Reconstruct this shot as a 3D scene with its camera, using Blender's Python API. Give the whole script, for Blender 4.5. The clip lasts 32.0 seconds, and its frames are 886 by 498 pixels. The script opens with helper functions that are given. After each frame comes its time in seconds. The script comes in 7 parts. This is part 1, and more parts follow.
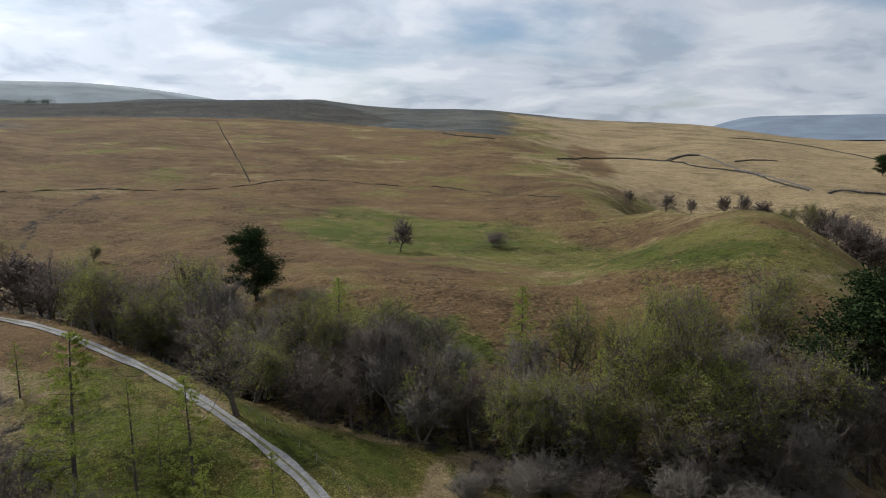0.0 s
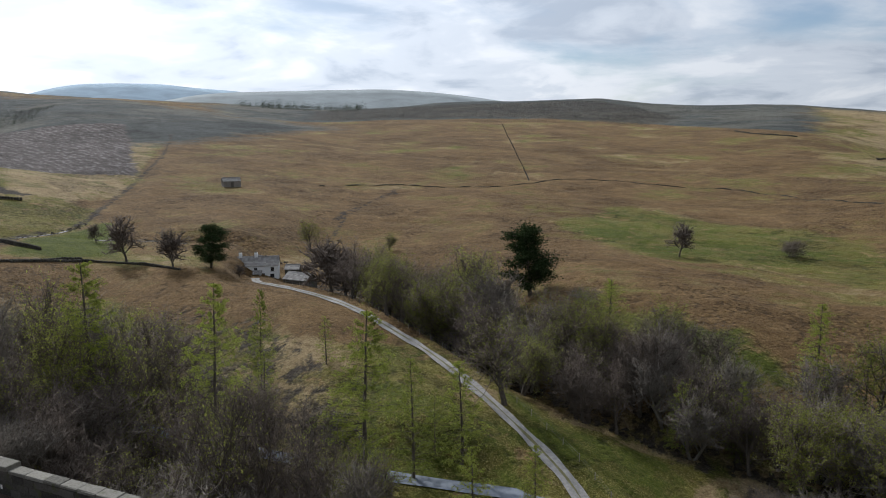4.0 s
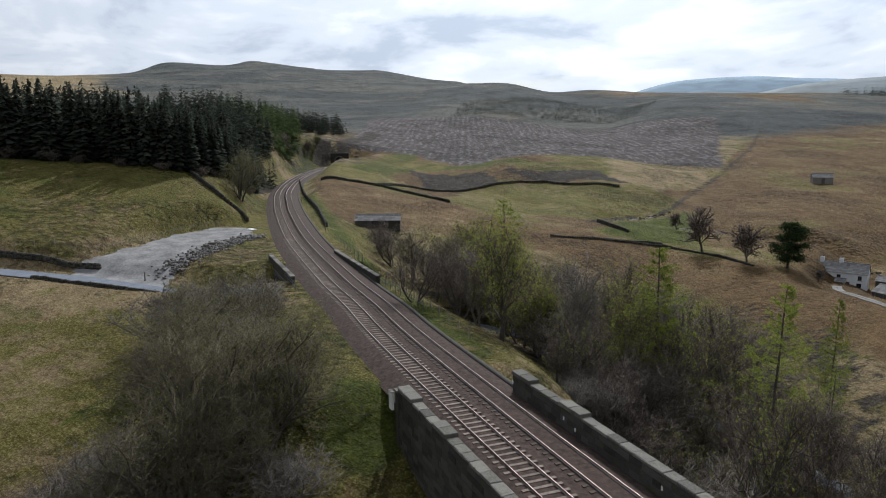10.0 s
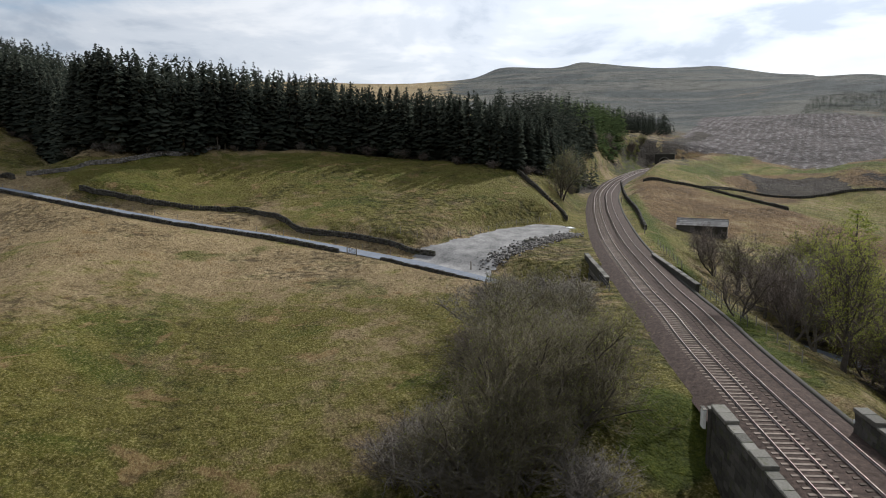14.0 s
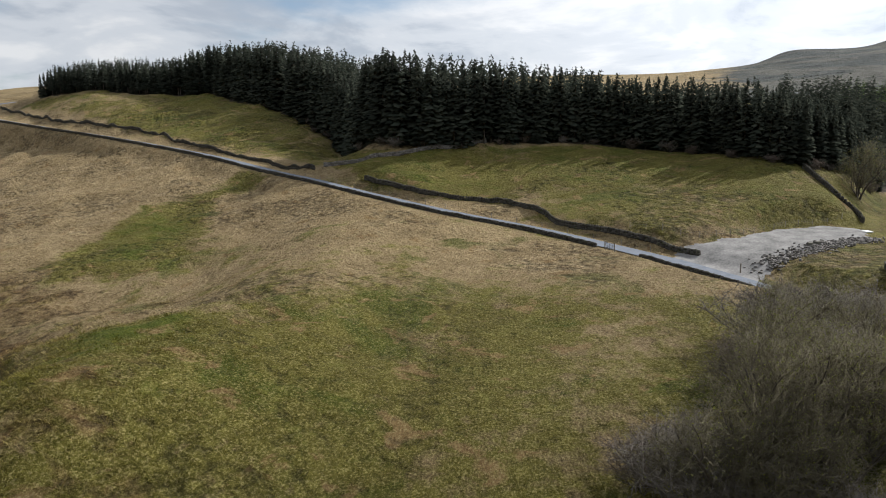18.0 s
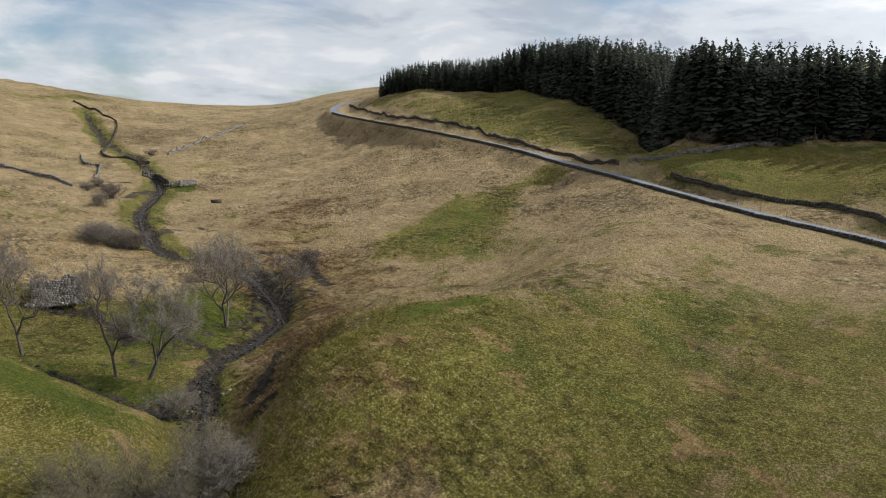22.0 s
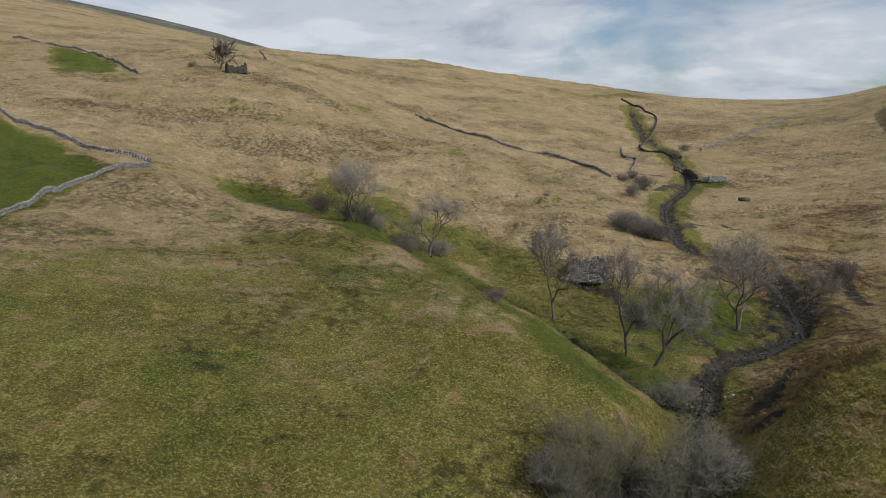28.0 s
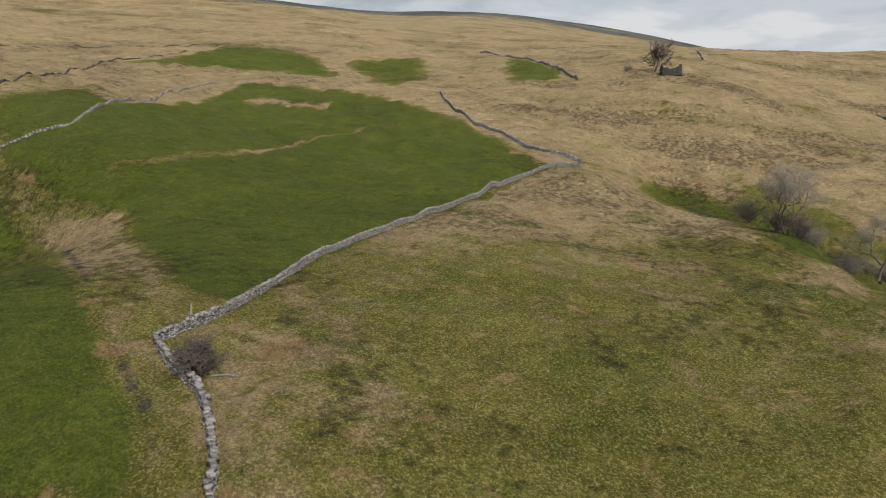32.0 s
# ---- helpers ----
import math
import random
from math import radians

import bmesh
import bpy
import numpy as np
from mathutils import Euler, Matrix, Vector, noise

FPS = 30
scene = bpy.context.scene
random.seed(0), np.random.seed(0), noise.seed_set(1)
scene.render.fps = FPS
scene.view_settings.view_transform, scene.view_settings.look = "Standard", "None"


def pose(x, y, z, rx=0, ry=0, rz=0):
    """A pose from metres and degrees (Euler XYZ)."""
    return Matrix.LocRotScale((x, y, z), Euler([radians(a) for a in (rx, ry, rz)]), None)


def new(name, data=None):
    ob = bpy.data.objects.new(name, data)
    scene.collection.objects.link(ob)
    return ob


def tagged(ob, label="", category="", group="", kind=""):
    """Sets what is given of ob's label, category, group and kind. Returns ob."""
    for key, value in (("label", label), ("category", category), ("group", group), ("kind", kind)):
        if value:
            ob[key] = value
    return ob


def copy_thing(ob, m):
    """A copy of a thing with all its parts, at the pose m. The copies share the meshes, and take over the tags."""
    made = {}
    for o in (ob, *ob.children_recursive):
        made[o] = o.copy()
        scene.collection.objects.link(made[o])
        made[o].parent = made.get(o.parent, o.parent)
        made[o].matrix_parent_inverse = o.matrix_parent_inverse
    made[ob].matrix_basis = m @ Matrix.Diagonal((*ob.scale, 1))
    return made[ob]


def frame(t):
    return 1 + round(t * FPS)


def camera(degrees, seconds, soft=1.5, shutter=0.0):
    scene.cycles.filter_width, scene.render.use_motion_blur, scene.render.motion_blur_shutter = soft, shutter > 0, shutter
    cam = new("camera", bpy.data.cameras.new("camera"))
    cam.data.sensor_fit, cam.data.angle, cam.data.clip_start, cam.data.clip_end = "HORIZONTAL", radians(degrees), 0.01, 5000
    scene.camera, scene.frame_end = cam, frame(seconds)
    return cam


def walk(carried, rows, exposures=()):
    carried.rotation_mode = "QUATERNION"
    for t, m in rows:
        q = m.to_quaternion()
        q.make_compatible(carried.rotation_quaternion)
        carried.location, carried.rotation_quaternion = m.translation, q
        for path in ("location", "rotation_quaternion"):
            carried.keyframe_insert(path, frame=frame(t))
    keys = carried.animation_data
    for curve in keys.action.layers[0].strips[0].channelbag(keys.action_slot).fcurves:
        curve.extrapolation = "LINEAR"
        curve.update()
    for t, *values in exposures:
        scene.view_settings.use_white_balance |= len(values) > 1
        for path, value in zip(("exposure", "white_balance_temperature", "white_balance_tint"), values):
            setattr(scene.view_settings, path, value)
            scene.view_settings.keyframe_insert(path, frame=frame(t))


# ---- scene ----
cam = camera(64.85, 32.0, soft=1.0)
EYE = (0.0, 0.0, 18.6)
TURNS = [
    (0, -8.54, -0.11, -0.00), (0.5, -8.57, 0.02, 2.01), (1, -8.60, 0.32, 4.56), (1.5, -8.60, 0.39, 7.20),
    (2, -8.55, 0.20, 9.88), (2.5, -8.53, 0.11, 12.90), (4.5, -8.58, 0.18, 26.09), (5, -8.58, 0.15, 30.11),
    (5.5, -8.61, 0.21, 34.14), (6, -8.60, 0.33, 37.80), (6.5, -8.58, 0.33, 40.89), (7, -8.56, 0.37, 44.10),
    (7.5, -8.61, 0.33, 47.46), (8, -8.66, 0.22, 50.95), (8.5, -8.73, 0.16, 54.59), (9, -8.84, 0.14, 58.92),
    (9.5, -8.92, 0.18, 63.32), (10, -8.97, 0.23, 67.72), (10.5, -8.96, 0.38, 72.10), (11, -8.97, 0.47, 76.35),
    (11.5, -8.95, 0.48, 79.91), (12, -8.93, 0.45, 82.89), (12.5, -8.89, 0.45, 85.28), (13, -8.84, 0.37, 88.10),
    (13.5, -8.82, 0.29, 91.06), (15.5, -9.00, 0.39, 100.49), (16, -9.04, 0.52, 103.37), (16.5, -9.13, 0.58, 106.11),
    (17, -9.17, 0.65, 108.98), (17.5, -9.19, 0.71, 111.79), (18, -9.22, 0.75, 114.65), (18.5, -9.26, 0.72, 117.44),
    (19, -9.28, 0.73, 120.33), (19.5, -9.30, 0.64, 123.23), (20, -9.31, 0.59, 126.26), (20.5, -9.32, 0.55, 129.46),
    (21, -9.32, 0.46, 132.75), (21.5, -9.35, 0.47, 135.80), (22, -9.37, 0.45, 139.07), (22.5, -9.38, 0.38, 142.36),
    (23, -9.41, 0.38, 145.63), (23.5, -9.45, 0.36, 148.93), (24, -9.47, 0.35, 152.39), (24.5, -9.50, 0.34, 155.96),
    (25, -9.52, 0.24, 159.50), (25.5, -9.54, 0.16, 162.99), (27.5, -9.52, 0.13, 176.93), (28, -9.50, 0.13, 180.54),
    (28.5, -9.46, 0.08, 184.27), (29, -9.47, 0.07, 188.00), (29.5, -9.47, 0.06, 191.76), (30, -9.46, 0.04, 195.80),
    (30.5, -9.43, -0.05, 200.38), (31, -9.36, -0.11, 205.01), (31.5, -9.34, -0.15, 209.62), (32, -9.32, -0.18, 214.22),
]
walk(cam, [(t, pose(*EYE, 90 + p, r, y)) for t, p, r, y in TURNS],
     [(0, -0.25, 6000, 10), (6, -0.28, 5950, 10), (9, -0.42, 5900, 10), (13, -0.20, 6100, 10), (17, -0.10, 6200, 10), (19, 0.04, 6350, 10), (25, 0.0, 6200, 10), (28, -0.20, 6070, 10), (30, -0.22, 6250, 10), (32, -0.14, 6450, 10)])

# ---- sky and sun ----
SUN_YAW, SUN_UP = 57.0, 39.0
sun_dir = Vector((-math.sin(radians(SUN_YAW)) * math.cos(radians(SUN_UP)), math.cos(radians(SUN_YAW)) * math.cos(radians(SUN_UP)), math.sin(radians(SUN_UP))))
sun = new("sun", bpy.data.lights.new("sun", "SUN"))
sun.data.energy, sun.data.angle, sun.data.color = 5.0, radians(1.0), (1.0, 0.95, 0.87)
sun.matrix_world = Matrix.Translation((0, 0, 200)) @ sun_dir.to_track_quat("Z", "Y").to_matrix().to_4x4()


class Net:
    """A small helper to write node trees."""

    def __init__(self, tree):
        self.t = tree
        tree.nodes.clear()

    def n(self, kind, **kw):
        node = self.t.nodes.new(kind)
        for k, v in kw.items():
            if k.startswith("i_"):
                key = k[2:].replace("_", " ")
                sock = node.inputs[int(key)] if key.isdigit() else node.inputs[key]
                self.put(sock, v)
            else:
                setattr(node, k, v)
        return node

    def put(self, sock, v):
        if isinstance(v, bpy.types.NodeSocket):
            self.t.links.new(v, sock)
        else:
            sock.default_value = v

    def math(self, op, a, b=0.0, clamp=False):
        m = self.n("ShaderNodeMath", operation=op, use_clamp=clamp)
        self.put(m.inputs[0], a), self.put(m.inputs[1], b)
        return m.outputs[0]

    def noise(self, vec, scale, detail=4.0, rough=0.55, dist=0.0):
        k = self.n("ShaderNodeTexNoise", i_Scale=scale, i_Detail=detail, i_Roughness=rough, i_Distortion=dist)
        self.put(k.inputs["Vector"], vec)
        return k.outputs["Fac"]

    def ramp(self, fac, stops, smooth=False):
        r = self.n("ShaderNodeValToRGB")
        r.color_ramp.interpolation = "EASE" if smooth else "LINEAR"
        while len(r.color_ramp.elements) < len(stops):
            r.color_ramp.elements.new(0.5)
        for e, (p, c) in zip(r.color_ramp.elements, stops):
            e.position, e.color = p, (c, c, c, 1) if isinstance(c, (int, float)) else (*c, 1)
        self.put(r.inputs[0], fac)
        return r.outputs[0]

    def mix(self, fac, a, b, blend="MIX"):
        m = self.n("ShaderNodeMix", data_type="RGBA", blend_type=blend, clamp_factor=True)
        self.put(m.inputs[0], fac), self.put(m.inputs[6], a), self.put(m.inputs[7], b)
        return m.outputs[2]


def rgb(r, g, b):
    return (r, g, b, 1.0)


world = bpy.data.worlds.new("world")
scene.world = world
world.use_nodes = True
w = Net(world.node_tree)
sky = w.n("ShaderNodeTexSky", sky_type="NISHITA", sun_disc=False, sun_elevation=radians(SUN_UP), sun_rotation=radians(-SUN_YAW), altitude=400.0, air_density=1.0, dust_density=1.5, ozone_density=1.0)
tc = w.n("ShaderNodeTexCoord")
sep = w.n("ShaderNodeSeparateXYZ", i_0=tc.outputs["Generated"])
up = w.math("MAXIMUM", sep.outputs[2], 0.0)
den = w.math("ADD", up, 0.20)
flat = w.n("ShaderNodeCombineXYZ", i_0=w.math("DIVIDE", sep.outputs[0], den), i_1=w.math("DIVIDE", sep.outputs[1], den), i_2=0.3)
big = w.noise(flat.outputs[0], 0.75, 9.0, 0.55, 0.35)
fine = w.noise(flat.outputs[0], 1.9, 9.0, 0.55, 0.3)
cover_sky = w.ramp(big, [(0.31, 0.0), (0.47, 1.0)], True)
shade = w.ramp(fine, [(0.34, (0.56, 0.61, 0.68)), (0.50, (0.80, 0.83, 0.87)), (0.64, (1.0, 1.0, 1.0))], True)
# thin bright cloud round the sun
sdir = w.n("ShaderNodeVectorMath", operation="DOT_PRODUCT", i_0=tc.outputs["Generated"], i_1=tuple(sun_dir))
glow = w.math("POWER", w.math("MAXIMUM", sdir.outputs["Value"], 0.0), 3.0)
bright = w.math("ADD", w.math("MULTIPLY", glow, 11.0), 7.6)
cloud = w.n("ShaderNodeVectorMath", operation="SCALE", i_0=shade, i_Scale=bright)
mixed = w.mix(w.math("MULTIPLY", cover_sky, 0.94), sky.outputs[0], cloud.outputs[0])
bg = w.n("ShaderNodeBackground", i_Color=mixed, i_Strength=0.105)
w.t.links.new(bg.outputs[0], w.n("ShaderNodeOutputWorld").inputs[0])

# ---- the lie of the land ----
SPOTS = []


def relief(*line):
    """Crests, feet of slopes and becks that shape the land: points of x, y and height."""
    SPOTS.extend(line)


relief((-34, 146, -15.5), (-16, 134, -16.3), (1, 125, -18.6), (52, 121, -15.8), (72, 120, -16.5))  # fell foot
relief((-23, 93, -21.2), (-11, 91, -23.8), (2, 104, -27.5), (42, 95, -25.2), (69, 98, -31.0), (129, 153, -38.0))  # beck floor
relief((-13, 220, -15.7), (-83, 209, -18.0), (59, 227, -15.3), (-165, 203, -9.5), (-133, 165, -13.1))  # fell middle
relief((-201, 317, -3.2), (-104, 376, -2.4), (36, 378, -6.3), (81, 335, -8.0))  # fell wall foot
relief((-424, 678, 41.1), (-240, 784, 45.1), (-52, 778, 33.0), (60, 647, 21.6), (89, 512, 2.3))  # fell crest
relief((96, 284, -8.5), (110, 238, -9.9), (117, 205, -12.6), (116, 181, -17.3))  # fell brow
relief((96, 316, -23.0), (118, 265, -32.0), (148, 237, -38.0), (259, 331, -34.0), (106, 427, -8.0))  # dale floor
relief((211, 562, -0.9), (214, 429, -13.5), (214, 338, -25.9), (306, 739, 15.4), (360, 624, -2.8), (134, 626, 4.2))  # dale far side
relief((-245, 1378, 102.1), (71, 1348, 83.0), (342, 1358, 62.7), (523, 1406, 54.7), (797, 1270, 25.8))  # north skyline
relief((-556, 1817, 90.0), (-251, 1782, 80.0), (166, 1893, 70.0), (787, 1947, 40.0), (1147, 1638, 20.0))  # north behind
relief((-1898, 3059, 120.0), (-1039, 3237, 100.0), (-3010, 2319, 110.0), (-2500, 2860, 120.0), (-600, 3400, 90.0))  # low land under the distant fells
relief((1301, 3357, 40.0), (1959, 3139, 40.0))  # low land to the north-east
relief((-1607, 4417, 110.0), (-2753, 3932, 110.0), (-3600, 3021, 110.0), (2350, 4070, 40.0), (1216, 4540, 40.0), (-383, 4383, 80.0))  # far behind
relief((-2238, 1510, 40.0), (-1685, 1414, 70.0), (-1539, 1709, 80.0), (-1286, 1907, 80.0), (-972, 2085, 85.0), (451, 2561, 40.0), (1183, 2538, 30.0), (-2384, 1268, 60.0))  # far dale
relief((-2194, -161, 193.8), (-2250, 27, 238.2), (-2283, 280, 256.5), (-2106, 637, 226.7), (-1837, 790, 177.5), (-1598, 828, 141.6), (-2200, -24, 212.5), (-2236, 251, 242.0), (-2063, 605, 220.9), (-1751, 736, 164.8))  # big hill
relief((-1090, 151, 67.7), (-1148, 348, 79.1), (-1300, -26, 97.6), (-3188, -279, 180.0), (-3250, 573, 180.0), (-2415, -647, 200.0), (-2252, 1300, 60.0))  # big hill face
relief((-1133, 637, 104.0), (-1080, 724, 104.6), (-1137, 630, 109.1), (-1030, 793, 97.9), (-815, 1013, 87.3), (-502, 1253, 96.9))  # clearfell brow
relief((-677, 177, 35.3), (-704, 335, 42.3), (-641, 479, 41.1), (-634, 488, 47.6), (-533, 662, 51.6))  # clearfell top
relief((-430, 131, 12.7), (-370, 177, 6.4), (-327, 247, 5.7), (-341, 262, 6.6))  # clearfell foot
relief((-330, 101, 4.9), (-310, 162, 6.2), (-286, 202, 5.3))  # spoil top
relief((-296, 116, -3.7), (-278, 159, -1.5), (-248, 183, -2.1))  # spoil foot
relief((-234, 134, -7.8), (-208, 149, -10.1), (-211, 172, -10.5), (-274, 263, 0.6), (-412, 436, 25.8), (-451, 561, 41.0), (-220, 142, -6.6))  # upper beck
relief((-227, 60, 1.0), (-207, 81, -1.7), (-182, 56, -2.9), (-181, 96, -5.9), (-158, 114, -9.2), (-156, 119, -9.7), (-143, 133, -12.1))  # red field
relief((-121, 130, -12.4), (-95, 135, -14.7), (-79, 127, -14.8), (-55, 112, -16.5), (-32, 95, -19.0), (-14, 77, -23.2), (-109, 137, -14.8))  # spur crest
relief((-124, 165, -19.0), (-154, 160, -14.0), (-90, 156, -20.5), (-61, 137, -21.5), (-36, 117, -23.0), (-181, 142, -8.5))  # spur behind
relief((-58, 86, -19.6), (-119, 107, -15.9), (-84, 97, -17.8), (-36, 78, -19.0), (-118, 75, -15.3), (-123, 55, -8.2))  # spur face
relief((-87, 54, -12.1), (-77, 62, -16.3), (-43, 72, -22.3), (-102, 46, -9.0), (-21, 56, -27.0), (-42, 42, -19.0))  # lane below
relief((0, 0, -19.0), (30, 40, -27.0), (60, 70, -30.0), (120, 60, -32.0), (-10, 30, -20.0), (-28, 34, -11.0), (-30, 8, -9.0), (-15, 10, -15.0), (60, 8, -24.0), (110, -50, 2.0))  # under viaduct
relief((-47, 8, -3.6), (-60, 4, -3.5), (-80, 0, -2.2), (-52, 34, -6.0), (-70, 36, -5.0))  # north bank
relief((-181, -72, 16.2), (-187, -42, 15.3), (-172, 3, 11.3), (-185, -109, 16.0), (-158, -22, 7.6), (-160, -64, 7.2), (-152, -3, 6.4), (-160, 6, 7.1), (-153, -91, 10.2))  # pasture top
relief((-238, -296, 40.7), (-256, -239, 38.9), (-234, -187, 30.2), (-203, -138, 16.7), (-211, -213, 26.3), (-192, -117, 10.1))  # upper pasture
relief((-256, -45, 16.0), (-245, -114, 20.0), (-270, -189, 33.0), (-297, -297, 44.0), (-240, 0, 14.0), (-330, 12, 24.0), (-423, -154, 36.0), (-240, -416, 36.0), (-350, -606, 49.0), (-491, -344, 60.0))  # wood floor
relief((-65, -37, -3.8), (-42, -24, -7.9), (-31, -36, -6.2), (-76, -15, -3.5), (-56, -11, -5.3), (-78, -63, -0.6), (-29, -52, -1.0), (-101, -38, -1.6), (-107, -73, 1.9), (-54, -70, -2.5))  # knoll
relief((-29, -54, -3.9), (-45, -69, -3.2), (-76, -77, -5.3), (-95, -114, -3.3), (-120, -105, 0.5))  # knoll brow
relief((-16, -54, -10.8), (-25, -66, -12.0), (-34, -87, -11.7), (-46, -97, -12.5), (-55, -107, -11.0), (-59, -133, -7.1), (-52, -154, -6.2), (-61, -196, -2.0), (-82, -241, 2.7), (-104, -386, 18.4), (-115, -456, 35.7))  # gill bed
relief((-25, -122, -9.6), (-37, -108, -10.4), (-14, -161, -3.0), (-26, -156, -2.2), (-1, -215, 10.0), (46, -195, 13.2), (23, -299, 23.2), (-44, -266, 7.8), (81, -258, 39.4))  # gill west
relief((50, -173, 2.7), (27, -155, -0.1), (7, -132, -3.9), (-4, -116, -7.0), (-16, -100, -10.3), (-23, -81, -12.2))  # side gully
relief((64, -133, 10.9), (46, -142, 5.8), (16, -126, 1.3), (0, -101, -2.5), (-11, -85, -5.1), (-18, -70, -8.0), (-19, -58, -8.5))  # mound brow
relief((36, -73, 2.7), (23, -44, -2.8), (11, -69, -2.3), (8, -46, -5.9), (-7, -54, -7.2), (35, -107, 2.7))  # mound
relief((-107, -220, 0.7), (-185, -273, 15.1), (-243, -460, 33.7), (-133, -136, 4.4), (-140, -353, 15.2))  # gill east
relief((434, -789, 158.7), (275, -708, 114.8), (145, -623, 89.7), (27, -619, 79.4), (-107, -661, 64.3), (-231, -724, 53.3), (-398, -863, 56.9), (-458, -775, 64.2), (-547, -777, 78.8))  # south skyline
relief((-558, -769, 80.0), (-517, -797, 74.0), (-475, -823, 64.0), (-431, -846, 55.0), (-358, -531, 52.0))  # west rise
relief((83, -946, 80.0), (-139, -990, 72.0), (-445, -1222, 55.0), (-742, -1187, 70.0), (336, -1256, 170.0))  # south behind
relief((128, -119, 16.9), (116, -59, 12.8), (80, -46, 4.2), (52, -25, -0.9), (197, -137, 30.3), (286, -250, 59.1), (232, -350, 63.7), (125, -273, 41.4), (392, -176, 62.8), (76, -32, 3.8))  # south fields
relief((646, -828, 190.0), (852, -696, 216.0), (909, -416, 190.0), (975, -1393, 296.0), (1393, -975, 318.0), (1477, -260, 280.0), (676, -1450, 260.0), (1928, -2298, 350.0))  # south hill
relief((59, -138, 11.8), (136, -198, 32.0), (61, -66, 4.0), (52, -34, 1.1), (44, -31, -0.7), (33, -24, -2.4))  # south wall
relief((62, -12, -5.0), (180, -30, 22.0), (386, 104, 34.0), (173, 100, -28.0), (460, 386, 30.0), (964, 1149, 60.0), (1879, 684, 150.0), (4500, 0, 300.0), (0, -4500, 300.0), (-3182, -3182, 200.0), (3447, 2893, 100.0), (-4229, -1539, 150.0))  # unseen west


def squeezed(x, y):
    """Plan places drawn together with distance, so that near folds stay fine and far hills broad."""
    r = np.hypot(x, y) + 1e-6
    s = np.log1p(r / 60.0) / r
    return x * s, y * s, r


def kernel(d2):
    return 0.5 * d2 * np.log(d2 + 1e-12)


spot = np.array(SPOTS, float)
sx, sy, sr = squeezed(spot[:, 0], spot[:, 1])
count = len(spot)
system = np.zeros((count + 3, count + 3))
system[:count, :count] = kernel((sx[:, None] - sx) ** 2 + (sy[:, None] - sy) ** 2) + np.eye(count) * 0.00004
system[:count, count:] = np.c_[np.ones(count), sx, sy]
system[count:, :count] = system[:count, count:].T
weights = np.linalg.solve(system, np.r_[spot[:, 2] / (sr + 60.0), 0, 0, 0])

RAIL_LINE = [(260, 18.4, 0), (60, 19.5, 0), (-47, 20.3, 0), (-75, 21.15, 0.2), (-90, 21.5, 0.3), (-123, 23.35, 0.6), (-154, 26.6, 0.9), (-190, 31.4, 1.2), (-239, 39.9, 1.6), (-303, 56.3, 2.1), (-376, 81.8, 2.7), (-440, 116, 3.2)]
ROAD_LINE = [(-14, 77, -23.2), (-43, 72, -22.0), (-77, 62, -16.3), (-87, 54, -12.1), (-93, 44, -9.5), (-98, 33, -7), (-101, 21, -5.4), (-103, 9, -4.4), (-107, 0.5, -3.2), (-113, -7, -2.6), (-120, -17, -1.8), (-130, -41, 0.6), (-134, -60, 2.6), (-142, -84, 5.2), (-146, -101, 7.7), (-152, -121, 9.9), (-166, -157, 13.8), (-183, -219, 19.8), (-196, -278, 25.1), (-207, -324, 29.7), (-216, -342, 33.2), (-233, -356, 37), (-262, -366, 41)]
TRACK_LINE = [(-2, 58, -26), (-14, 77, -23.2), (-21, 85, -21.5), (-33, 96, -19.2), (-46, 107, -17.6), (-56, 114, -16.6), (-68, 122, -15.5), (-80, 129, -15.1), (-95, 135, -14.9), (-112, 146, -16.8), (-121, 156, -18.2)]
GILL_LINE = [(30, 40, -27.5), (8, 0, -20.5), (-8, -34, -13.2), (-16, -54, -11.6), (-25, -66, -12.2), (-34, -87, -12), (-46, -97, -12), (-55, -107, -11.2), (-59, -133, -7.6), (-52, -154, -6.4), (-61, -196, -2.4), (-74, -222, 0), (-82, -241, 2.2), (-95, -300, 8.5), (-104, -386, 18), (-115, -456, 34)]
GULLY_LINE = [(-27, -76, -12.4), (-23, -81, -12.2), (-16, -100, -10.4), (-4, -116, -7.2), (7, -132, -4.2), (27, -155, -0.4), (50, -173, 2.4)]
BECK_LINE = [(60, 72, -30.5), (20, 98, -28.5), (-10, 104, -26.5), (-40, 122, -24), (-70, 146, -22), (-100, 172, -20.5), (-140, 182, -17), (-175, 176, -13.5), (-208, 150, -11), (-211, 172, -10.8), (-240, 215, -6), (-274, 263, 0), (-340, 350, 12), (-412, 436, 25)]


def smooth_line(points, step=2.0):
    """A rounded line through the points, as an array of x, y, z."""
    p = np.array(points, float)
    p = np.vstack([2 * p[0] - p[1], p, 2 * p[-1] - p[-2]])
    out = []
    for a, b, c, d in zip(p, p[1:], p[2:], p[3:]):
        k = max(2, int(np.linalg.norm((c - b)[:2]) / step))
        s = np.linspace(0, 1, k, endpoint=False)[:, None]
        out.append(0.5 * (2 * b + (c - a) * s + (2 * a - 5 * b + 4 * c - d) * s ** 2 + (3 * b - a - 3 * c + d) * s ** 3))
    out.append(p[-2:-1])
    return np.vstack(out)


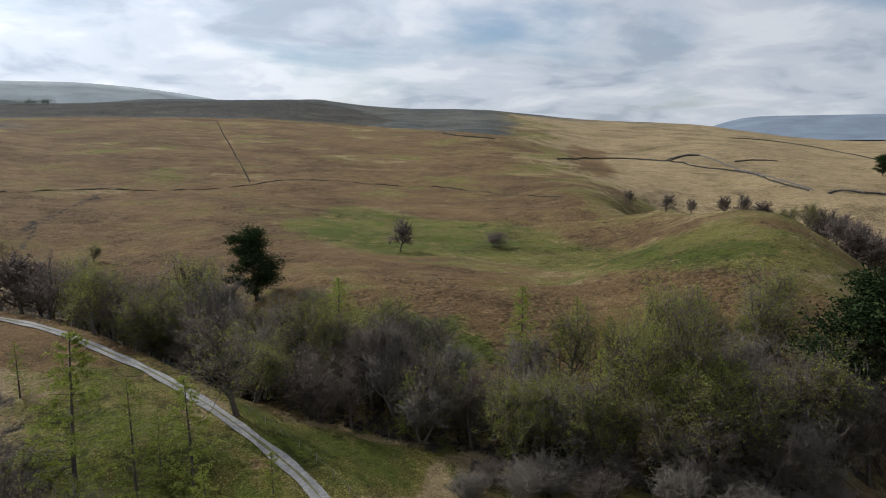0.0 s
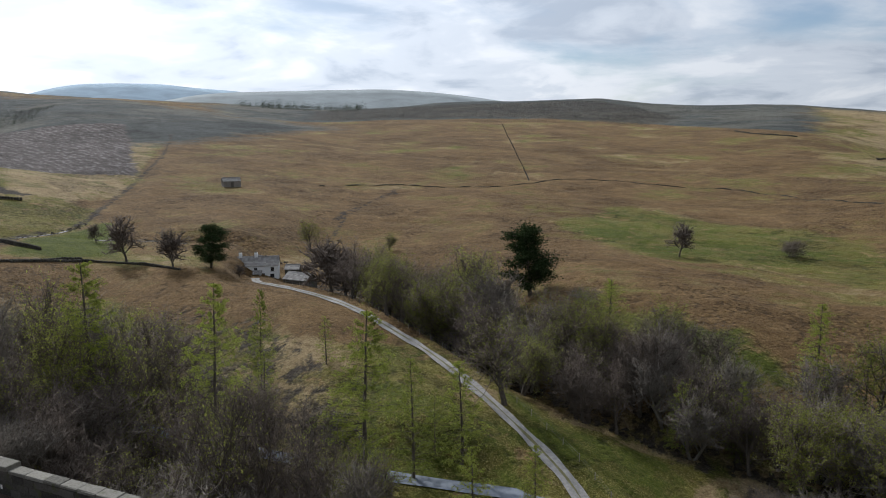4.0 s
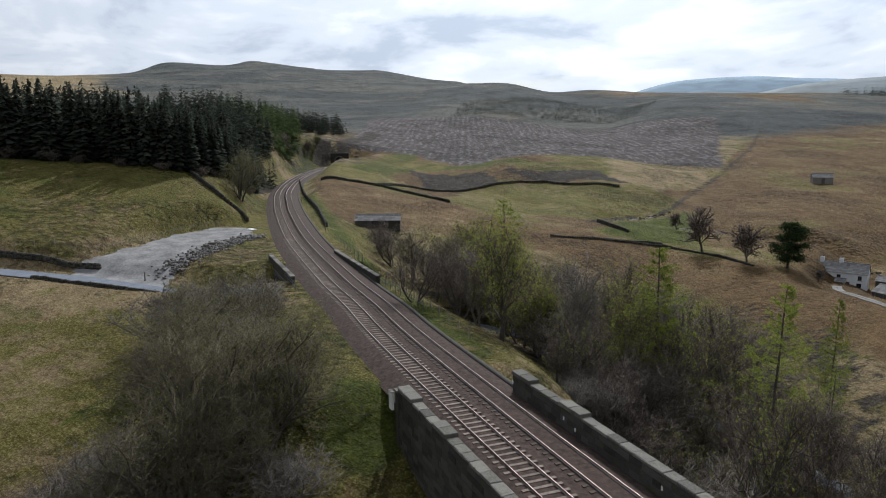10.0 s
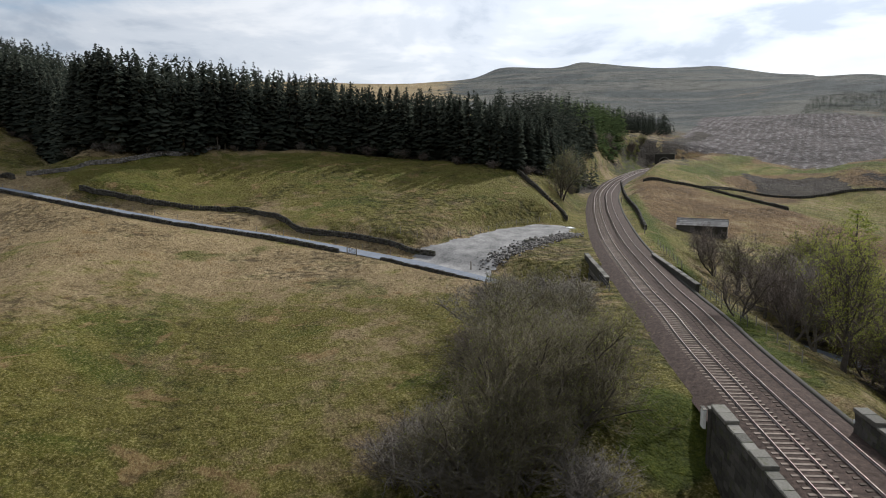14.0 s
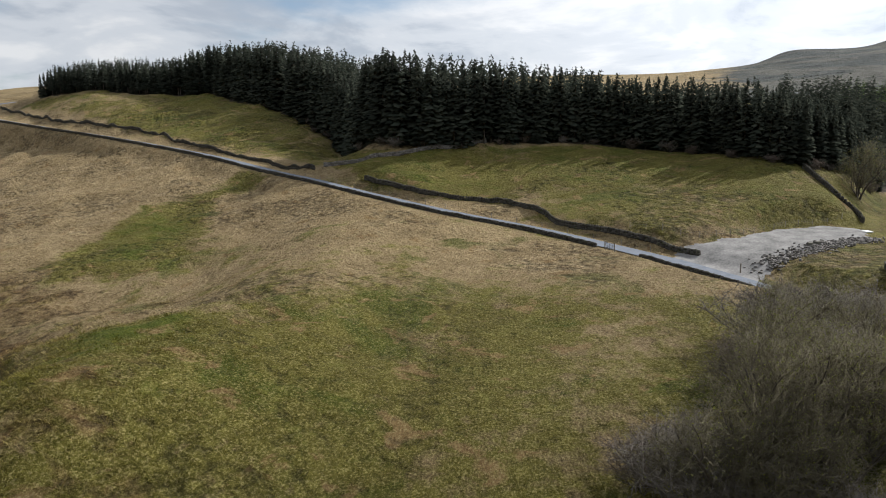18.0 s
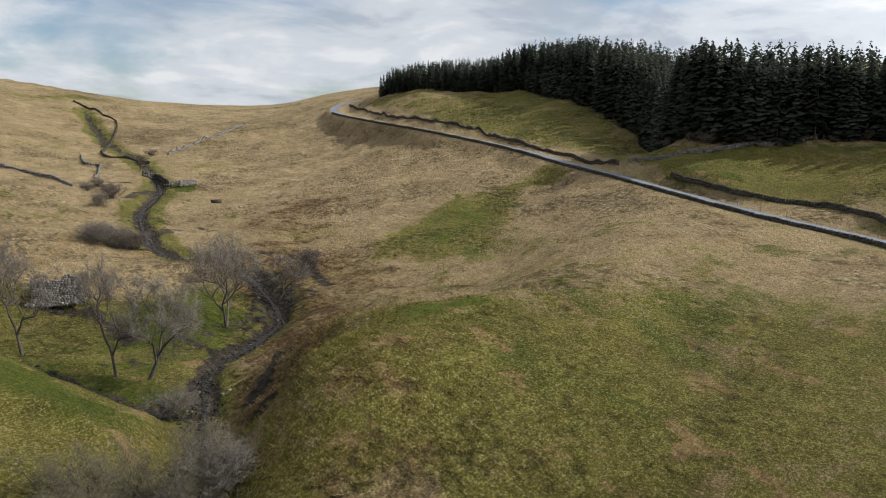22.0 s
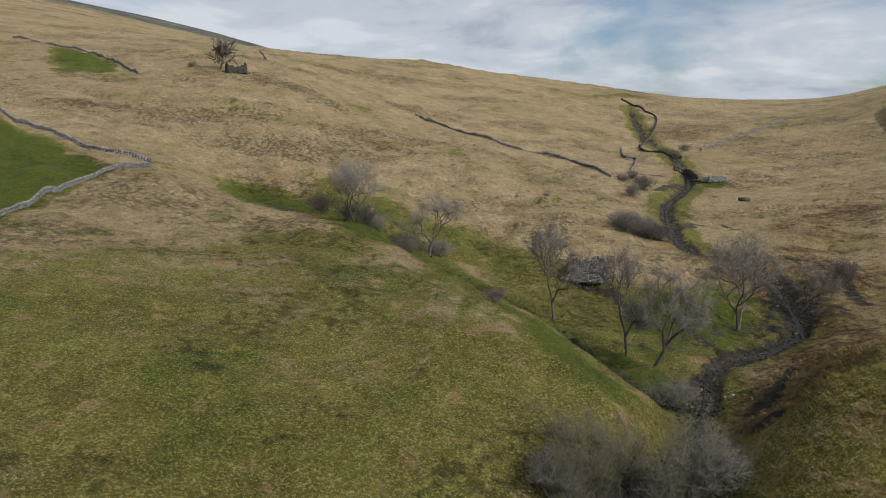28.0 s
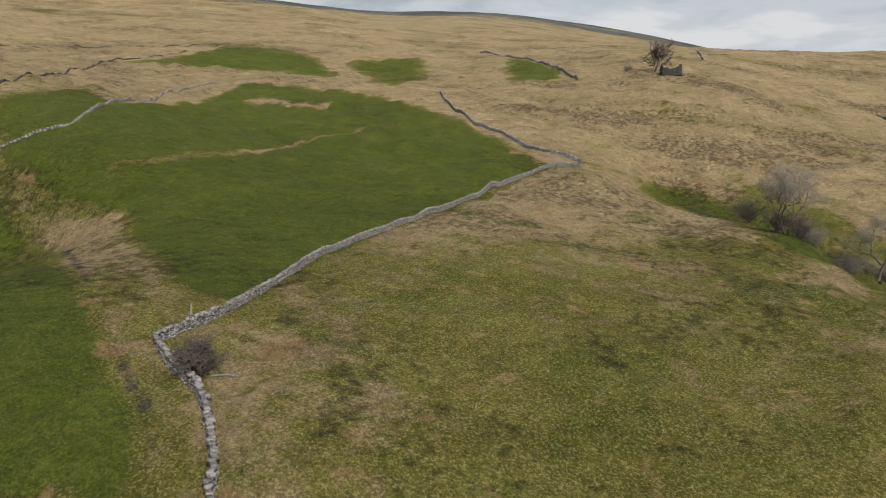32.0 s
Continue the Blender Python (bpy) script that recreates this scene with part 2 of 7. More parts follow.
def near_line(x, y, line):
    """Distance to a line, and the line's height there."""
    best, high = np.full(x.shape, 1e9), np.zeros(x.shape)
    for a, b in zip(line, line[1:]):
        ab = (b - a)[:2]
        s = np.clip(((x - a[0]) * ab[0] + (y - a[1]) * ab[1]) / max(ab @ ab, 1e-9), 0, 1)
        d = np.hypot(x - a[0] - s * ab[0], y - a[1] - s * ab[1])
        closer = d < best
        best, high = np.where(closer, d, best), np.where(closer, a[2] + s * (b[2] - a[2]), high)
    return best, high


def ease(v, lo, hi):
    s = np.clip((v - lo) / (hi - lo), 0, 1)
    return s * s * (3 - 2 * s)


def lump(x, y, size, seed=0.0):
    """Cheap rolling unevenness between -1 and 1."""
    a = np.sin(x / size * 1.7 + seed) * np.cos(y / size * 1.3 - seed * 2.1)
    b = np.sin((x + y) / size * 2.9 + 1.3 + seed) * np.cos((x - 0.6 * y) / size * 2.3 + seed)
    c = np.sin((0.4 * x - y) / size * 5.1 + seed * 3) * np.sin((x + 0.3 * y) / size * 4.7)
    return 0.5 * a + 0.32 * b + 0.18 * c


def scramble(i, j, seed):
    """A fixed random number for each node of a grid."""
    h = np.sin(i * 127.1 + j * 311.7 + seed * 74.7) * 43758.5453
    return h - np.floor(h)


def wrinkle(x, y, size, seed=0.0):
    """Ridges and creases between 0 and 1, of about one size."""
    u, v = x / size, y / size
    i, j = np.floor(u), np.floor(v)
    a, b = u - i, v - j
    a, b = a * a * (3 - 2 * a), b * b * (3 - 2 * b)
    n = (scramble(i, j, seed) * (1 - a) + scramble(i + 1, j, seed) * a) * (1 - b) + (scramble(i, j + 1, seed) * (1 - a) + scramble(i + 1, j + 1, seed) * a) * b
    return 1 - np.abs(2 * n - 1)


rail_line, road_line, track_line = smooth_line(RAIL_LINE), smooth_line(ROAD_LINE), smooth_line(TRACK_LINE)
gill_line, gully_line, beck_line = smooth_line(GILL_LINE, 3), smooth_line(GULLY_LINE, 3), smooth_line(BECK_LINE, 4)
YARD = [(-113, -8), (-107, -1), (-114, 1), (-122, 4), (-130, 11), (-140, 17), (-151, 17), (-151, 11), (-143, 2), (-130, -5), (-124, -13), (-117, -14)]


def inside(x, y, poly):
    hit = np.zeros(x.shape, bool)
    for (ax, ay), (bx, by) in zip(poly, poly[1:] + poly[:1]):
        cross = ((ay > y) != (by > y)) & (x < (bx - ax) * (y - ay) / ((by - ay) or 1e-9) + ax)
        hit ^= cross
    return hit


def edge_gap(x, y, poly):
    """Distance to a polygon's outline, negative inside."""
    ring = np.array([(*p, 0.0) for p in poly + poly[:1]], float)
    d = near_line(x, y, ring)[0]
    return np.where(inside(x, y, poly), -d, d)


def ground(x, y):
    """The height of the land at x, y."""
    x, y = np.atleast_1d(np.asarray(x, float)), np.atleast_1d(np.asarray(y, float))
    z = np.empty(x.shape)
    for lo in range(0, len(x), 40000):
        cut = slice(lo, lo + 40000)
        u, v, r = squeezed(x[cut], y[cut])
        z[cut] = (kernel((u[:, None] - sx) ** 2 + (v[:, None] - sy) ** 2) @ weights[:count] + weights[count] + weights[count + 1] * u + weights[count + 2] * v) * (r + 60.0)
    r = np.hypot(x, y)
    z += lump(x, y, 26.0) * 0.35 * ease(r, 20, 90) + lump(x, y, 90.0, 2.0) * 1.6 * ease(r, 160, 500) + lump(x, y, 260.0, 4.0) * 2.5 * ease(r, 700, 1600)
    south = ease(-y, 40, 110) * ease(r, 80, 130) * (1 - ease(r, 500, 900))
    z += (np.abs(lump(x + 0.5 * y, y, 13.0, 7.0)) * 1.9 + lump(x, y, 5.0, 8.0) * 0.5 - 0.5) * south
    z += lump(x, y, 6.0, 1.0) * 0.10 + lump(x, y, 2.2, 3.0) * 0.07 * ease(r, 25, 40) * (1 - ease(r, 120, 200))
    moor = ease(-y, 25, 60) * ease(r, 40, 60) * (1 - ease(r, 420, 620))
    steep = 0.30 + 0.70 * (1 - ease(np.abs(x + 30 + 0.28 * (y + 60)), 22, 60)) + 0.4 * ease(r, 150, 230)
    z += (wrinkle(x + 0.4 * y, y - 0.2 * x, 9.0, 1.0) * 1.2 + wrinkle(x, y + 0.5 * x, 4.3, 2.0) * 0.75 - 0.95) * moor * steep
    fell = ease(y, 110, 150) * (1 - ease(r, 600, 800))
    z += (wrinkle(x * 0.5 + 0.2 * y, y, 12.0, 3.0) * 1.0 + wrinkle(x * 0.6, y, 5.0, 4.0) * 0.5 - 0.75) * fell
    near = r < 560
    if near.any():
        nx, ny, nz = x[near], y[near], z[near]
        d, h = near_line(nx, ny, gill_line)
        nz = nz + (h - nz) * (1 - ease(d, 1.2, 6.0)) * 0.9 - 0.9 * (1 - ease(d, 0.7, 2.6))
        d, h = near_line(nx, ny, gully_line)
        nz = nz + (h - 0.6 - nz) * (1 - ease(d, 0.7, 5.0)) * 0.9
        d, h = near_line(nx, ny, beck_line)
        nz = nz + (h - nz) * (1 - ease(d, 2.0, 9.0)) * 0.9
        gap = edge_gap(nx, ny, YARD)
        level = np.interp(nx, [-151, -130, -118, -108], [0.6, 0.1, -1.4, -3.0])
        nz = nz + (level - nz) * (1 - ease(gap, 0.0, 6.0))
        d, h = near_line(nx, ny, road_line)
        nz = nz + (h - 0.12 - nz) * (1 - ease(d, 3.2, 9.0))
        d, h = near_line(nx, ny, track_line)
        nz = nz + (h - 0.10 - nz) * (1 - ease(d, 2.6, 8.0))
        d, h = near_line(nx, ny, rail_line)
        deep = ease(-nx, 330, 380)
        bed = (1 - ease(d, 5.2 + 3.0 * deep, 17.0 + 9.0 * deep)) * ease(-nx, 46.5, 52.0) * (1 - ease(-nx, 416, 436))
        under_bridge = (1 - ease(np.abs(nx + 100.5), 3.0, 5.5)) * (d < 12)
        nz = nz + (h - 0.75 - nz) * bed * (1 - under_bridge)
        z[near] = nz
    return z


def floor_at(x, y):
    return float(ground([x], [y])[0])


# ---- materials ----
def material(name):
    m = bpy.data.materials.new(name)
    m.use_nodes = True
    return m, Net(m.node_tree)


def finish(net, color, rough, bump=None, strength=0.3, dist=0.05, **more):
    b = net.n("ShaderNodeBsdfPrincipled")
    net.put(b.inputs["Base Color"], color), net.put(b.inputs["Roughness"], rough)
    if rough > 0.8:
        b.inputs["Specular IOR Level"].default_value = 0.15
    for k, v in more.items():
        net.put(b.inputs[k.replace("_", " ")], v)
    if bump is not None:
        k = net.n("ShaderNodeBump", i_Strength=strength, i_Distance=dist, i_Height=bump)
        net.t.links.new(k.outputs[0], b.inputs["Normal"])
    net.t.links.new(b.outputs[0], net.n("ShaderNodeOutputMaterial").inputs[0])
    return b


def simple(name, a, b, scale=3.0, rough=0.85, bump=0.4, dist=0.02, metal=0.0, vary=0.0):
    """A surface of two tones with grain at two scales; vary: how far alike pieces differ."""
    m, k = material(name)
    at = k.n("ShaderNodeTexCoord").outputs["Object"]
    one, two = k.noise(at, scale, 5.0, 0.6), k.noise(at, scale * 7.3, 4.0, 0.65)
    fac = k.math("ADD", k.math("MULTIPLY", one, 0.6), k.math("MULTIPLY", two, 0.4))
    col = k.ramp(fac, [(0.32, a), (0.68, b)])
    if vary:
        rnd = k.n("ShaderNodeObjectInfo").outputs["Random"]
        gain = k.math("ADD", k.math("MULTIPLY", rnd, 2 * vary), 1 - vary)
        col = k.mix(1.0, col, k.n("ShaderNodeCombineXYZ", i_0=gain, i_1=gain, i_2=gain).outputs[0], "MULTIPLY")
    finish(k, col, rough, fac, bump, dist, Metallic=metal)
    return m


def ground_material(name, standing=False):
    """Moor grass. standing: for the blades that rise above the turf and let light through."""
    m, k = material(name)
    at = k.n("ShaderNodeTexCoord").outputs["Object"]
    cover = k.n("ShaderNodeAttribute", attribute_name="cover")
    heather = k.n("ShaderNodeAttribute", attribute_name="heath_haze").outputs["Fac"]
    parts = k.n("ShaderNodeSeparateColor", i_0=cover.outputs["Color"])
    green, rust, brash, dark = parts.outputs[0], parts.outputs[1], parts.outputs[2], cover.outputs["Alpha"]
    laid = k.n("ShaderNodeMapping", i_Vector=at, i_Scale=(1.0, 0.62, 1.0), i_Rotation=(0.0, 0.0, 0.6)).outputs[0]

    def wide(fac, gain):
        return k.math("ADD", k.math("MULTIPLY", k.math("SUBTRACT", fac, 0.5), gain), 0.5)

    slopes = k.n("ShaderNodeMapping", i_Vector=at, i_Scale=(0.6, 0.8, 1.9)).outputs[0]
    broad = wide(k.noise(slopes, 0.021, 10.0, 0.70, 0.8), 2.3)
    other = wide(k.noise(slopes, 0.034, 9.0, 0.68, 0.6), 2.1)
    mid = wide(k.noise(slopes, 0.19, 8.0, 0.70, 0.5), 2.2)
    clump = wide(k.noise(laid, 0.42, 7.0, 0.68, 0.3), 2.0)
    tuft = wide(k.noise(at, 1.5, 6.0, 0.76, 0.2), 2.6)
    speck = wide(k.noise(at, 4.2, 4.0, 0.78, 0.0), 2.9)
    tone = k.math("ADD", k.math("ADD", k.math("MULTIPLY", tuft, 0.24), k.math("MULTIPLY", speck, 0.32)), k.math("MULTIPLY", k.math("ADD", mid, clump), 0.22))
    if standing:
        tone = k.math("ADD", k.math("MULTIPLY", k.n("ShaderNodeNewGeometry").outputs["Random Per Island"], 0.36), k.math("ADD", k.math("MULTIPLY", clump, 0.40), 0.18))
    straw = k.ramp(tone, [(0.20, (0.060, 0.040, 0.017)), (0.50, (0.262, 0.192, 0.103)), (0.80, (0.53, 0.42, 0.262))])
    olive = k.ramp(tone, [(0.18, (0.028, 0.027, 0.005)), (0.50, (0.110, 0.099, 0.018)), (0.82, (0.27, 0.236, 0.072))])
    lush = k.ramp(tone, [(0.20, (0.020, 0.030, 0.004)), (0.50, (0.062, 0.078, 0.008)), (0.80, (0.132, 0.144, 0.020))])
    russet = k.ramp(tone, [(0.20, (0.040, 0.021, 0.010)), (0.50, (0.140, 0.088, 0.037)), (0.80, (0.29, 0.196, 0.095))])
    slash = k.ramp(tone, [(0.32, (0.024, 0.019, 0.018)), (0.50, (0.066, 0.054, 0.051)), (0.68, (0.19, 0.165, 0.155))])
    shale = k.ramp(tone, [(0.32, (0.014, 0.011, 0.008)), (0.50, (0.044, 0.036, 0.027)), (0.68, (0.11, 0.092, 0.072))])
    # far moor: dull heather and bents, greyed and blued to paint distance haze
    heathy_haze = k.ramp(tone, [(0.32, (0.024, 0.027, 0.026)), (0.50, (0.052, 0.059, 0.058)), (0.68, (0.10, 0.108, 0.102))])
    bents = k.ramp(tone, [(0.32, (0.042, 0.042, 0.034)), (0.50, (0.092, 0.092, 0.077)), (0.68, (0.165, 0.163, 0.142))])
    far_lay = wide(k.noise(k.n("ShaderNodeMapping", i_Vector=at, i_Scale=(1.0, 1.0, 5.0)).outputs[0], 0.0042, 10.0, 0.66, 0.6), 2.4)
    ling_haze = k.mix(k.ramp(far_lay, [(0.38, 0.0), (0.62, 1.0)]), heathy_haze, bents)
    mess = k.math("ADD", k.math("MULTIPLY", broad, 0.50), k.math("ADD", k.math("MULTIPLY", clump, 0.24), k.math("MULTIPLY", mid, 0.26)))
    lean = k.math("ADD", mess, k.math("MULTIPLY", k.math("SUBTRACT", green, 0.5), 0.95))
    base = k.mix(k.ramp(lean, [(0.43, 0.0), (0.56, 1.0)]), straw, olive)
    base = k.mix(k.ramp(lean, [(0.68, 0.0), (0.84, 1.0)]), base, lush)
    # small flushes of green and of dead rusty stalks
    flush = wide(k.noise(k.n("ShaderNodeMapping", i_Vector=at, i_Location=(31.0, 7.0, 3.0)).outputs[0], 0.075, 6.0, 0.62, 0.6), 2.0)
    base = k.mix(k.math("MULTIPLY", k.ramp(flush, [(0.60, 0.0), (0.76, 0.80)]), k.ramp(green, [(0.28, 0.0), (0.5, 1.0)])), base, lush)
    stalks = wide(k.noise(k.n("ShaderNodeMapping", i_Vector=at, i_Location=(11.0, 47.0, 5.0)).outputs[0], 0.22, 6.0, 0.62, 0.5), 2.0)
    base = k.mix(k.math("MULTIPLY", k.ramp(stalks, [(0.68, 0.0), (0.80, 0.8)]), k.ramp(green, [(0.75, 1.0), (0.9, 0.0)])), base, k.mix(0.6, straw, rgb(0.20, 0.115, 0.045)))
    # bleached tips among the living blades
    tips = k.math("MULTIPLY", k.ramp(speck, [(0.56, 0.0), (0.80, 0.50)]), k.ramp(lean, [(0.70, 1.0), (0.88, 0.12)]))
    base = k.mix(tips, base, rgb(0.33, 0.28, 0.13))
    soak = k.math("ADD", k.math("MULTIPLY", other, 0.66), k.math("MULTIPLY", clump, 0.34))
    rusty = k.math("ADD", k.math("SUBTRACT", soak, 0.5), rust)
    base = k.mix(k.ramp(rusty, [(0.38, 0.0), (0.62, 1.0)]), base, russet)
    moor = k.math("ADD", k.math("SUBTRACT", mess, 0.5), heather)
    base = k.mix(k.ramp(moor, [(0.35, 0.0), (0.65, 1.0)]), base, ling_haze)
    # felled ground: brash raked into rows up the slope
    rows = k.n("ShaderNodeTexWave", i_Vector=k.n("ShaderNodeMapping", i_Vector=at, i_Rotation=(0.0, 0.0, -1.15)).outputs[0], i_Scale=0.060, i_Distortion=7.0, i_Detail=5.0, i_Detail_Scale=2.4).outputs["Fac"]
    raked = k.mix(k.math("MULTIPLY", k.ramp(rows, [(0.60, 0.0), (0.95, 0.8)]), k.ramp(mid, [(0.38, 0.05), (0.62, 1.0)])), slash, rgb(0.21, 0.195, 0.19))
    felled = k.math("ADD", k.math("MULTIPLY", k.math("SUBTRACT", mess, 0.5), 0.8), brash)
    base = k.mix(k.ramp(felled, [(0.40, 0.0), (0.62, 1.0)]), base, raked)
    # bare ground, and the shade painted over spur and knoll
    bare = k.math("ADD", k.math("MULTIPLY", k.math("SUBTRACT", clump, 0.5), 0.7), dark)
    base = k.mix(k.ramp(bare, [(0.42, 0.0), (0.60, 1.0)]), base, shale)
    # tussocks in places, thatch and painted shade between them, and shade painted in thin slope creases
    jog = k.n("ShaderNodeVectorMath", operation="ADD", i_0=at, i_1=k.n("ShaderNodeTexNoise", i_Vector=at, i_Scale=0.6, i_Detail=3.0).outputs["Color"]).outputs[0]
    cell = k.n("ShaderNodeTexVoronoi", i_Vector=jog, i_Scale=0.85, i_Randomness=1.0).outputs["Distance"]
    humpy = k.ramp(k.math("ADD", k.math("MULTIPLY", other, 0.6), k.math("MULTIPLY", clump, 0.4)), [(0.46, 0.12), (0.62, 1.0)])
    hollow_shade = k.ramp(k.math("MULTIPLY", cell, humpy), [(0.25, 1.0), (0.66, 0.50)])
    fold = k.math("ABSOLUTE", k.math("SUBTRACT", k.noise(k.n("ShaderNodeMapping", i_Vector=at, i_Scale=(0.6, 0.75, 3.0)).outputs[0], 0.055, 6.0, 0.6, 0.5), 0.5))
    crease_shade = k.math("MULTIPLY", k.ramp(fold, [(0.0, 1.0), (0.045, 0.0)]), k.ramp(other, [(0.30, 0.0), (0.52, 0.38)]))
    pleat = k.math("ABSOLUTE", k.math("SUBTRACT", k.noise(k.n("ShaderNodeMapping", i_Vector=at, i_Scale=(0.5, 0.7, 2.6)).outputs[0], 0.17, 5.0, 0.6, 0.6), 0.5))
    crease_shade = k.math("MAXIMUM", crease_shade, k.math("MULTIPLY", k.ramp(pleat, [(0.0, 1.0), (0.045, 0.0)]), k.ramp(broad, [(0.35, 0.0), (0.58, 0.30)])))
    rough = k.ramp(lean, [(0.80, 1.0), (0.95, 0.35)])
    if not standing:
        # the shade of gaps and creases is multiplied into the base colour
        worn = k.mix(k.math("MULTIPLY", rough, 1.0), rgb(1, 1, 1), k.n("ShaderNodeCombineXYZ", i_0=hollow_shade, i_1=hollow_shade, i_2=hollow_shade).outputs[0])
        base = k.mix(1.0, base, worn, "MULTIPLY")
        base = k.mix(k.math("MULTIPLY", crease_shade, rough), base, k.mix(1.0, base, rgb(0.50, 0.45, 0.40), "MULTIPLY"))
    if standing:
        d = k.n("ShaderNodeBsdfDiffuse", i_Color=base)
        t = k.n("ShaderNodeBsdfTranslucent", i_Color=base)
        both = k.n("ShaderNodeMixShader", i_0=0.5)
        k.t.links.new(d.outputs[0], both.inputs[1]), k.t.links.new(t.outputs[0], both.inputs[2])
        k.t.links.new(both.outputs[0], k.n("ShaderNodeOutputMaterial").inputs[0])
        return m
    high = k.math("ADD", k.math("MULTIPLY", clump, 0.7), k.math("SUBTRACT", k.math("MULTIPLY", tuft, 0.28), k.math("MULTIPLY", k.math("MULTIPLY", cell, humpy), 1.1)))
    fine = k.n("ShaderNodeBump", i_Strength=1.0, i_Distance=0.9, i_Height=high)
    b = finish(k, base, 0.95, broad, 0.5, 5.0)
    b.inputs["Specular IOR Level"].default_value = 0.12
    last = b.inputs["Normal"].links[0].from_node
    k.t.links.new(fine.outputs[0], last.inputs["Normal"])
    return m


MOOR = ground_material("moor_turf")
BENT = ground_material("standing_grass", True)
TARMAC = simple("worn_tarmac", (0.105, 0.12, 0.145), (0.18, 0.20, 0.235), 0.8, 0.85, 0.2, 0.01)
GRIT = simple("gravel", (0.085, 0.084, 0.082), (0.30, 0.29, 0.28), 0.35, 0.95, 0.6, 0.03)
BALLAST = simple("ballast", (0.014, 0.0098, 0.008), (0.10, 0.070, 0.057), 2.6, 0.95, 1.0, 0.10)


# ---- meshes ----
def mesh_ob(name, bm, mat, parent=None, smooth=False):
    me = bpy.data.meshes.new(name)
    bm.to_mesh(me)
    bm.free()
    me.materials.append(mat)
    if smooth:
        me.polygons.foreach_set("use_smooth", [True] * len(me.polygons))
    ob = new(name, me)
    ob.parent = parent
    return ob


def raw_ob(name, verts, faces, mat, parent=None, smooth=False):
    me = bpy.data.meshes.new(name)
    me.from_pydata([tuple(v) for v in verts], [], [tuple(f) for f in faces])
    me.materials.append(mat)
    if smooth:
        me.polygons.foreach_set("use_smooth", [True] * len(me.polygons))
    me.update()
    ob = new(name, me)
    ob.parent = parent
    return ob


# ---- the ground, one sheet out to the horizon ----
PATCHES = []


def patch(channel, value, soft, *outline):
    """A field or patch of its own growth, or slope shade put into the cover: 0 green, 1 rust, 2 felled, 3 bare."""
    PATCHES.append((channel, value, soft, list(outline)))


patch(0, 0.98, 2.5, (67, -136), (64, -97), (61, -66), (53, -41), (59, -42), (74, -47), (109, -55), (137, -60), (152, -91), (215, -184), (175, -191), (118, -173), (89, -155))  # green a
patch(0, 0.95, 3, (126, -54), (99, -49), (60, -33), (43, -27), (37, -22), (50, -16), (140, -44))  # green b
patch(0, 0.95, 6, (289, -185), (318, -258), (286, -276), (204, -220), (247, -209))  # green c
patch(0, 0.95, 3, (166, -74), (176, -98), (156, -92), (137, -66), (141, -62), (158, -55))  # green d
patch(0, 0.95, 5, (195, -355), (143, -303), (129, -272), (141, -257))  # green e
patch(0, 0.90, 6, (229, -258), (227, -310), (168, -229), (163, -205))  # green f
patch(0, 0.63, 3, (-167, -117), (-166, -90), (-181, -72), (-188, -42), (-172, 3), (-162, 12), (-156, 17), (-144, 0), (-127, -14), (-133, -30), (-143, -45), (-150, -89))  # pasture
patch(0, 0.60, 5, (-233, -344), (-241, -300), (-268, -257), (-229, -171), (-209, -137), (-157, -93), (-169, -127), (-197, -214))  # pasture up
patch(1, 0.66, 4, (-285, 58), (-257, 79), (-214, 90), (-188, 99), (-155, 129), (-144, 120), (-148, 99), (-161, 78), (-165, 45), (-179, 38))  # red field
patch(1, 0.74, 5, (-156, 111), (-140, 130), (-112, 139), (-86, 132), (-55, 114), (-58, 103), (-86, 108), (-125, 112), (-146, 100))  # spur red
patch(2, 0.98, 14, (-436, 118), (-415, 155), (-344, 165), (-325, 245), (-293, 278), (-482, 453), (-696, 331), (-743, 226))  # clearfell
patch(3, 0.75, 4, (-349, 124), (-310, 149), (-281, 143), (-282, 123), (-296, 114))  # shale a
patch(3, 0.80, 4, (-300, 156), (-280, 191), (-251, 189), (-279, 159))  # shale b
patch(0, 0.98, 5, (-167, 119), (-206, 168), (-206, 185), (-158, 142), (-153, 124))  # beck green
patch(0, 0.80, 14, (-42, 315), (26, 279), (71, 168), (94, 164), (64, 150), (20, 212), (-26, 224), (-57, 266))  # fell green
patch(0, 0.85, 6, (-15, 137), (2, 135), (10, 123), (-8, 121))  # fell green2
patch(0, 0.66, 12, (-76, -47), (-93, -34), (-82, -20), (-60, -19), (-57, -30))  # knoll green
patch(0, 0.84, 5, (-11, -131), (-19, -132), (-28, -124), (-45, -122), (-52, -107), (-37, -96), (-29, -87), (-22, -98), (-12, -113))  # ruin green
patch(0, 0.92, 3, (-32, 100), (-19, 94), (1, 101), (-6, 84), (-14, 78), (-24, 88))  # track green
patch(0, 0.85, 2, (-90, 29), (-54, 27), (-54, 25), (-70, 26), (-133, 32), (-213, 41), (-224, 46))  # line green
patch(0, 0.92, 2, (-53, 13), (-50, 16), (-45, 15), (-43, 12), (-48, 11))  # bank green
patch(0, 0.82, 7, (-56, 102), (-40, 97), (-20, 81), (-15, 77), (-37, 72), (-50, 83))  # larch green
patch(3, 0.45, 4, (18, 96), (3, 100), (-7, 96), (6, 94))  # bare bank
patch(0, 0.98, 1, (-5, -88), (-2, -77), (-1, -67), (-1, -57), (0, -51), (2, -51), (1, -57), (0, -67), (-1, -77), (-3, -89))  # path a
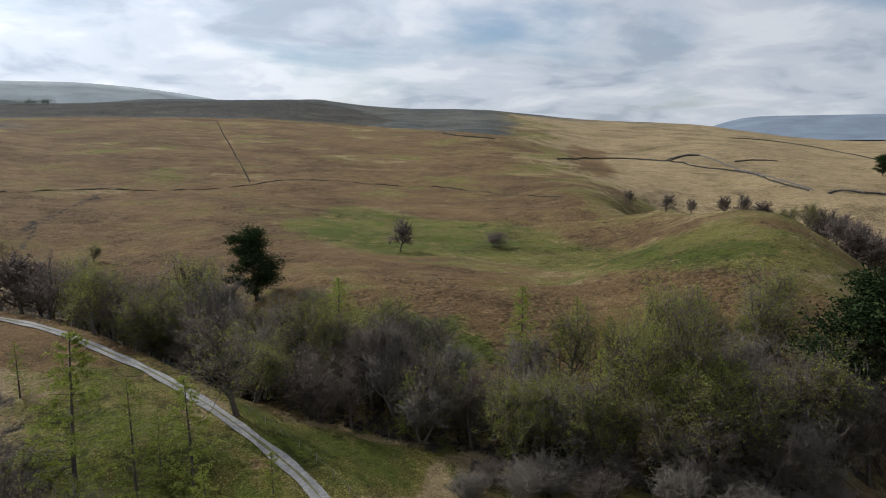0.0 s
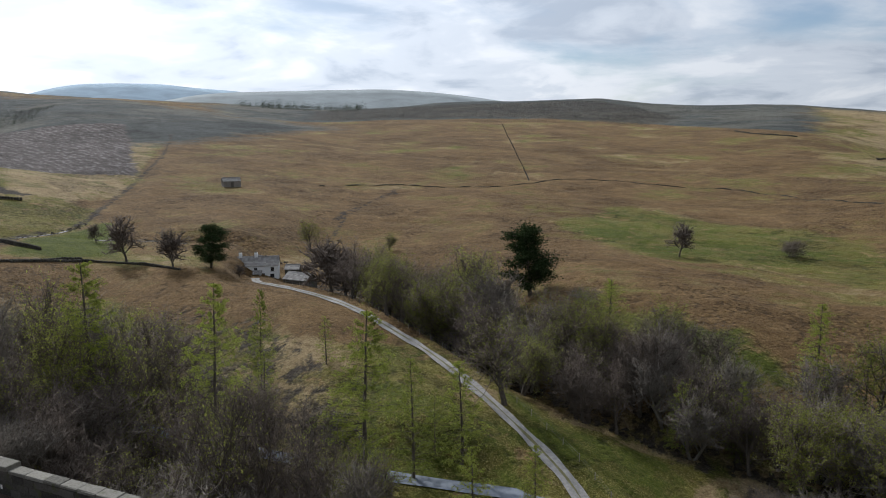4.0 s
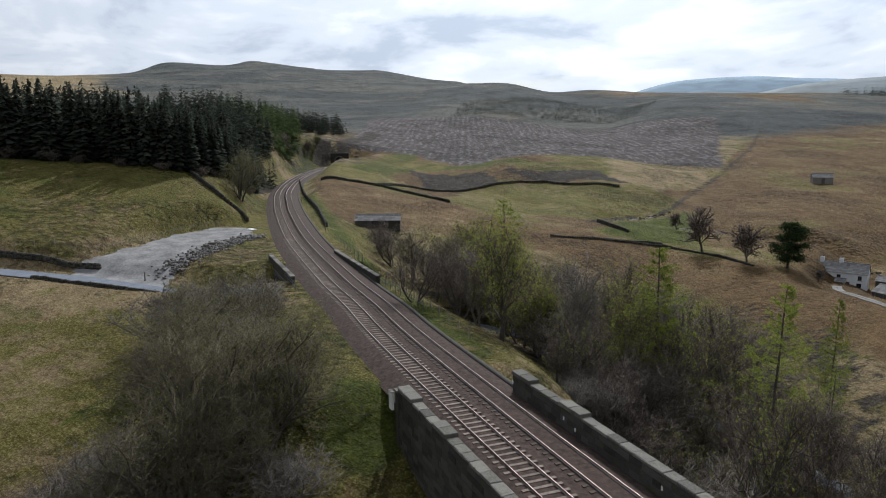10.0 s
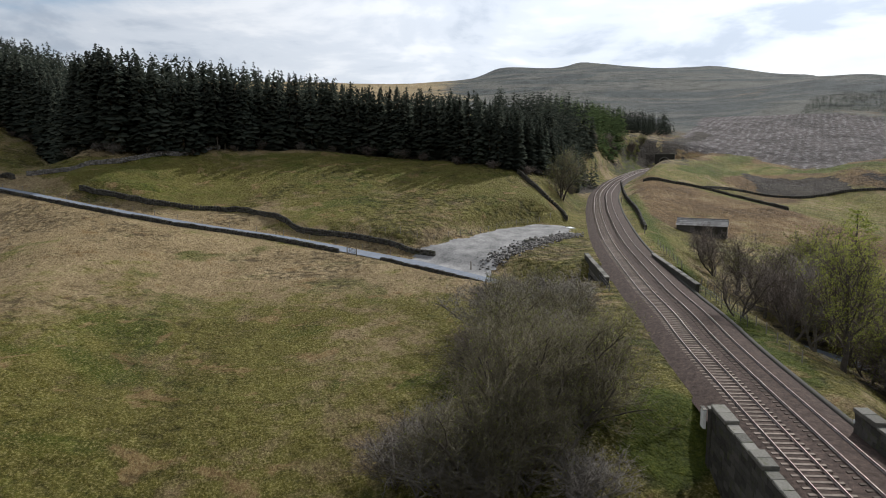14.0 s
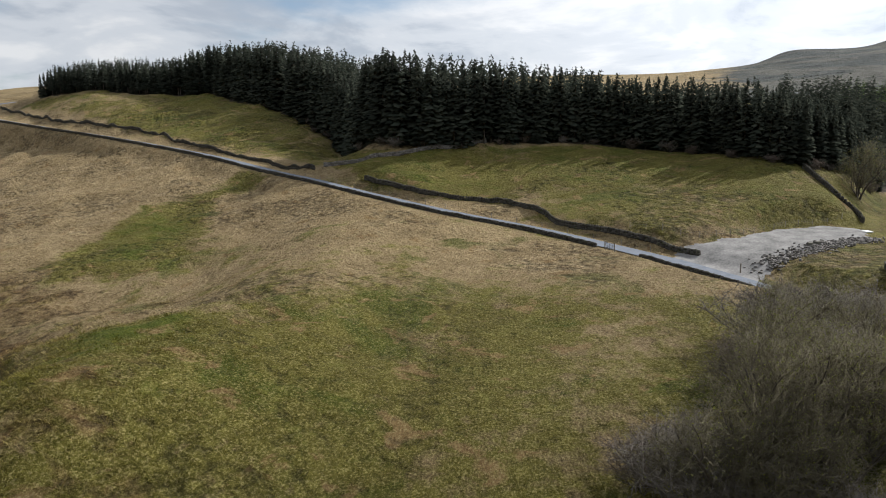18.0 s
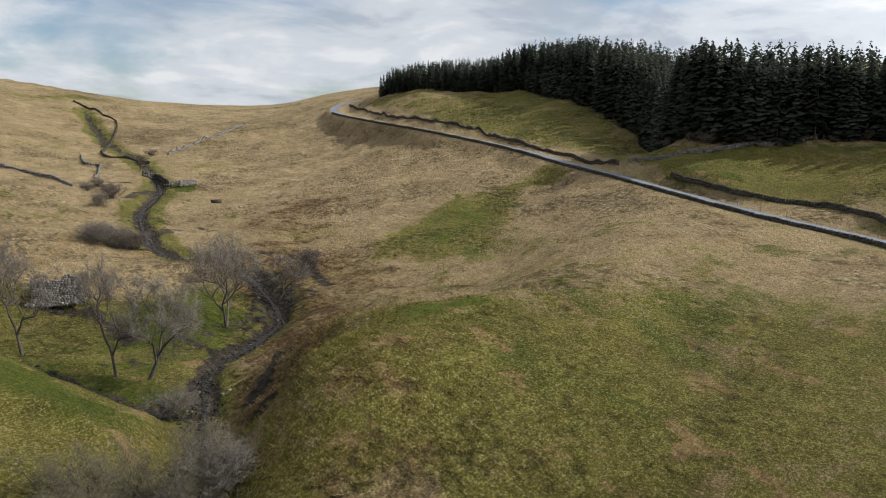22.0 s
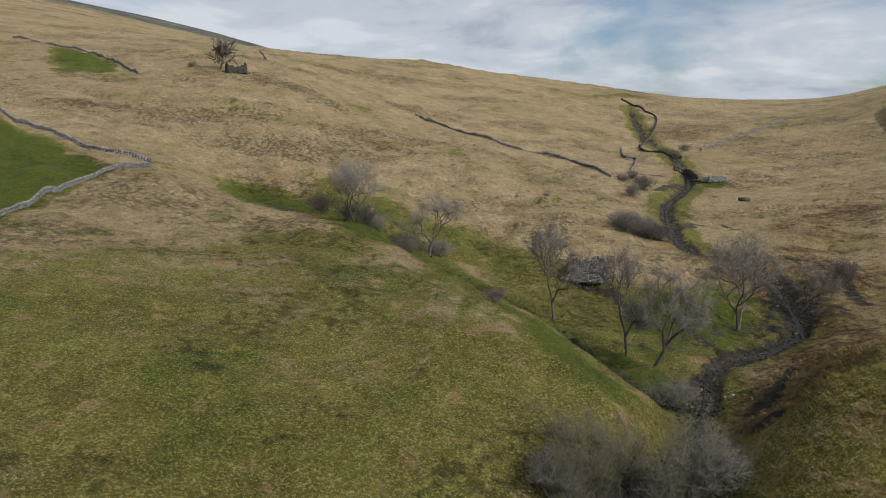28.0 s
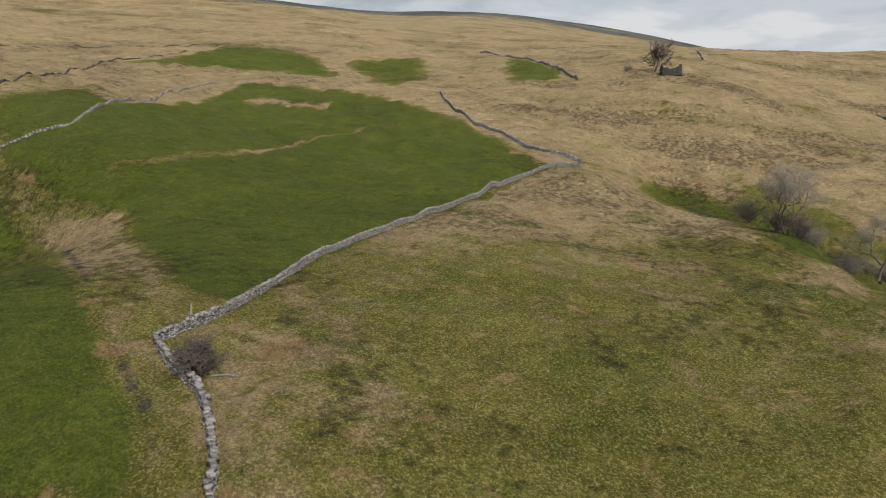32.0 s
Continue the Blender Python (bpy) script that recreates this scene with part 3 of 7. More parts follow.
patch(0, 0.95, 1, (-46, -42), (-43, -40), (-40, -37), (-40, -38), (-43, -40), (-45, -43))  # path b
patch(0, 0.42, 0.8, (110, -64), (108, -73), (112, -91), (126, -123), (126, -145), (123, -145), (124, -124), (110, -92), (106, -74), (108, -63))  # strip a
patch(0, 0.05, 2.2, (186, -158), (174, -164), (157, -167), (156, -163), (173, -160), (184, -154))  # strip b
patch(3, 0.50, 1, (95, -49), (68, -37), (57, -32), (47, -29), (42, -27), (38, -23), (39, -23), (42, -26), (47, -28), (57, -32), (68, -36), (95, -48))  # strip c
patch(0, 0.05, 1.1, (103, -52), (98, -55), (95, -57), (94, -56), (97, -53), (102, -50))  # strip d
patch(3, 0.50, 1.65, (-153, 237), (-157, 264), (-161, 296), (-161, 326), (-158, 326), (-158, 296), (-154, 265), (-150, 237))  # strip e
patch(3, 0.40, 1.65, (-32, 282), (-23, 260), (-14, 230), (-17, 229), (-26, 259), (-34, 281))  # strip f
patch(1, 0.75, 5.5, (-47, 200), (-11, 187), (19, 172), (47, 150), (70, 130), (64, 123), (41, 142), (13, 164), (-14, 178), (-50, 190))  # strip g
patch(3, 0.50, 1.65, (-140, 226), (-154, 258), (-161, 294), (-166, 337), (-163, 337), (-158, 295), (-151, 259), (-137, 227))  # strip h
patch(0, 0.70, 4.95, (-147, -125), (-143, -132), (-125, -127), (-103, -118), (-91, -113), (-88, -121), (-100, -126), (-122, -135), (-144, -141), (-154, -131))  # strip i
patch(1, 0.42, 3.3, (-51, -105), (-60, -100), (-55, -71), (-84, -81), (-87, -52), (-81, -51), (-81, -76), (-51, -66), (-54, -100), (-49, -100))  # strip j
patch(1, 0.45, 5.5, (-75, -125), (-78, -110), (-83, -89), (-85, -77), (-75, -76), (-74, -86), (-68, -108), (-65, -123))  # strip k
patch(0, 0.80, 6.6, (-455, 433), (-447, 489), (-395, 482), (-397, 471), (-439, 480), (-443, 431))  # strip l
patch(0, 0.70, 6.6, (-323, 294), (-288, 243), (-254, 189), (-264, 182), (-298, 236), (-333, 287))  # strip m
patch(0, 0.90, 2.75, (-311, 82), (-371, 144), (-311, 178), (-290, 211), (-286, 208), (-307, 174), (-366, 144), (-307, 86))  # strip n
patch(0, 0.80, 6.6, (-320, 87), (-429, 147), (-524, 207), (-518, 217), (-423, 157), (-314, 98))  # strip o
patch(0, 0.50, 2.5, (130, -57), (109, -56), (91, -55), (63, -42), (54, -42), (52, -36), (45, -30), (37, -24), (38, -23), (43, -27), (57, -32), (73, -38), (103, -51), (125, -54))  # straw a
patch(0, 0.64, 12, (-35, -76), (-45, -77), (-49, -51), (-60, -44), (-44, -31), (-20, -41), (-26, -64))  # dark bank: olive growth, with the slope's shade put into its green
patch(0, 0.60, 14, (47, -82), (27, -110), (3, -85), (-11, -66), (-4, -49), (18, -42), (29, -49))  # mound green
patch(3, 0.55, 25, (-470, 715), (-250, 820), (-90, 795), (-55, 915), (-210, 1180), (-340, 1080), (-640, 1000))  # fell top
patch(0, 0.12, 10, (-144, -279), (-190, -275), (-167, -177), (-143, -107), (-124, -76), (-106, -83), (-138, -151), (-106, -135), (-86, -170))  # straw b
patch(1, 0.75, 22, (134, 742), (162, 705), (138, 610), (114, 476), (105, 479), (113, 571))  # gully red
patch(3, 0.40, 6, (146, 791), (143, 693), (129, 588), (111, 470), (114, 434), (108, 433), (105, 470), (123, 589), (137, 694), (140, 791))  # gully dark
patch(0, 0.92, 5, (32, -167), (12, -126), (0, -116), (-9, -90), (-15, -78), (-19, -67), (-13, -65), (-9, -75), (-2, -88), (6, -113), (18, -122), (39, -164))  # gill green
patch(0, 0.80, 8, (31, -177), (15, -167), (-4, -154), (-19, -138), (-26, -126), (-16, -119), (-9, -130), (4, -145), (22, -157), (38, -167))  # side green
patch(0, 0.92, 4, (-44, -60), (-51, -60), (-56, -58), (-54, -54), (-50, -55), (-44, -55))  # knoll spot
patch(0, 0.74, 8, (-85, -114), (-106, -120), (-133, -133), (-148, -128), (-145, -119), (-135, -123), (-110, -111), (-88, -104))  # slope green
patch(1, 0.48, 18, (-51, -163), (-89, -183), (-124, -199), (-27, -41), (-21, -45), (-29, -69), (-54, -103), (-50, -120))  # gill rust
patch(3, 0.48, 8, (-105, 112), (-83, 111), (-61, 97), (-44, 72), (-61, 63))  # spur: shade of the larches painted in as bare ground
patch(0, 0.42, 10, (-485, 458), (-419, 429), (-299, 286), (-257, 231), (-246, 194), (-260, 188), (-301, 211), (-344, 269), (-378, 320))  # dale olive
patch(0, 0.62, 10, (-294, 132), (-272, 162), (-246, 183), (-234, 198), (-209, 170), (-195, 142), (-208, 123), (-217, 101))  # hill olive
patch(0, 0.82, 4, (-357, 129), (-346, 156), (-304, 172), (-279, 196), (-275, 191), (-300, 166), (-341, 150), (-351, 127))  # spoil green
patch(3, 0.60, 3, (-183, 123), (-214, 152), (-216, 165), (-210, 166), (-209, 156), (-179, 127))  # ravine dark
patch(3, 0.66, 1.6, (-111, -413), (-107, -387), (-99, -355), (-95, -355), (-102, -388), (-107, -414))  # cut bank 0
patch(3, 0.66, 1.6, (-68, -248), (-71, -244), (-75, -246), (-77, -244), (-70, -241), (-66, -246))  # cut bank 1
patch(3, 0.66, 1.6, (-60, -215), (-67, -223), (-76, -232), (-78, -231), (-69, -221), (-62, -213))  # cut bank 2
patch(3, 0.66, 1.6, (-51, -169), (-59, -175), (-69, -175), (-71, -165), (-68, -165), (-67, -173), (-61, -172), (-53, -166))  # cut bank 3
patch(3, 0.66, 1.6, (-48, -159), (-52, -155), (-53, -142), (-51, -142), (-50, -155), (-46, -157))  # cut bank 4
patch(3, 0.66, 1.6, (-67, -138), (-71, -132), (-71, -121), (-66, -106), (-64, -107), (-69, -122), (-69, -131), (-65, -137))  # cut bank 5
patch(3, 0.66, 1.6, (-63, -130), (-62, -117), (-60, -107), (-57, -108), (-59, -117), (-59, -130))  # cut bank 6
patch(3, 0.66, 1.6, (-24, -128), (-30, -118), (-32, -104), (-29, -103), (-27, -118), (-22, -127))  # cut bank 7
patch(1, 0.42, 12, (-34, -74), (-45, -80), (-50, -62), (-44, -46), (-30, -40), (-18, -42), (-24, -62))  # rusty bank: brown tussocks, darkened for the slope's shade
patch(3, 0.24, 12, (-30, -66), (-40, -66), (-44, -50), (-34, -40), (-24, -42), (-24, -52))  # knoll tussocks: spots of shade painted as bare ground
patch(3, 0.85, 1.2, (-31, -71), (-35, -74), (-39, -79), (-42, -82), (-40, -78), (-36, -72), (-32, -69))  # bank scar
patch(3, 0.85, 1.4, (-28.5, -63.5), (-31.5, -64.5), (-31, -60), (-28.5, -56), (-27.2, -56), (-28.5, -60))  # side cut
patch(3, 0.90, 3, (-432, 90), (-436, 103), (-422, 101), (-418, 91))  # cutting face
patch(3, 0.80, 5, (-424, 105), (-430, 113), (-519, 160), (-542, 166), (-560, 160), (-520, 150), (-440, 108))  # cutting rim
patch(0, 0.97, 2, (-86, -240), (-93, -246), (-90, -229), (-86, -223), (-82, -228))  # fold green
patch(0, 0.92, 4, (-424, 99), (-413, 90), (-354, 71), (-356, 63), (-416, 82), (-429, 93))  # line bank

# leaf litter under the tree belts
LITTER = [[(-118, 36), (-70, 33), (-48, 42), (-20, 52), (-14, 64), (-40, 71), (-78, 66), (-100, 60)],
          [(-108, 156), (-92, 145), (-77, 136), (-62, 128), (-48, 120), (-34, 112), (-18, 104), (-4, 97), (15, 90), (45, 82), (80, 88), (92, 118), (56, 122), (20, 118), (-18, 127), (-40, 138), (-78, 162), (-104, 178)],
          [(-300, 64), (-345, 58), (-480, 70), (-560, 110), (-540, 150), (-420, 120), (-330, 96)],
          # by the gill the dark of the litter also paints shade among shrubs
          [(-6, -46), (-20, -42), (-26, -52), (-22, -62), (-14, -62), (-8, -54)], [(-20, -96), (-36, -88), (-44, -98), (-64, -104), (-68, -124), (-58, -136), (-54, -118), (-40, -106)]]


def land_cover(x, y):
    """How green, rusty, felled and bare the land is, for each place."""
    r = np.hypot(x, y)
    out = np.zeros((len(x), 4))
    fell = ease(y, 60, 130)
    south = ease(-y, 30, 120)
    out[:, 0] = 0.50 + 0.10 * fell - 0.10 * south - 0.07 * south * ease(r, 110, 170) 
    out[:, 1] = 0.66 * fell * (1 - 0.95 * ease(x, 10, 190)) + 0.14 * south
    out[:, 0] -= 0.30 * fell * ease(x, 30, 180)
    out[:, 0] += 0.09 * lump(x, y, 40.0, 3.0) + 0.05 * lump(x, y, 15.0, 9.0)
    out[:, 1] += (0.20 * lump(x, y, 45.0, 1.0) + 0.12 * lump(x, y, 16.0, 4.0)) * (out[:, 1] > 0.05)
    wobble = lump(x, y, 9.0, 5.0) * 3.0 + lump(x, y, 3.0, 6.0) * 1.0
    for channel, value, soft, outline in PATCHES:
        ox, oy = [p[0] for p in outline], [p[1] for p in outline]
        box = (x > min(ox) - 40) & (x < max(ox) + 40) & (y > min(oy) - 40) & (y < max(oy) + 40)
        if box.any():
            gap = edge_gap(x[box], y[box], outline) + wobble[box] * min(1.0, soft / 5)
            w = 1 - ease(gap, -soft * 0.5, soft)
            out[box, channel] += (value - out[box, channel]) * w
            if channel == 0:
                out[box, 1] *= 1 - w
    near = r < 600
    # bare beds and green banks; the gully's edge shadow is painted with its bed
    for line, wide, channel, value in ((gill_line, 2.6, 3, 0.68), (gully_line, 1.7, 3, 0.66), (beck_line, 2.2, 3, 0.55), (gill_line, 7.0, 0, 0.66), (gully_line, 8.0, 0, 0.85)):
        d = near_line(x[near], y[near], line)[0] + wobble[near] * 0.3
        w = 1 - ease(d, wide * 0.5, wide * 1.4)
        grown = out[near]
        grown[:, channel] = np.maximum(grown[:, channel], value * w)
        out[near] = grown
    for ring in LITTER:
        gap = edge_gap(x[near], y[near], ring) + wobble[near]
        grown = out[near]
        grown[:, 3] = np.maximum(grown[:, 3], (0.50 + 0.14 * lump(x[near], y[near], 6.0)) * (1 - ease(gap, -4.0, 2.0)))
        out[near] = grown
    wood = edge_gap(x, y, [(-228, 30), (-176, 7), (-190, -24), (-189, -60), (-172, -92), (-212, -142), (-234, -182), (-254, -236), (-247, -292), (-238, -330), (-330, -430), (-480, -330), (-430, -100), (-330, 20), (-262, 44)])
    out[:, 3] = np.maximum(out[:, 3], 0.75 * (1 - ease(wood, -1.0, 2.5)))
    return np.clip(out, 0, 1)


def heath_haze(x, y):
    """Where grass gives way to dull heather and far moor, distance haze put into the colour."""
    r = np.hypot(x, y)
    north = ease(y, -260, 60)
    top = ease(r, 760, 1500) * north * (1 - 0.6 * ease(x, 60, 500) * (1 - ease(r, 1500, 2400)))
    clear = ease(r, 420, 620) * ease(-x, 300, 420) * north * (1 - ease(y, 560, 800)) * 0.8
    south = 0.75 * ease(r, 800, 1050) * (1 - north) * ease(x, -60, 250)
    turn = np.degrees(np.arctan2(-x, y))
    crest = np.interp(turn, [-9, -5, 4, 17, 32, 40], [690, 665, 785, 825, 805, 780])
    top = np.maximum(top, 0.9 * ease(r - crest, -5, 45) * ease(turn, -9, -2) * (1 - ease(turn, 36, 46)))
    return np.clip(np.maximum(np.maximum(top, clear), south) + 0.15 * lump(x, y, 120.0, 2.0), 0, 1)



def build_ground():
    spokes, rings = 1240, 400
    az = np.linspace(0, 2 * math.pi, spokes, endpoint=False)
    rad = 6.0 * (4900.0 / 6.0) ** np.linspace(0, 1, rings)
    gx, gy = (rad[:, None] * -np.sin(az)).ravel(), (rad[:, None] * np.cos(az)).ravel()
    gz = ground(gx, gy)
    verts = np.c_[gx, gy, gz]
    verts = np.vstack([verts, [[0, 0, floor_at(0, 0)]]])
    i, j = np.meshgrid(np.arange(rings - 1), np.arange(spokes), indexing="ij")
    k = (j + 1) % spokes
    quads = np.stack([i * spokes + j, i * spokes + k, (i + 1) * spokes + k, (i + 1) * spokes + j], -1).reshape(-1, 4)[:, ::-1]
    me = bpy.data.meshes.new("ground")
    hub = len(verts) - 1
    tris = np.stack([np.full(spokes, hub), np.arange(spokes), (np.arange(spokes) + 1) % spokes], -1)
    me.vertices.add(len(verts))
    me.vertices.foreach_set("co", verts.ravel())
    loops = np.concatenate([quads.ravel(), tris.ravel()])
    me.loops.add(len(loops))
    me.loops.foreach_set("vertex_index", loops.astype(np.int32))
    starts = np.concatenate([np.arange(len(quads)) * 4, len(quads) * 4 + np.arange(spokes) * 3])
    me.polygons.add(len(starts))
    me.polygons.foreach_set("loop_start", starts.astype(np.int32))
    me.polygons.foreach_set("use_smooth", np.ones(len(starts), bool))
    me.update(calc_edges=True)
    me.validate()
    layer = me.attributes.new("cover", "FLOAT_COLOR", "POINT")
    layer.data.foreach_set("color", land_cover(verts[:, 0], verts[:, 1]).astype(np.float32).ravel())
    wild = me.attributes.new("heath_haze", "FLOAT", "POINT")
    wild.data.foreach_set("value", heath_haze(verts[:, 0], verts[:, 1]).astype(np.float32))
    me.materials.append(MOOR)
    return tagged(new("ground", me), "moorland of straw, olive and green rough grass", "ground", kind="structure")


build_ground()


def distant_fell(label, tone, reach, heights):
    """A far ridge that closes the view, haze painted in by its tone: turn and rise of its crest in degrees, at one
    reach.
    """
    m, k = material("hazed_moor")
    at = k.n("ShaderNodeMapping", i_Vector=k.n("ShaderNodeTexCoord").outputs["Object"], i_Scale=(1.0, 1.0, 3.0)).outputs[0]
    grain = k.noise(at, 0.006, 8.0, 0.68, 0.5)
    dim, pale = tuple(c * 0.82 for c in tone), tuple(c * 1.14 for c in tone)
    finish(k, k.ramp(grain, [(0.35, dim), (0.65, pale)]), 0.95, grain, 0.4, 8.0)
    turns = np.linspace(heights[0][0], heights[-1][0], 90)
    order = sorted(heights)
    rise = np.interp(turns, [h[0] for h in order], [h[1] for h in order])
    rise = np.convolve(np.pad(rise, 3, "edge"), np.ones(7) / 7, "valid")
    v, steps = [], 9
    for n, (turn, up) in enumerate(zip(turns, rise)):
        for j in range(steps):
            f = j / (steps - 1)
            r = reach * (0.80 + 0.2 * f)
            top = 18.6 + reach * math.tan(radians(up))
            low = 40.0
            z = low + (top - low) * (f ** 0.8) + 14.0 * math.sin(turn * 1.3 + 5 * f) * f * (1 - f)
            a = radians(turn)
            v.append((-r * math.sin(a), r * math.cos(a), z))
        v.append((-reach * 1.03 * math.sin(a), reach * 1.03 * math.cos(a), 0.0))
    w_ = steps + 1
    f = [(i * w_ + j, i * w_ + j + 1, (i + 1) * w_ + j + 1, (i + 1) * w_ + j) for i in range(len(turns) - 1) for j in range(w_ - 1)]
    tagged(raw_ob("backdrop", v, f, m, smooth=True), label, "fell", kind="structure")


distant_fell("distant fell with a flat top, blue painted haze", (0.20, 0.27, 0.335), 4550, [(56, 2.6), (53, 3.4), (51.3, 3.93), (49.6, 4.29), (46.9, 4.44), (43.8, 4.46), (41.6, 4.24), (38.9, 4.08), (36, 3.8), (32, 3.2)])
distant_fell("distant moor ridge in grey-blue painted haze", (0.19, 0.215, 0.225), 4000, [(44.5, 3.1), (41.6, 3.72), (38.9, 3.98), (34.8, 4.12), (31.2, 4.25), (27.2, 4.33), (24.8, 4.2), (22.9, 4.06), (20.4, 3.78), (17.5, 3.35), (14, 2.6)])
distant_fell("distant fell across the dale in dim blue painted haze", (0.135, 0.165, 0.205), 4300, [(-19.5, 0.9), (-21, 1.45), (-22, 1.78), (-23.5, 2.08), (-27.9, 2.12), (-32, 2.11), (-37, 1.9), (-44, 1.2)])


def ribbon(name, line, half, mat, lift=0.05, label="", category="", uneven=0.25, across=4, sag=0.0):
    """A strip along a line, lying on the land."""
    d = np.gradient(line[:, :2], axis=0)
    d /= np.linalg.norm(d, axis=1)[:, None]
    side = np.c_[-d[:, 1], d[:, 0]]
    verts, faces = [], []
    for n, (p, s) in enumerate(zip(line, side)):
        wide = half + uneven * math.sin(n * 0.9) * math.cos(n * 0.37)
        for a in range(across + 1):
            f = a / across * 2 - 1
            verts.append((p[0] + s[0] * wide * f, p[1] + s[1] * wide * f, p[2] + lift - sag * f * f))
    for n in range(len(line) - 1):
        for a in range(across):
            q = n * (across + 1) + a
            faces.append((q, q + 1, q + across + 2, q + across + 1))
    return tagged(raw_ob(name, verts, faces, mat, smooth=True), label, category, kind="structure")


bend = int(np.argmax(road_line[:, 1] < 40))
ribbon("road_low", road_line[: bend + 1], 1.35, TARMAC, 0.03, "narrow grey tarmac lane between trees", "road", 0.12)
ribbon("road", road_line[bend:], 2.0, TARMAC, 0.03, "narrow grey tarmac lane climbing over the moor", "road", 0.12)
ribbon("farm_track", track_line, 1.0, GRIT, 0.06, "pale stony farm track down the spur", "track", 0.25)
ribbon("grass_strip", track_line[2:-2], 0.17, simple("worn_grass", (0.05, 0.05, 0.02), (0.17, 0.155, 0.085), 1.2, 0.95, 0.5, 0.03), 0.085, "worn grass strip between the wheel ruts of the track", "grass strip", 0.14)


# ---- helpers for things ----
def part(name, bm, mat, parent, label=""):
    ob = mesh_ob(name, bm, mat, parent)
    if label:
        ob["label"] = label
    return ob


def thing(name, label, category, at=(0, 0, 0), turn=0.0, group="", kind=""):
    ob = new(name)
    ob.empty_display_size = 0.2
    ob.matrix_basis = pose(*at, 0, 0, turn)
    return tagged(ob, label, category, group, kind)


def box_bm(x0, x1, y0, y1, z0, z1, bevel=0.0, bm=None):
    bm = bm or bmesh.new()
    m = Matrix.LocRotScale(((x0 + x1) / 2, (y0 + y1) / 2, (z0 + z1) / 2), None, (x1 - x0, y1 - y0, z1 - z0))
    made = bmesh.ops.create_cube(bm, size=1.0, matrix=m)
    if bevel:
        edges = list({e for v in made["verts"] for e in v.link_edges})
        bmesh.ops.bevel(bm, geom=edges, offset=bevel, segments=1, affect="EDGES")
    return bm


CUBE = np.array([(-1, -1, -1), (1, -1, -1), (1, 1, -1), (-1, 1, -1), (-1, -1, 1), (1, -1, 1), (1, 1, 1), (-1, 1, 1)], float) / 2
CUBE_FACES = np.array([(0, 3, 2, 1), (4, 5, 6, 7), (0, 1, 5, 4), (1, 2, 6, 5), (2, 3, 7, 6), (3, 0, 4, 7)])


def stones(places, sizes, yaws, rng, jitter=0.18):
    """Many uneven blocks at once: corners and faces."""
    n = len(places)
    v = CUBE[None] * np.asarray(sizes)[:, None, :] * (1 + rng.uniform(-jitter, jitter, (n, 8, 3)))
    c, s = np.cos(yaws)[:, None], np.sin(yaws)[:, None]
    v = np.stack([v[..., 0] * c - v[..., 1] * s, v[..., 0] * s + v[..., 1] * c, v[..., 2]], -1) + np.asarray(places)[:, None, :]
    f = CUBE_FACES[None] + (np.arange(n) * 8)[:, None, None]
    return v.reshape(-1, 3), f.reshape(-1, 4)


def fast_mesh(name, verts, faces, mat, smooth=False, tris=()):
    """A mesh from arrays of corners and of triangles or quads."""
    faces, tris = np.asarray(faces).reshape(len(faces), -1), np.asarray(tris, int).reshape(-1, 3)
    me = bpy.data.meshes.new(name)
    me.vertices.add(len(verts))
    me.vertices.foreach_set("co", np.asarray(verts, np.float32).ravel())
    me.loops.add(faces.size + tris.size)
    me.loops.foreach_set("vertex_index", np.concatenate([faces.ravel(), tris.ravel()]).astype(np.int32))
    me.polygons.add(len(faces) + len(tris))
    me.polygons.foreach_set("loop_start", np.concatenate([np.arange(len(faces)) * faces.shape[1], faces.size + np.arange(len(tris)) * 3]).astype(np.int32))
    if smooth:
        me.polygons.foreach_set("use_smooth", np.ones(len(faces) + len(tris), bool))
    me.update(calc_edges=True)
    me.materials.append(mat)
    return me


def island_stone(name, a, b, moss=(0.06, 0.065, 0.025), mossy=0.25, vary=0.35, scale=2.5):
    """Stone whose blocks differ from one another, with lichen and moss."""
    m, k = material(name)
    at = k.n("ShaderNodeTexCoord").outputs["Object"]
    rnd = k.math("ADD", k.n("ShaderNodeNewGeometry").outputs["Random Per Island"], k.n("ShaderNodeObjectInfo").outputs["Random"])
    rnd = k.math("FRACT", rnd)
    grain = k.noise(at, scale * 4, 5.0, 0.65)
    blot = k.noise(at, scale * 0.7, 4.0, 0.6)
    fac = k.math("ADD", k.math("MULTIPLY", grain, 0.65), k.math("MULTIPLY", rnd, vary))
    col = k.ramp(fac, [(0.25, a), (0.72, b)])
    col = k.mix(k.ramp(blot, [(0.60 - mossy * 0.3, 0.0), (0.78 - mossy * 0.3, 0.8)]), col, rgb(*moss))
    finish(k, col, 0.92, grain, 0.6, 0.04)
    return m


WALLSTONE = island_stone("limestone_rubble", (0.070, 0.065, 0.060), (0.245, 0.228, 0.215), mossy=0.15)
DARKSTONE = island_stone("weathered_gritstone", (0.024, 0.022, 0.019), (0.095, 0.088, 0.078), mossy=0.25)
COPING = island_stone("coping_stone", (0.050, 0.047, 0.040), (0.20, 0.19, 0.165), mossy=0.12)
RUSTRAIL = simple("railhead_steel", (0.17, 0.125, 0.105), (0.36, 0.30, 0.27), 2.0, 0.35, 0.1, 0.005, 0.85)
SLEEPER = simple("pale_sleeper", (0.11, 0.086, 0.070), (0.25, 0.205, 0.17), 3.0, 0.9, 0.3, 0.01, 0.0, 0.25)
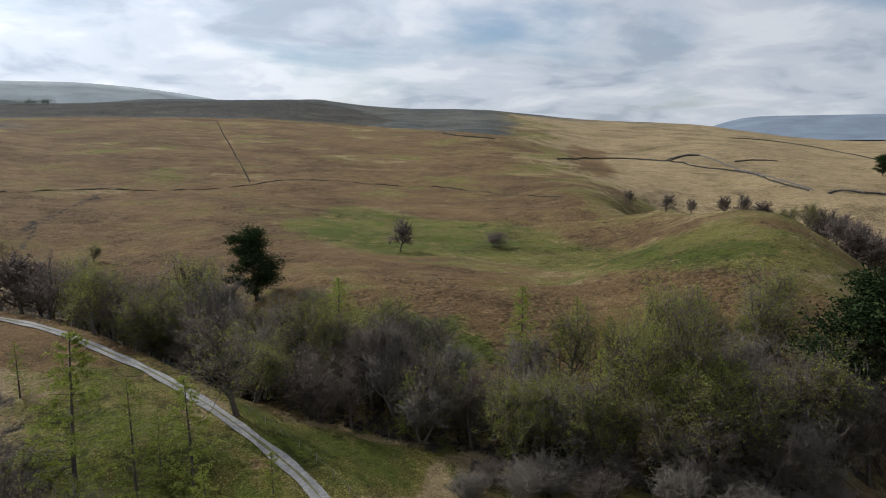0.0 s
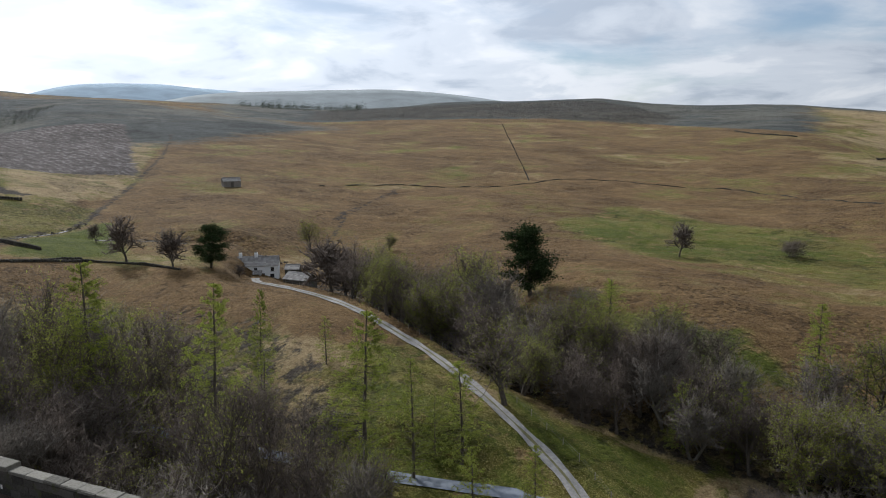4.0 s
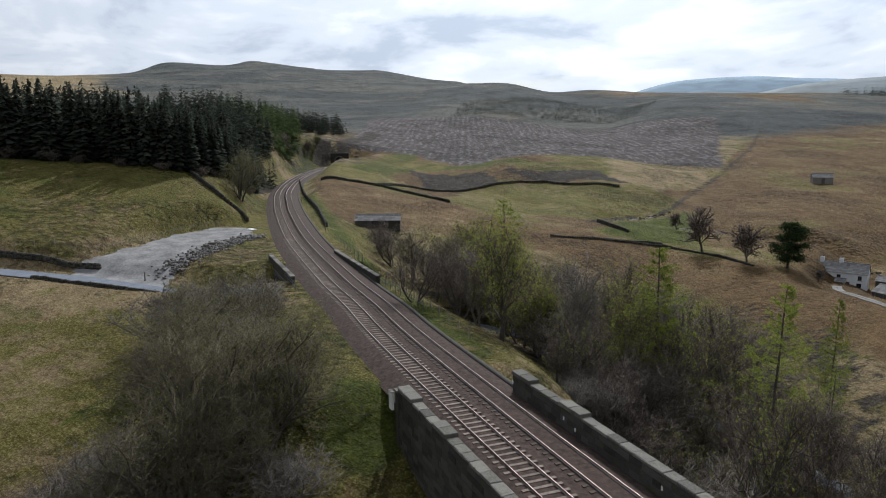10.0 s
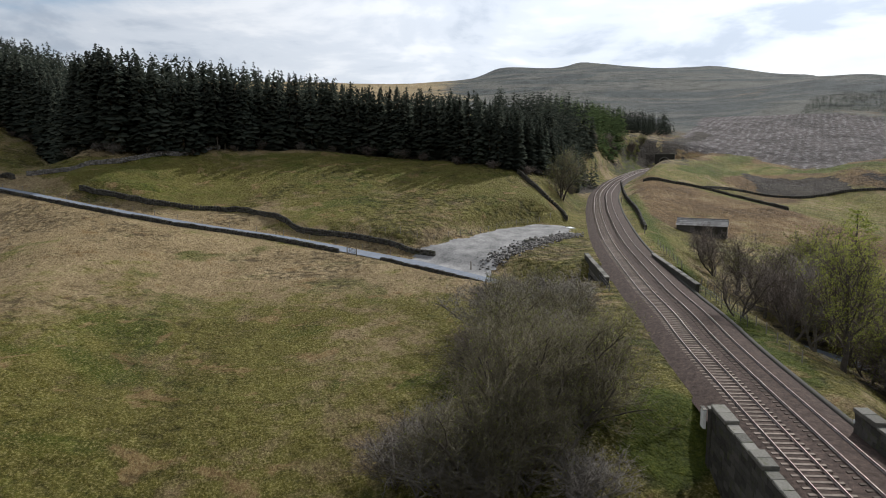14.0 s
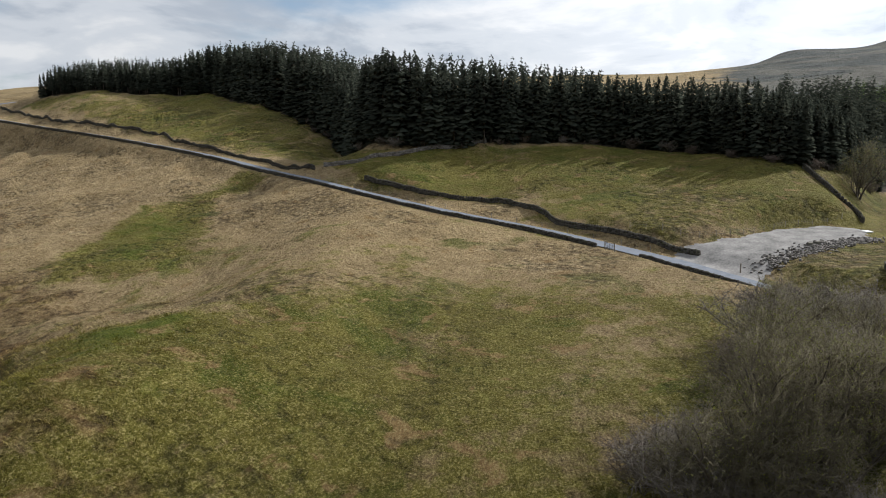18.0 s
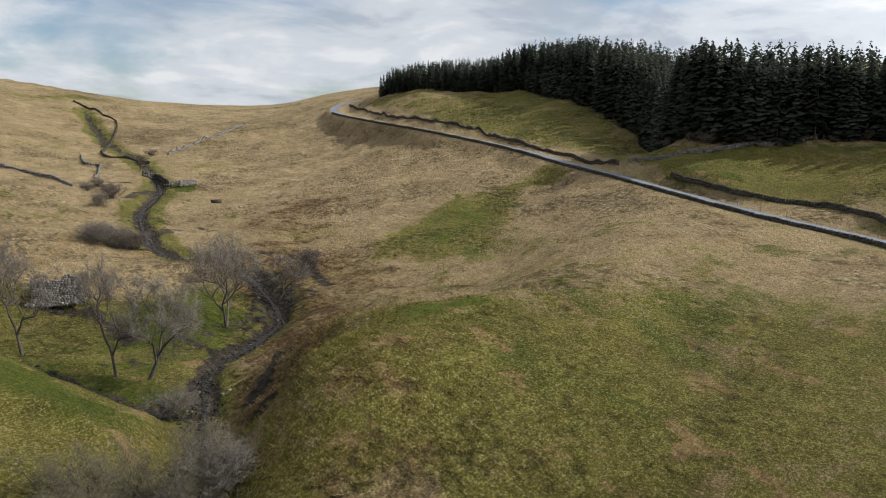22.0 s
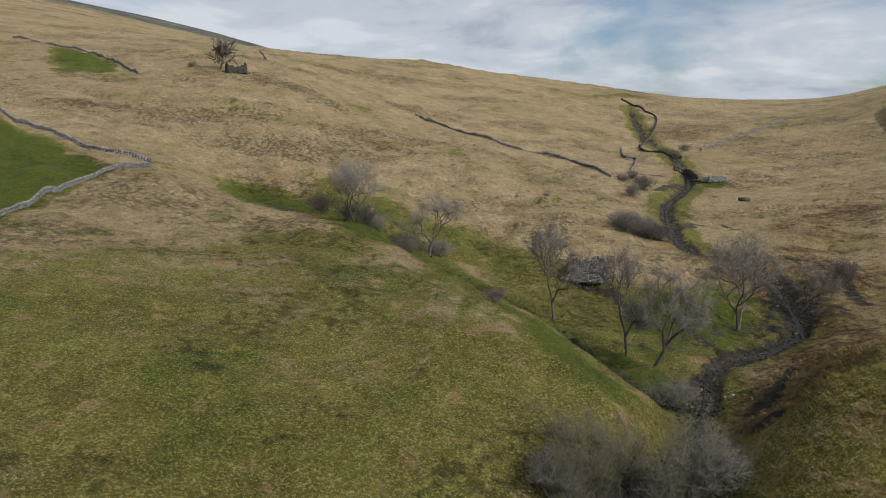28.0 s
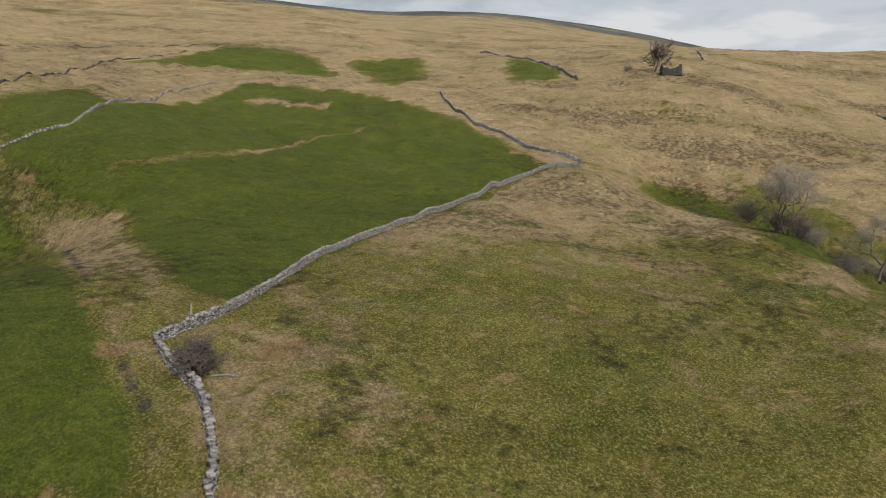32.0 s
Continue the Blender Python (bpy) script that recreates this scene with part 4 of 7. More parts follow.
SLEEPER_OLD = simple("buried_sleeper", (0.045, 0.035, 0.029), (0.115, 0.09, 0.073), 3.0, 0.9, 0.3, 0.01, 0.0, 0.25)
IRON = simple("painted_iron", (0.05, 0.05, 0.05), (0.12, 0.115, 0.11), 6.0, 0.6, 0.2, 0.004)
WOOD = simple("grey_fence_wood", (0.14, 0.125, 0.105), (0.30, 0.27, 0.23), 5.0, 0.9, 0.4, 0.01)
WHITE = simple("white_paint", (0.66, 0.66, 0.64), (0.82, 0.82, 0.80), 1.4, 0.7, 0.2, 0.01)


# ---- railway ----
def sideways(line):
    d = np.gradient(line[:, :2], axis=0)
    d /= np.linalg.norm(d, axis=1)[:, None]
    return np.c_[-d[:, 1], d[:, 0]], np.arctan2(d[:, 1], d[:, 0])


def sweep(name, line, profile, mat, closed=False, smooth=False):
    """A cross-section (offset to the side, height) carried along a line."""
    side, _ = sideways(line)
    prof = np.array(profile, float)
    n, m = len(line), len(prof)
    v = np.empty((n, m, 3))
    v[..., 0] = line[:, 0, None] + side[:, 0, None] * prof[:, 0]
    v[..., 1] = line[:, 1, None] + side[:, 1, None] * prof[:, 0]
    v[..., 2] = line[:, 2, None] + prof[:, 1]
    i, j = np.meshgrid(np.arange(n - 1), np.arange(m if closed else m - 1), indexing="ij")
    k = (j + 1) % m
    f = np.stack([i * m + j, i * m + k, (i + 1) * m + k, (i + 1) * m + j], -1).reshape(-1, 4)
    return fast_mesh(name, v.reshape(-1, 3), f, mat, smooth)


def offset_line(line, off, lift=0.0):
    side, _ = sideways(line)
    return np.c_[line[:, 0] + side[:, 0] * off, line[:, 1] + side[:, 1] * off, line[:, 2] + lift]


land_rail = rail_line[rail_line[:, 0] < -44]
sweep_bed = sweep("ballast_bed", rail_line, [(-4.9, -0.80), (-3.9, -0.42), (-3.1, -0.20), (-2.5, -0.16), (-0.85, -0.20), (0, -0.30), (0.85, -0.20), (2.5, -0.17), (3.2, -0.22), (3.9, -0.50), (4.9, -0.85)], BALLAST)
tagged(new("ballast_bed", sweep_bed), "brown-grey stone ballast bed of the double railway", "ballast", kind="structure")

RAIL_PROFILE = [(-0.07, -0.155), (-0.07, -0.14), (-0.012, -0.12), (-0.012, -0.04), (-0.036, -0.03), (-0.036, 0.0), (0.036, 0.0), (0.036, -0.03), (0.012, -0.04), (0.012, -0.12), (0.07, -0.14), (0.07, -0.155)]
for centre, name in ((1.68, "near_track"), (-1.68, "far_track")):
    track = thing("railway_track", "steel rails on pale sleepers bedded in brown ballast" if centre > 0 else "steel rails on sleepers half buried in brown ballast", "railway track", group="railway tracks")
    for gauge in (0.752, -0.752):
        me = sweep("rail", offset_line(rail_line, centre + gauge), RAIL_PROFILE, RUSTRAIL, closed=True)
        ob = new("rail", me)
        ob.parent = track
    # sleepers, shared mesh; the far ones joined
    line = offset_line(rail_line, centre)
    gap = np.r_[0, np.cumsum(np.linalg.norm(np.diff(line[:, :2], axis=0), axis=1))]
    marks = np.arange(0, gap[-1], 0.72)
    px, py, pz = (np.interp(marks, gap, line[:, a]) for a in range(3))
    _, yaw = sideways(line)
    turn = np.interp(marks, gap, np.unwrap(yaw))
    mat = SLEEPER if centre > 0 else SLEEPER_OLD
    drop = -0.145 if centre > 0 else -0.19
    me = bpy.data.meshes.new("sleeper")
    bm = box_bm(-0.13, 0.13, -1.28, 1.28, -0.09, 0.0, 0.015)
    bm.to_mesh(me), bm.free()
    me.materials.append(mat)
    close = (px < -8) & (px > -130)
    for x, y, z, a in zip(px[close], py[close], pz[close], turn[close]):
        ob = new("sleeper", me)
        ob.parent = track
        ob.matrix_basis = pose(x, y, z + drop, 0, 0, math.degrees(a) + random.uniform(-0.6, 0.6))
    rest = ~close
    v, f = stones(np.c_[px, py, pz + drop - 0.045][rest], np.tile((0.26, 2.56, 0.09), (rest.sum(), 1)), turn[rest], np.random.default_rng(3), 0.0)
    ob = tagged(new("sleeper_run", fast_mesh("sleeper_run", v, f, mat)), kind="stuff")
    ob.parent = track
cable_line = offset_line(land_rail, -4.7, -0.62)
tagged(new("cable_trough", sweep("cable_trough", cable_line, [(-0.2, -0.1), (-0.2, 0.12), (0.2, 0.12), (0.2, -0.1)], DARKSTONE)), "dark concrete cable trough beside the railway", "cable trough", kind="structure")

# ---- viaduct ----
viaduct = thing("viaduct", "dark weathered stone railway viaduct with coped parapets", "viaduct")
Y_NEAR, Y_FAR = 15.32, 24.42


def bank_y(x, near=True):
    """The parapets follow the railway's slight slant."""
    return Y_NEAR + (-45 - x) * 0.004 if near else Y_FAR + (-45 - x) * 0.012


def viaduct_body():
    spans, pier, span = 10, 2.4, 13.4
    xs, lows = [], []
    x = -30.0
    xs += [-45.0, -30.0]
    lows += [-9.0, -14.0]
    for _ in range(spans):
        ground_low = min(floor_at(x + pier / 2, 20), -6) - 2.0
        xs += [x + 0.01, x + pier]
        lows += [ground_low, ground_low]
        r = span / 2
        spring = -9.2
        for a in range(0, 13):
            t = math.pi - math.pi * a / 12
            xs.append(x + pier + r + r * math.cos(t))
            lows.append(spring + r * math.sin(t))
        x += pier + span
    xs += [x + 0.01, x + 60]
    lows += [-20, -16]
    v, f = [], []
    for a, low in zip(xs, lows):
        s = -(a + 45) * 0.008
        for y, z in ((Y_NEAR - 0.25, -0.15), (Y_NEAR - 0.25, low), (Y_FAR + 0.25, low), (Y_FAR + 0.25, -0.15)):
            v.append((a, y + s, z))
    n = len(xs)
    for i in range(n - 1):
        for j in range(3):
            f.append((i * 4 + j, i * 4 + j + 1, i * 4 + j + 5, i * 4 + j + 4))
        f.append((i * 4 + 3, i * 4, i * 4 + 4, i * 4 + 7))
    f += [(3, 2, 1, 0), tuple((n - 1) * 4 + j for j in range(4))]
    # the deck lies below the ballast
    v = [(a, b, c - 0.75 if c > -1 else c) for a, b, c in v]
    ob = raw_ob("arches", v, f, DARKSTONE, viaduct)
    return ob


viaduct_body()
for near in (True, False):
    ys = 0.28
    bm = bmesh.new()
    for x in np.arange(-44.8, 150.0, 6.0):
        y = bank_y(x + 3, near)
        box_bm(x, x + 6, y - ys, y + ys, -1.2, 0.86, 0.0, bm)
    wall = part("parapet", bm, DARKSTONE, viaduct)
    rng = random.Random(5 if near else 9)
    x, n = -45.0, 0
    while x < 20.0:
        long = rng.uniform(1.0, 1.5)
        d = x + 45.0
        raised = d < 2.0 or 5.6 < d < 8.2 or 24 < d < 27.0 or 40 < d < 43
        y = bank_y(x, near)
        high = 0.30 if raised else 0.20
        wide = 0.46 if raised else 0.37
        base = 0.872 + (0.12 if raised else 0.0)
        bm = box_bm(x + 0.012, x + long - 0.012, y - wide, y + wide, base, base + high, 0.04)
        for vert in bm.verts:
            vert.co += Vector((rng.uniform(-1, 1), rng.uniform(-1, 1), rng.uniform(-1, 1))) * 0.018
        part("coping_stone", bm, COPING, wall, "dark weathered coping stone with pale lichen")
        if raised:
            part("block", box_bm(x + 0.01, x + long - 0.01, y - 0.36, y + 0.36, 0.845, base + 0.004), DARKSTONE, wall)
        x += long
        n += 1
    bm = bmesh.new()
    for x0 in np.arange(x, 150, 1.4):
        y = bank_y(x0, near)
        box_bm(x0 + 0.01, x0 + 1.39, y - 0.37, y + 0.37, 0.872, 1.07, 0.0, bm)
    ob = part("coping_run", bm, COPING, wall)
    # faced blocks, on the side that shows
    for row in range(12 if near else 4):
        z = 0.85 - 0.42 * (row + 1)
        x = -44.95 + (0.0 if row % 2 else -0.3)
        while x < (-23 if near else -12):
            long = rng.uniform(0.75, 1.25)
            y = bank_y(x, near)
            deep = rng.uniform(0.03, 0.07)
            face = (y - 0.31 - deep, y - 0.2) if near or row < 4 else (y - 0.3, y)
            if row >= 3 and near:
                face = (y - 0.33 - deep, y - 0.2)
            if long > 0.3:
                part("stone", box_bm(max(x, -44.95) + 0.012, x + long - 0.012, face[0], face[1], z + 0.012, z + 0.408, 0.0), DARKSTONE, wall)
            x += long
# end pilaster with a white marker box
pil = part("pilaster", box_bm(-45.5, -44.85, 14.85, 15.75, -3.6, 0.80, 0.04), DARKSTONE, viaduct)
part("cap", box_bm(-45.6, -45.02, 14.78, 15.82, 0.805, 0.97, 0.03), COPING, pil)
for i, (dx, w2) in enumerate(((0.0, 0.16), (0.34, 0.15))):
    post = part("marker", box_bm(-45.95 - dx, -45.95 - dx + 2 * w2, 14.62, 14.82, -0.7, 0.62, 0.02), WHITE, viaduct, "white painted marker box")
    part("marker_cap", box_bm(-46.0 - dx, -45.9 - dx + 2 * w2, 14.58, 14.845, 0.623, 0.68, 0.01), COPING, post)
# refuge tags on the far parapet
for x, z in ((-37.6, 0.2), (-36.2, -0.05), (-27.7, 0.1), (-44.9, 0.25)):
    part("tag", box_bm(x, x + 0.12, bank_y(x, False) - 0.42, bank_y(x, False) - 0.39, z, z + 0.24), WHITE, viaduct, "small plain white tag")

# ---- bridge over the lane ----
lane_bridge = thing("lane_bridge", "small stone railway bridge over the lane with iron railings", "bridge")
part("deck", box_bm(-107.5, -94, 15.6, 26.8, -1.4, -0.86), DARKSTONE, lane_bridge)
for x in (-104.6, -97.4):
    part("abutment", box_bm(x - 1.0, x + 1.0, 15.4, 27.0, -7.5, -1.404), DARKSTONE, lane_bridge)
for y, x0, x1 in ((16.0, -112, -92), (26.6, -112, -88)):
    par = part("parapet", box_bm(x0, x1, y - 0.25, y + 0.25, -1.6, 0.45, 0.03), DARKSTONE, lane_bridge)
    x = x0 - 0.1
    while x < x1:
        long = random.uniform(1.0, 1.6)
        part("coping_stone", box_bm(x + 0.01, min(x + long, x1 + 0.2) - 0.01, y - 0.34, y + 0.34, 0.454, 0.64, 0.03), COPING, par)
        x += long

# ---- tunnel mouth ----
def tunnel_mouth():
    """A stone headwall across the cutting with a horseshoe bore behind it."""
    k = np.argmin(np.abs(rail_line[:, 0] + 417))
    p, q = rail_line[k], rail_line[k - 4]
    turn = math.degrees(math.atan2(p[1] - q[1], p[0] - q[0])) - 90
    whole = thing("tunnel_portal", "dark stone railway tunnel mouth in a grassy cutting", "tunnel", (p[0], p[1], p[2] - 0.8), turn)
    arc = [(2.7 * math.cos(math.pi * i / 12), 3.2 + 2.7 * math.sin(math.pi * i / 12)) for i in range(13)]
    inner = [(2.7, 0.0)] + arc + [(-2.7, 0.0)]
    outer = [(5.6, 0.0)] + [(5.6, 3.2 + 4.6 * min(1.0, i / 3)) if i < 4 else (5.6 - 11.2 * (i - 3) / 6, 7.8) if i < 9 else (-5.6, 7.8 - 4.6 * (i - 9) / 3) for i in range(13)] + [(-5.6, 0.0)]
    n = len(inner)
    v = [(a, y, b) for y in (0.0, 1.2) for ring in (inner, outer) for a, b in ring]
    f = []
    for i in range(n - 1):
        f += [(i, n + i, n + i + 1, i + 1), (2 * n + i, 2 * n + i + 1, 3 * n + i + 1, 3 * n + i), (i, i + 1, 2 * n + i + 1, 2 * n + i), (n + i, 3 * n + i, 3 * n + i + 1, n + i + 1)]
    raw_ob("headwall", v, f, DARKSTONE, whole)
    v = [(a, y, b) for y in (1.204, 26.0) for a, b in inner]
    f = [(i, i + 1, n + i + 1, n + i) for i in range(n - 1)] + [tuple(range(n, 2 * n))]
    raw_ob("bore", v, f, DARKSTONE, whole)
    v = [(a * s, y, 3.2 + (b - 3.2) * s) for y in (-0.12, -0.004) for s in (1.004, 1.2) for a, b in arc]
    m = len(arc)
    f = []
    for i in range(m - 1):
        f += [(i, m + i, m + i + 1, i + 1), (i, i + 1, 2 * m + i + 1, 2 * m + i), (m + i, 3 * m + i, 3 * m + i + 1, m + i + 1)]
    raw_ob("arch_ring", v, f, COPING, whole)
    part("coping", box_bm(-6.0, 6.0, -0.25, 1.4, 7.804, 8.2, 0.05), COPING, whole)


tunnel_mouth()


# ---- trees ----
BARK = simple("grey_bark", (0.045, 0.038, 0.031), (0.13, 0.113, 0.095), 3.0, 0.95, 0.6, 0.02)
BARK_PALE = simple("pale_ash_bark", (0.075, 0.068, 0.057), (0.20, 0.182, 0.155), 3.0, 0.95, 0.6, 0.02)
TWIGS = simple("brown_twigs", (0.062, 0.050, 0.042), (0.155, 0.126, 0.106), 2.0, 0.95, 0.2, 0.01, 0.0, 0.25)
TWIGS_PALE = simple("pale_twigs", (0.092, 0.080, 0.068), (0.195, 0.172, 0.148), 2.0, 0.95, 0.2, 0.01, 0.0, 0.2)
TWIGS_ASH = simple("ash_twigs", (0.100, 0.086, 0.070), (0.235, 0.205, 0.172), 2.0, 0.95, 0.2, 0.01, 0.0, 0.2)
TWIGS_GREEN = simple("lichened_twigs", (0.072, 0.062, 0.040), (0.170, 0.150, 0.098), 2.0, 0.95, 0.2, 0.01, 0.0, 0.2)


def leafy(name, a, b, vary=0.3, glow=0.35):
    """Leaves that let some light through, each a little different."""
    m, k = material(name)
    rnd = k.n("ShaderNodeNewGeometry").outputs["Random Per Island"]
    col = k.ramp(rnd, [(0.0, a), (1.0, b)])
    who = k.n("ShaderNodeObjectInfo").outputs["Random"]
    gain = k.math("ADD", k.math("MULTIPLY", who, 2 * vary), 1 - vary)
    col = k.mix(1.0, col, k.n("ShaderNodeCombineXYZ", i_0=gain, i_1=gain, i_2=gain).outputs[0], "MULTIPLY")
    d = k.n("ShaderNodeBsdfDiffuse", i_Color=col)
    t = k.n("ShaderNodeBsdfTranslucent", i_Color=col)
    mix = k.n("ShaderNodeMixShader", i_0=glow)
    k.t.links.new(d.outputs[0], mix.inputs[1]), k.t.links.new(t.outputs[0], mix.inputs[2])
    k.t.links.new(mix.outputs[0], k.n("ShaderNodeOutputMaterial").inputs[0])
    return m


DARKTWIG = simple("dark_larch_twigs", (0.05, 0.043, 0.032), (0.12, 0.105, 0.08), 2.0, 0.95, 0.2, 0.01)
BUDS = leafy("spring_buds", (0.13, 0.142, 0.030), (0.27, 0.28, 0.075), 0.25, 0.5)
LARCH = leafy("larch_needles", (0.16, 0.195, 0.034), (0.31, 0.345, 0.075), 0.2, 0.55)
PINE = leafy("pine_needles", (0.018, 0.030, 0.012), (0.045, 0.062, 0.026), 0.15, 0.15)
SPRUCE = leafy("spruce_needles", (0.027, 0.034, 0.027), (0.068, 0.074, 0.056), 0.35, 0.25)


class Wood:
    """Gathers tapered limbs as rings of corners."""

    def __init__(self):
        self.v, self.f, self.t, self.n = [], [], [], 0

    def limb(self, points, radii, sides):
        p = np.asarray(points, float)
        d = np.gradient(p, axis=0)
        d /= np.linalg.norm(d, axis=1)[:, None] + 1e-9
        ref = np.array([0.3, 0.2, 1.0]) if abs(d[0][2]) < 0.8 else np.array([1.0, 0.2, 0.1])
        a = np.cross(d, ref)
        a /= np.linalg.norm(a, axis=1)[:, None] + 1e-9
        b = np.cross(d, a)
        t = np.arange(sides) * 2 * math.pi / sides
        r = np.asarray(radii, float)[:, None, None]
        ring = p[:, None] + r * (np.cos(t)[None, :, None] * a[:, None] + np.sin(t)[None, :, None] * b[:, None])
        self.v.append(ring.reshape(-1, 3))
        for i in range(len(p) - 1):
            for j in range(sides):
                k = (j + 1) % sides
                q = self.n + i * sides
                self.f.append((q + j, q + k, q + sides + k, q + sides + j))
        self.n += len(p) * sides

    def twig(self, a, b, r):
        """A pointed twig."""
        a, b = np.asarray(a, float), np.asarray(b, float)
        d = b - a
        u = np.cross(d, (0.31, 0.87, 0.38))
        u /= np.linalg.norm(u) + 1e-9
        w_ = np.cross(d, u) / (np.linalg.norm(d) + 1e-9)
        self.v.append(np.array([a + u * r, a - u * r * 0.5 + w_ * r * 0.87, a - u * r * 0.5 - w_ * r * 0.87, b]))
        q = self.n
        self.t += [(q, q + 1, q + 3), (q + 1, q + 2, q + 3), (q + 2, q, q + 3)]
        self.n += 4

    def mesh(self, name, mat):
        return fast_mesh(name, np.vstack(self.v), self.f, mat, True, self.t)


def bent(rng, start, way, length, segs, curl, lift=0.0):
    """A wandering line of a branch."""
    pts, p, d = [np.array(start, float)], np.array(start, float), np.array(way, float)
    for _ in range(segs):
        d = d + rng.normal(0, curl, 3) + np.array([0, 0, lift])
        d /= np.linalg.norm(d)
        p = p + d * length / segs
        pts.append(p.copy())
    return pts, d


def leaf_faces(rng, centres, size, flat=0.0, slim=0.7):
    """Small pointed leaves turned every way."""
    n = len(centres)
    a = rng.normal(0, 1, (n, 3))
    a[:, 2] *= 1 - flat
    a /= np.linalg.norm(a, axis=1)[:, None]
    b = np.cross(a, rng.normal(0, 1, (n, 3)))
    b /= np.linalg.norm(b, axis=1)[:, None]
    s = size * rng.uniform(0.6, 1.4, (n, 1))
    c = np.asarray(centres)
    v = np.stack([c - a * s * 1.2, c + (a + b * slim) * s, c + (a * 0.6 - b * slim) * s], 1)
    return v.reshape(-1, 3), np.arange(n * 3).reshape(n, 3)


def stand_copy(ob, m):
    """A copy of a tree at the pose and size of m, whatever the size of the first one."""
    sx_, sy_, sz_ = ob.matrix_basis.to_scale()
    return copy_thing(ob, m @ Matrix.Diagonal((1 / sx_, 1 / sy_, 1 / sz_, 1)))


def tree_parts(name, label, trunk_mesh, crown_mesh, leaf_mesh=None):
    ob = thing(name, label, "tree")
    new("trunk", trunk_mesh).parent = ob
    crown = new("crown", crown_mesh)
    crown.parent = ob
    if leaf_mesh:
        new("leaves", leaf_mesh).parent = crown
    return ob


def broadleaf(seed, name, label, bark, twig, leaves=None, leaf_count=0, leaf_size=0.12, stems=1, wide=0.36, fine=4, low=0.30, thick=1.6, lift=0.6, stem=0.27, curl=0.09, splay=0.42):
    """A spring tree, ten metres tall: stem, limbs, branches and a haze of twigs."""
    rng = np.random.default_rng(seed)
    wood, crown, tips = Wood(), Wood(), []
    H = 10.0
    for s in range(stems):
        lean = rng.normal(0, 0.10 if stems == 1 else splay, 3)
        lean[2] = 1
        base = np.array([rng.normal(0, 0.15 * (stems - 1)), rng.normal(0, 0.15 * (stems - 1)), -0.4])
        top = H * (0.66 if stems == 1 else 0.58)
        pts, _ = bent(rng, base, lean / np.linalg.norm(lean), top, 8, curl, 0.03)
        r0 = stem / math.sqrt(stems)
        wood.limb(pts, np.linspace(r0, 0.05, 9), 7)
        pts = np.array(pts)
        limbs = 12 if stems == 1 else (10 if stems == 2 else 6)
        for i in range(limbs):
            f = low + (1 - low) * (i + rng.uniform(0, 0.8)) / limbs
            at = pts[min(8, int(f * 8))]
            az = i * 2.4 + rng.uniform(-0.5, 0.5)
            up = rng.uniform(lift, lift + 0.6) + f * 0.5
            way = np.array([math.cos(az), math.sin(az), up])
            way /= np.linalg.norm(way)
            L = H * wide * rng.uniform(0.85, 1.2) * (1.05 - 0.38 * f)
            lp, _ = bent(rng, at, way, L, 5, 0.16, 0.08)
            wood.limb(lp, np.linspace(0.31 * stem * (1.2 - 0.6 * f), 0.022, 6), 5)
            lp = np.array(lp)
            for j in range(7):
                g = 0.3 + 0.7 * (j + rng.uniform(0, 1)) / 7
                b0 = lp[min(5, int(g * 5))]
                w2 = way * 0.6 + rng.normal(0, 0.55, 3)
                w2 /= np.linalg.norm(w2)
                bp, w2 = bent(rng, b0, w2, L * rng.uniform(0.42, 0.68), 3, 0.18, 0.10)
                crown.limb(bp, np.linspace(0.026, 0.013, 4) * thick, 3)
                for k in range(fine):
                    c0 = np.array(bp[rng.integers(1, 4)])
                    w3 = w2 * 0.7 + rng.normal(0, 0.6, 3)
                    w3 /= np.linalg.norm(w3)
                    cp, w3 = bent(rng, c0, w3, rng.uniform(0.7, 1.4), 2, 0.2, 0.12)
                    crown.twig(cp[0], cp[1] + (cp[1] - cp[0]) * 0.8, 0.015 * thick)
                    for _ in range(fine - 1):
                        d0 = np.array(cp[rng.integers(0, 3)])
                        w4 = w3 * 0.8 + rng.normal(0, 0.6, 3) + np.array([0, 0, 0.15])
                        w4 /= np.linalg.norm(w4)
                        tip = d0 + w4 * rng.uniform(0.45, 0.95)
                        crown.twig(d0, tip, 0.011 * thick)
                        tips.append(tip)
                        tips.append((d0 + tip) / 2)
    leaf_mesh = None
    if leaves:
        tips = np.array(tips)
        pick = tips[rng.integers(0, len(tips), leaf_count)] + rng.normal(0, 0.14, (leaf_count, 3))
        v, f = leaf_faces(rng, pick, leaf_size)
        leaf_mesh = fast_mesh("leaves", v, f, leaves)
    return tree_parts(name, label, wood.mesh("trunk", bark), crown.mesh("crown", twig), leaf_mesh)


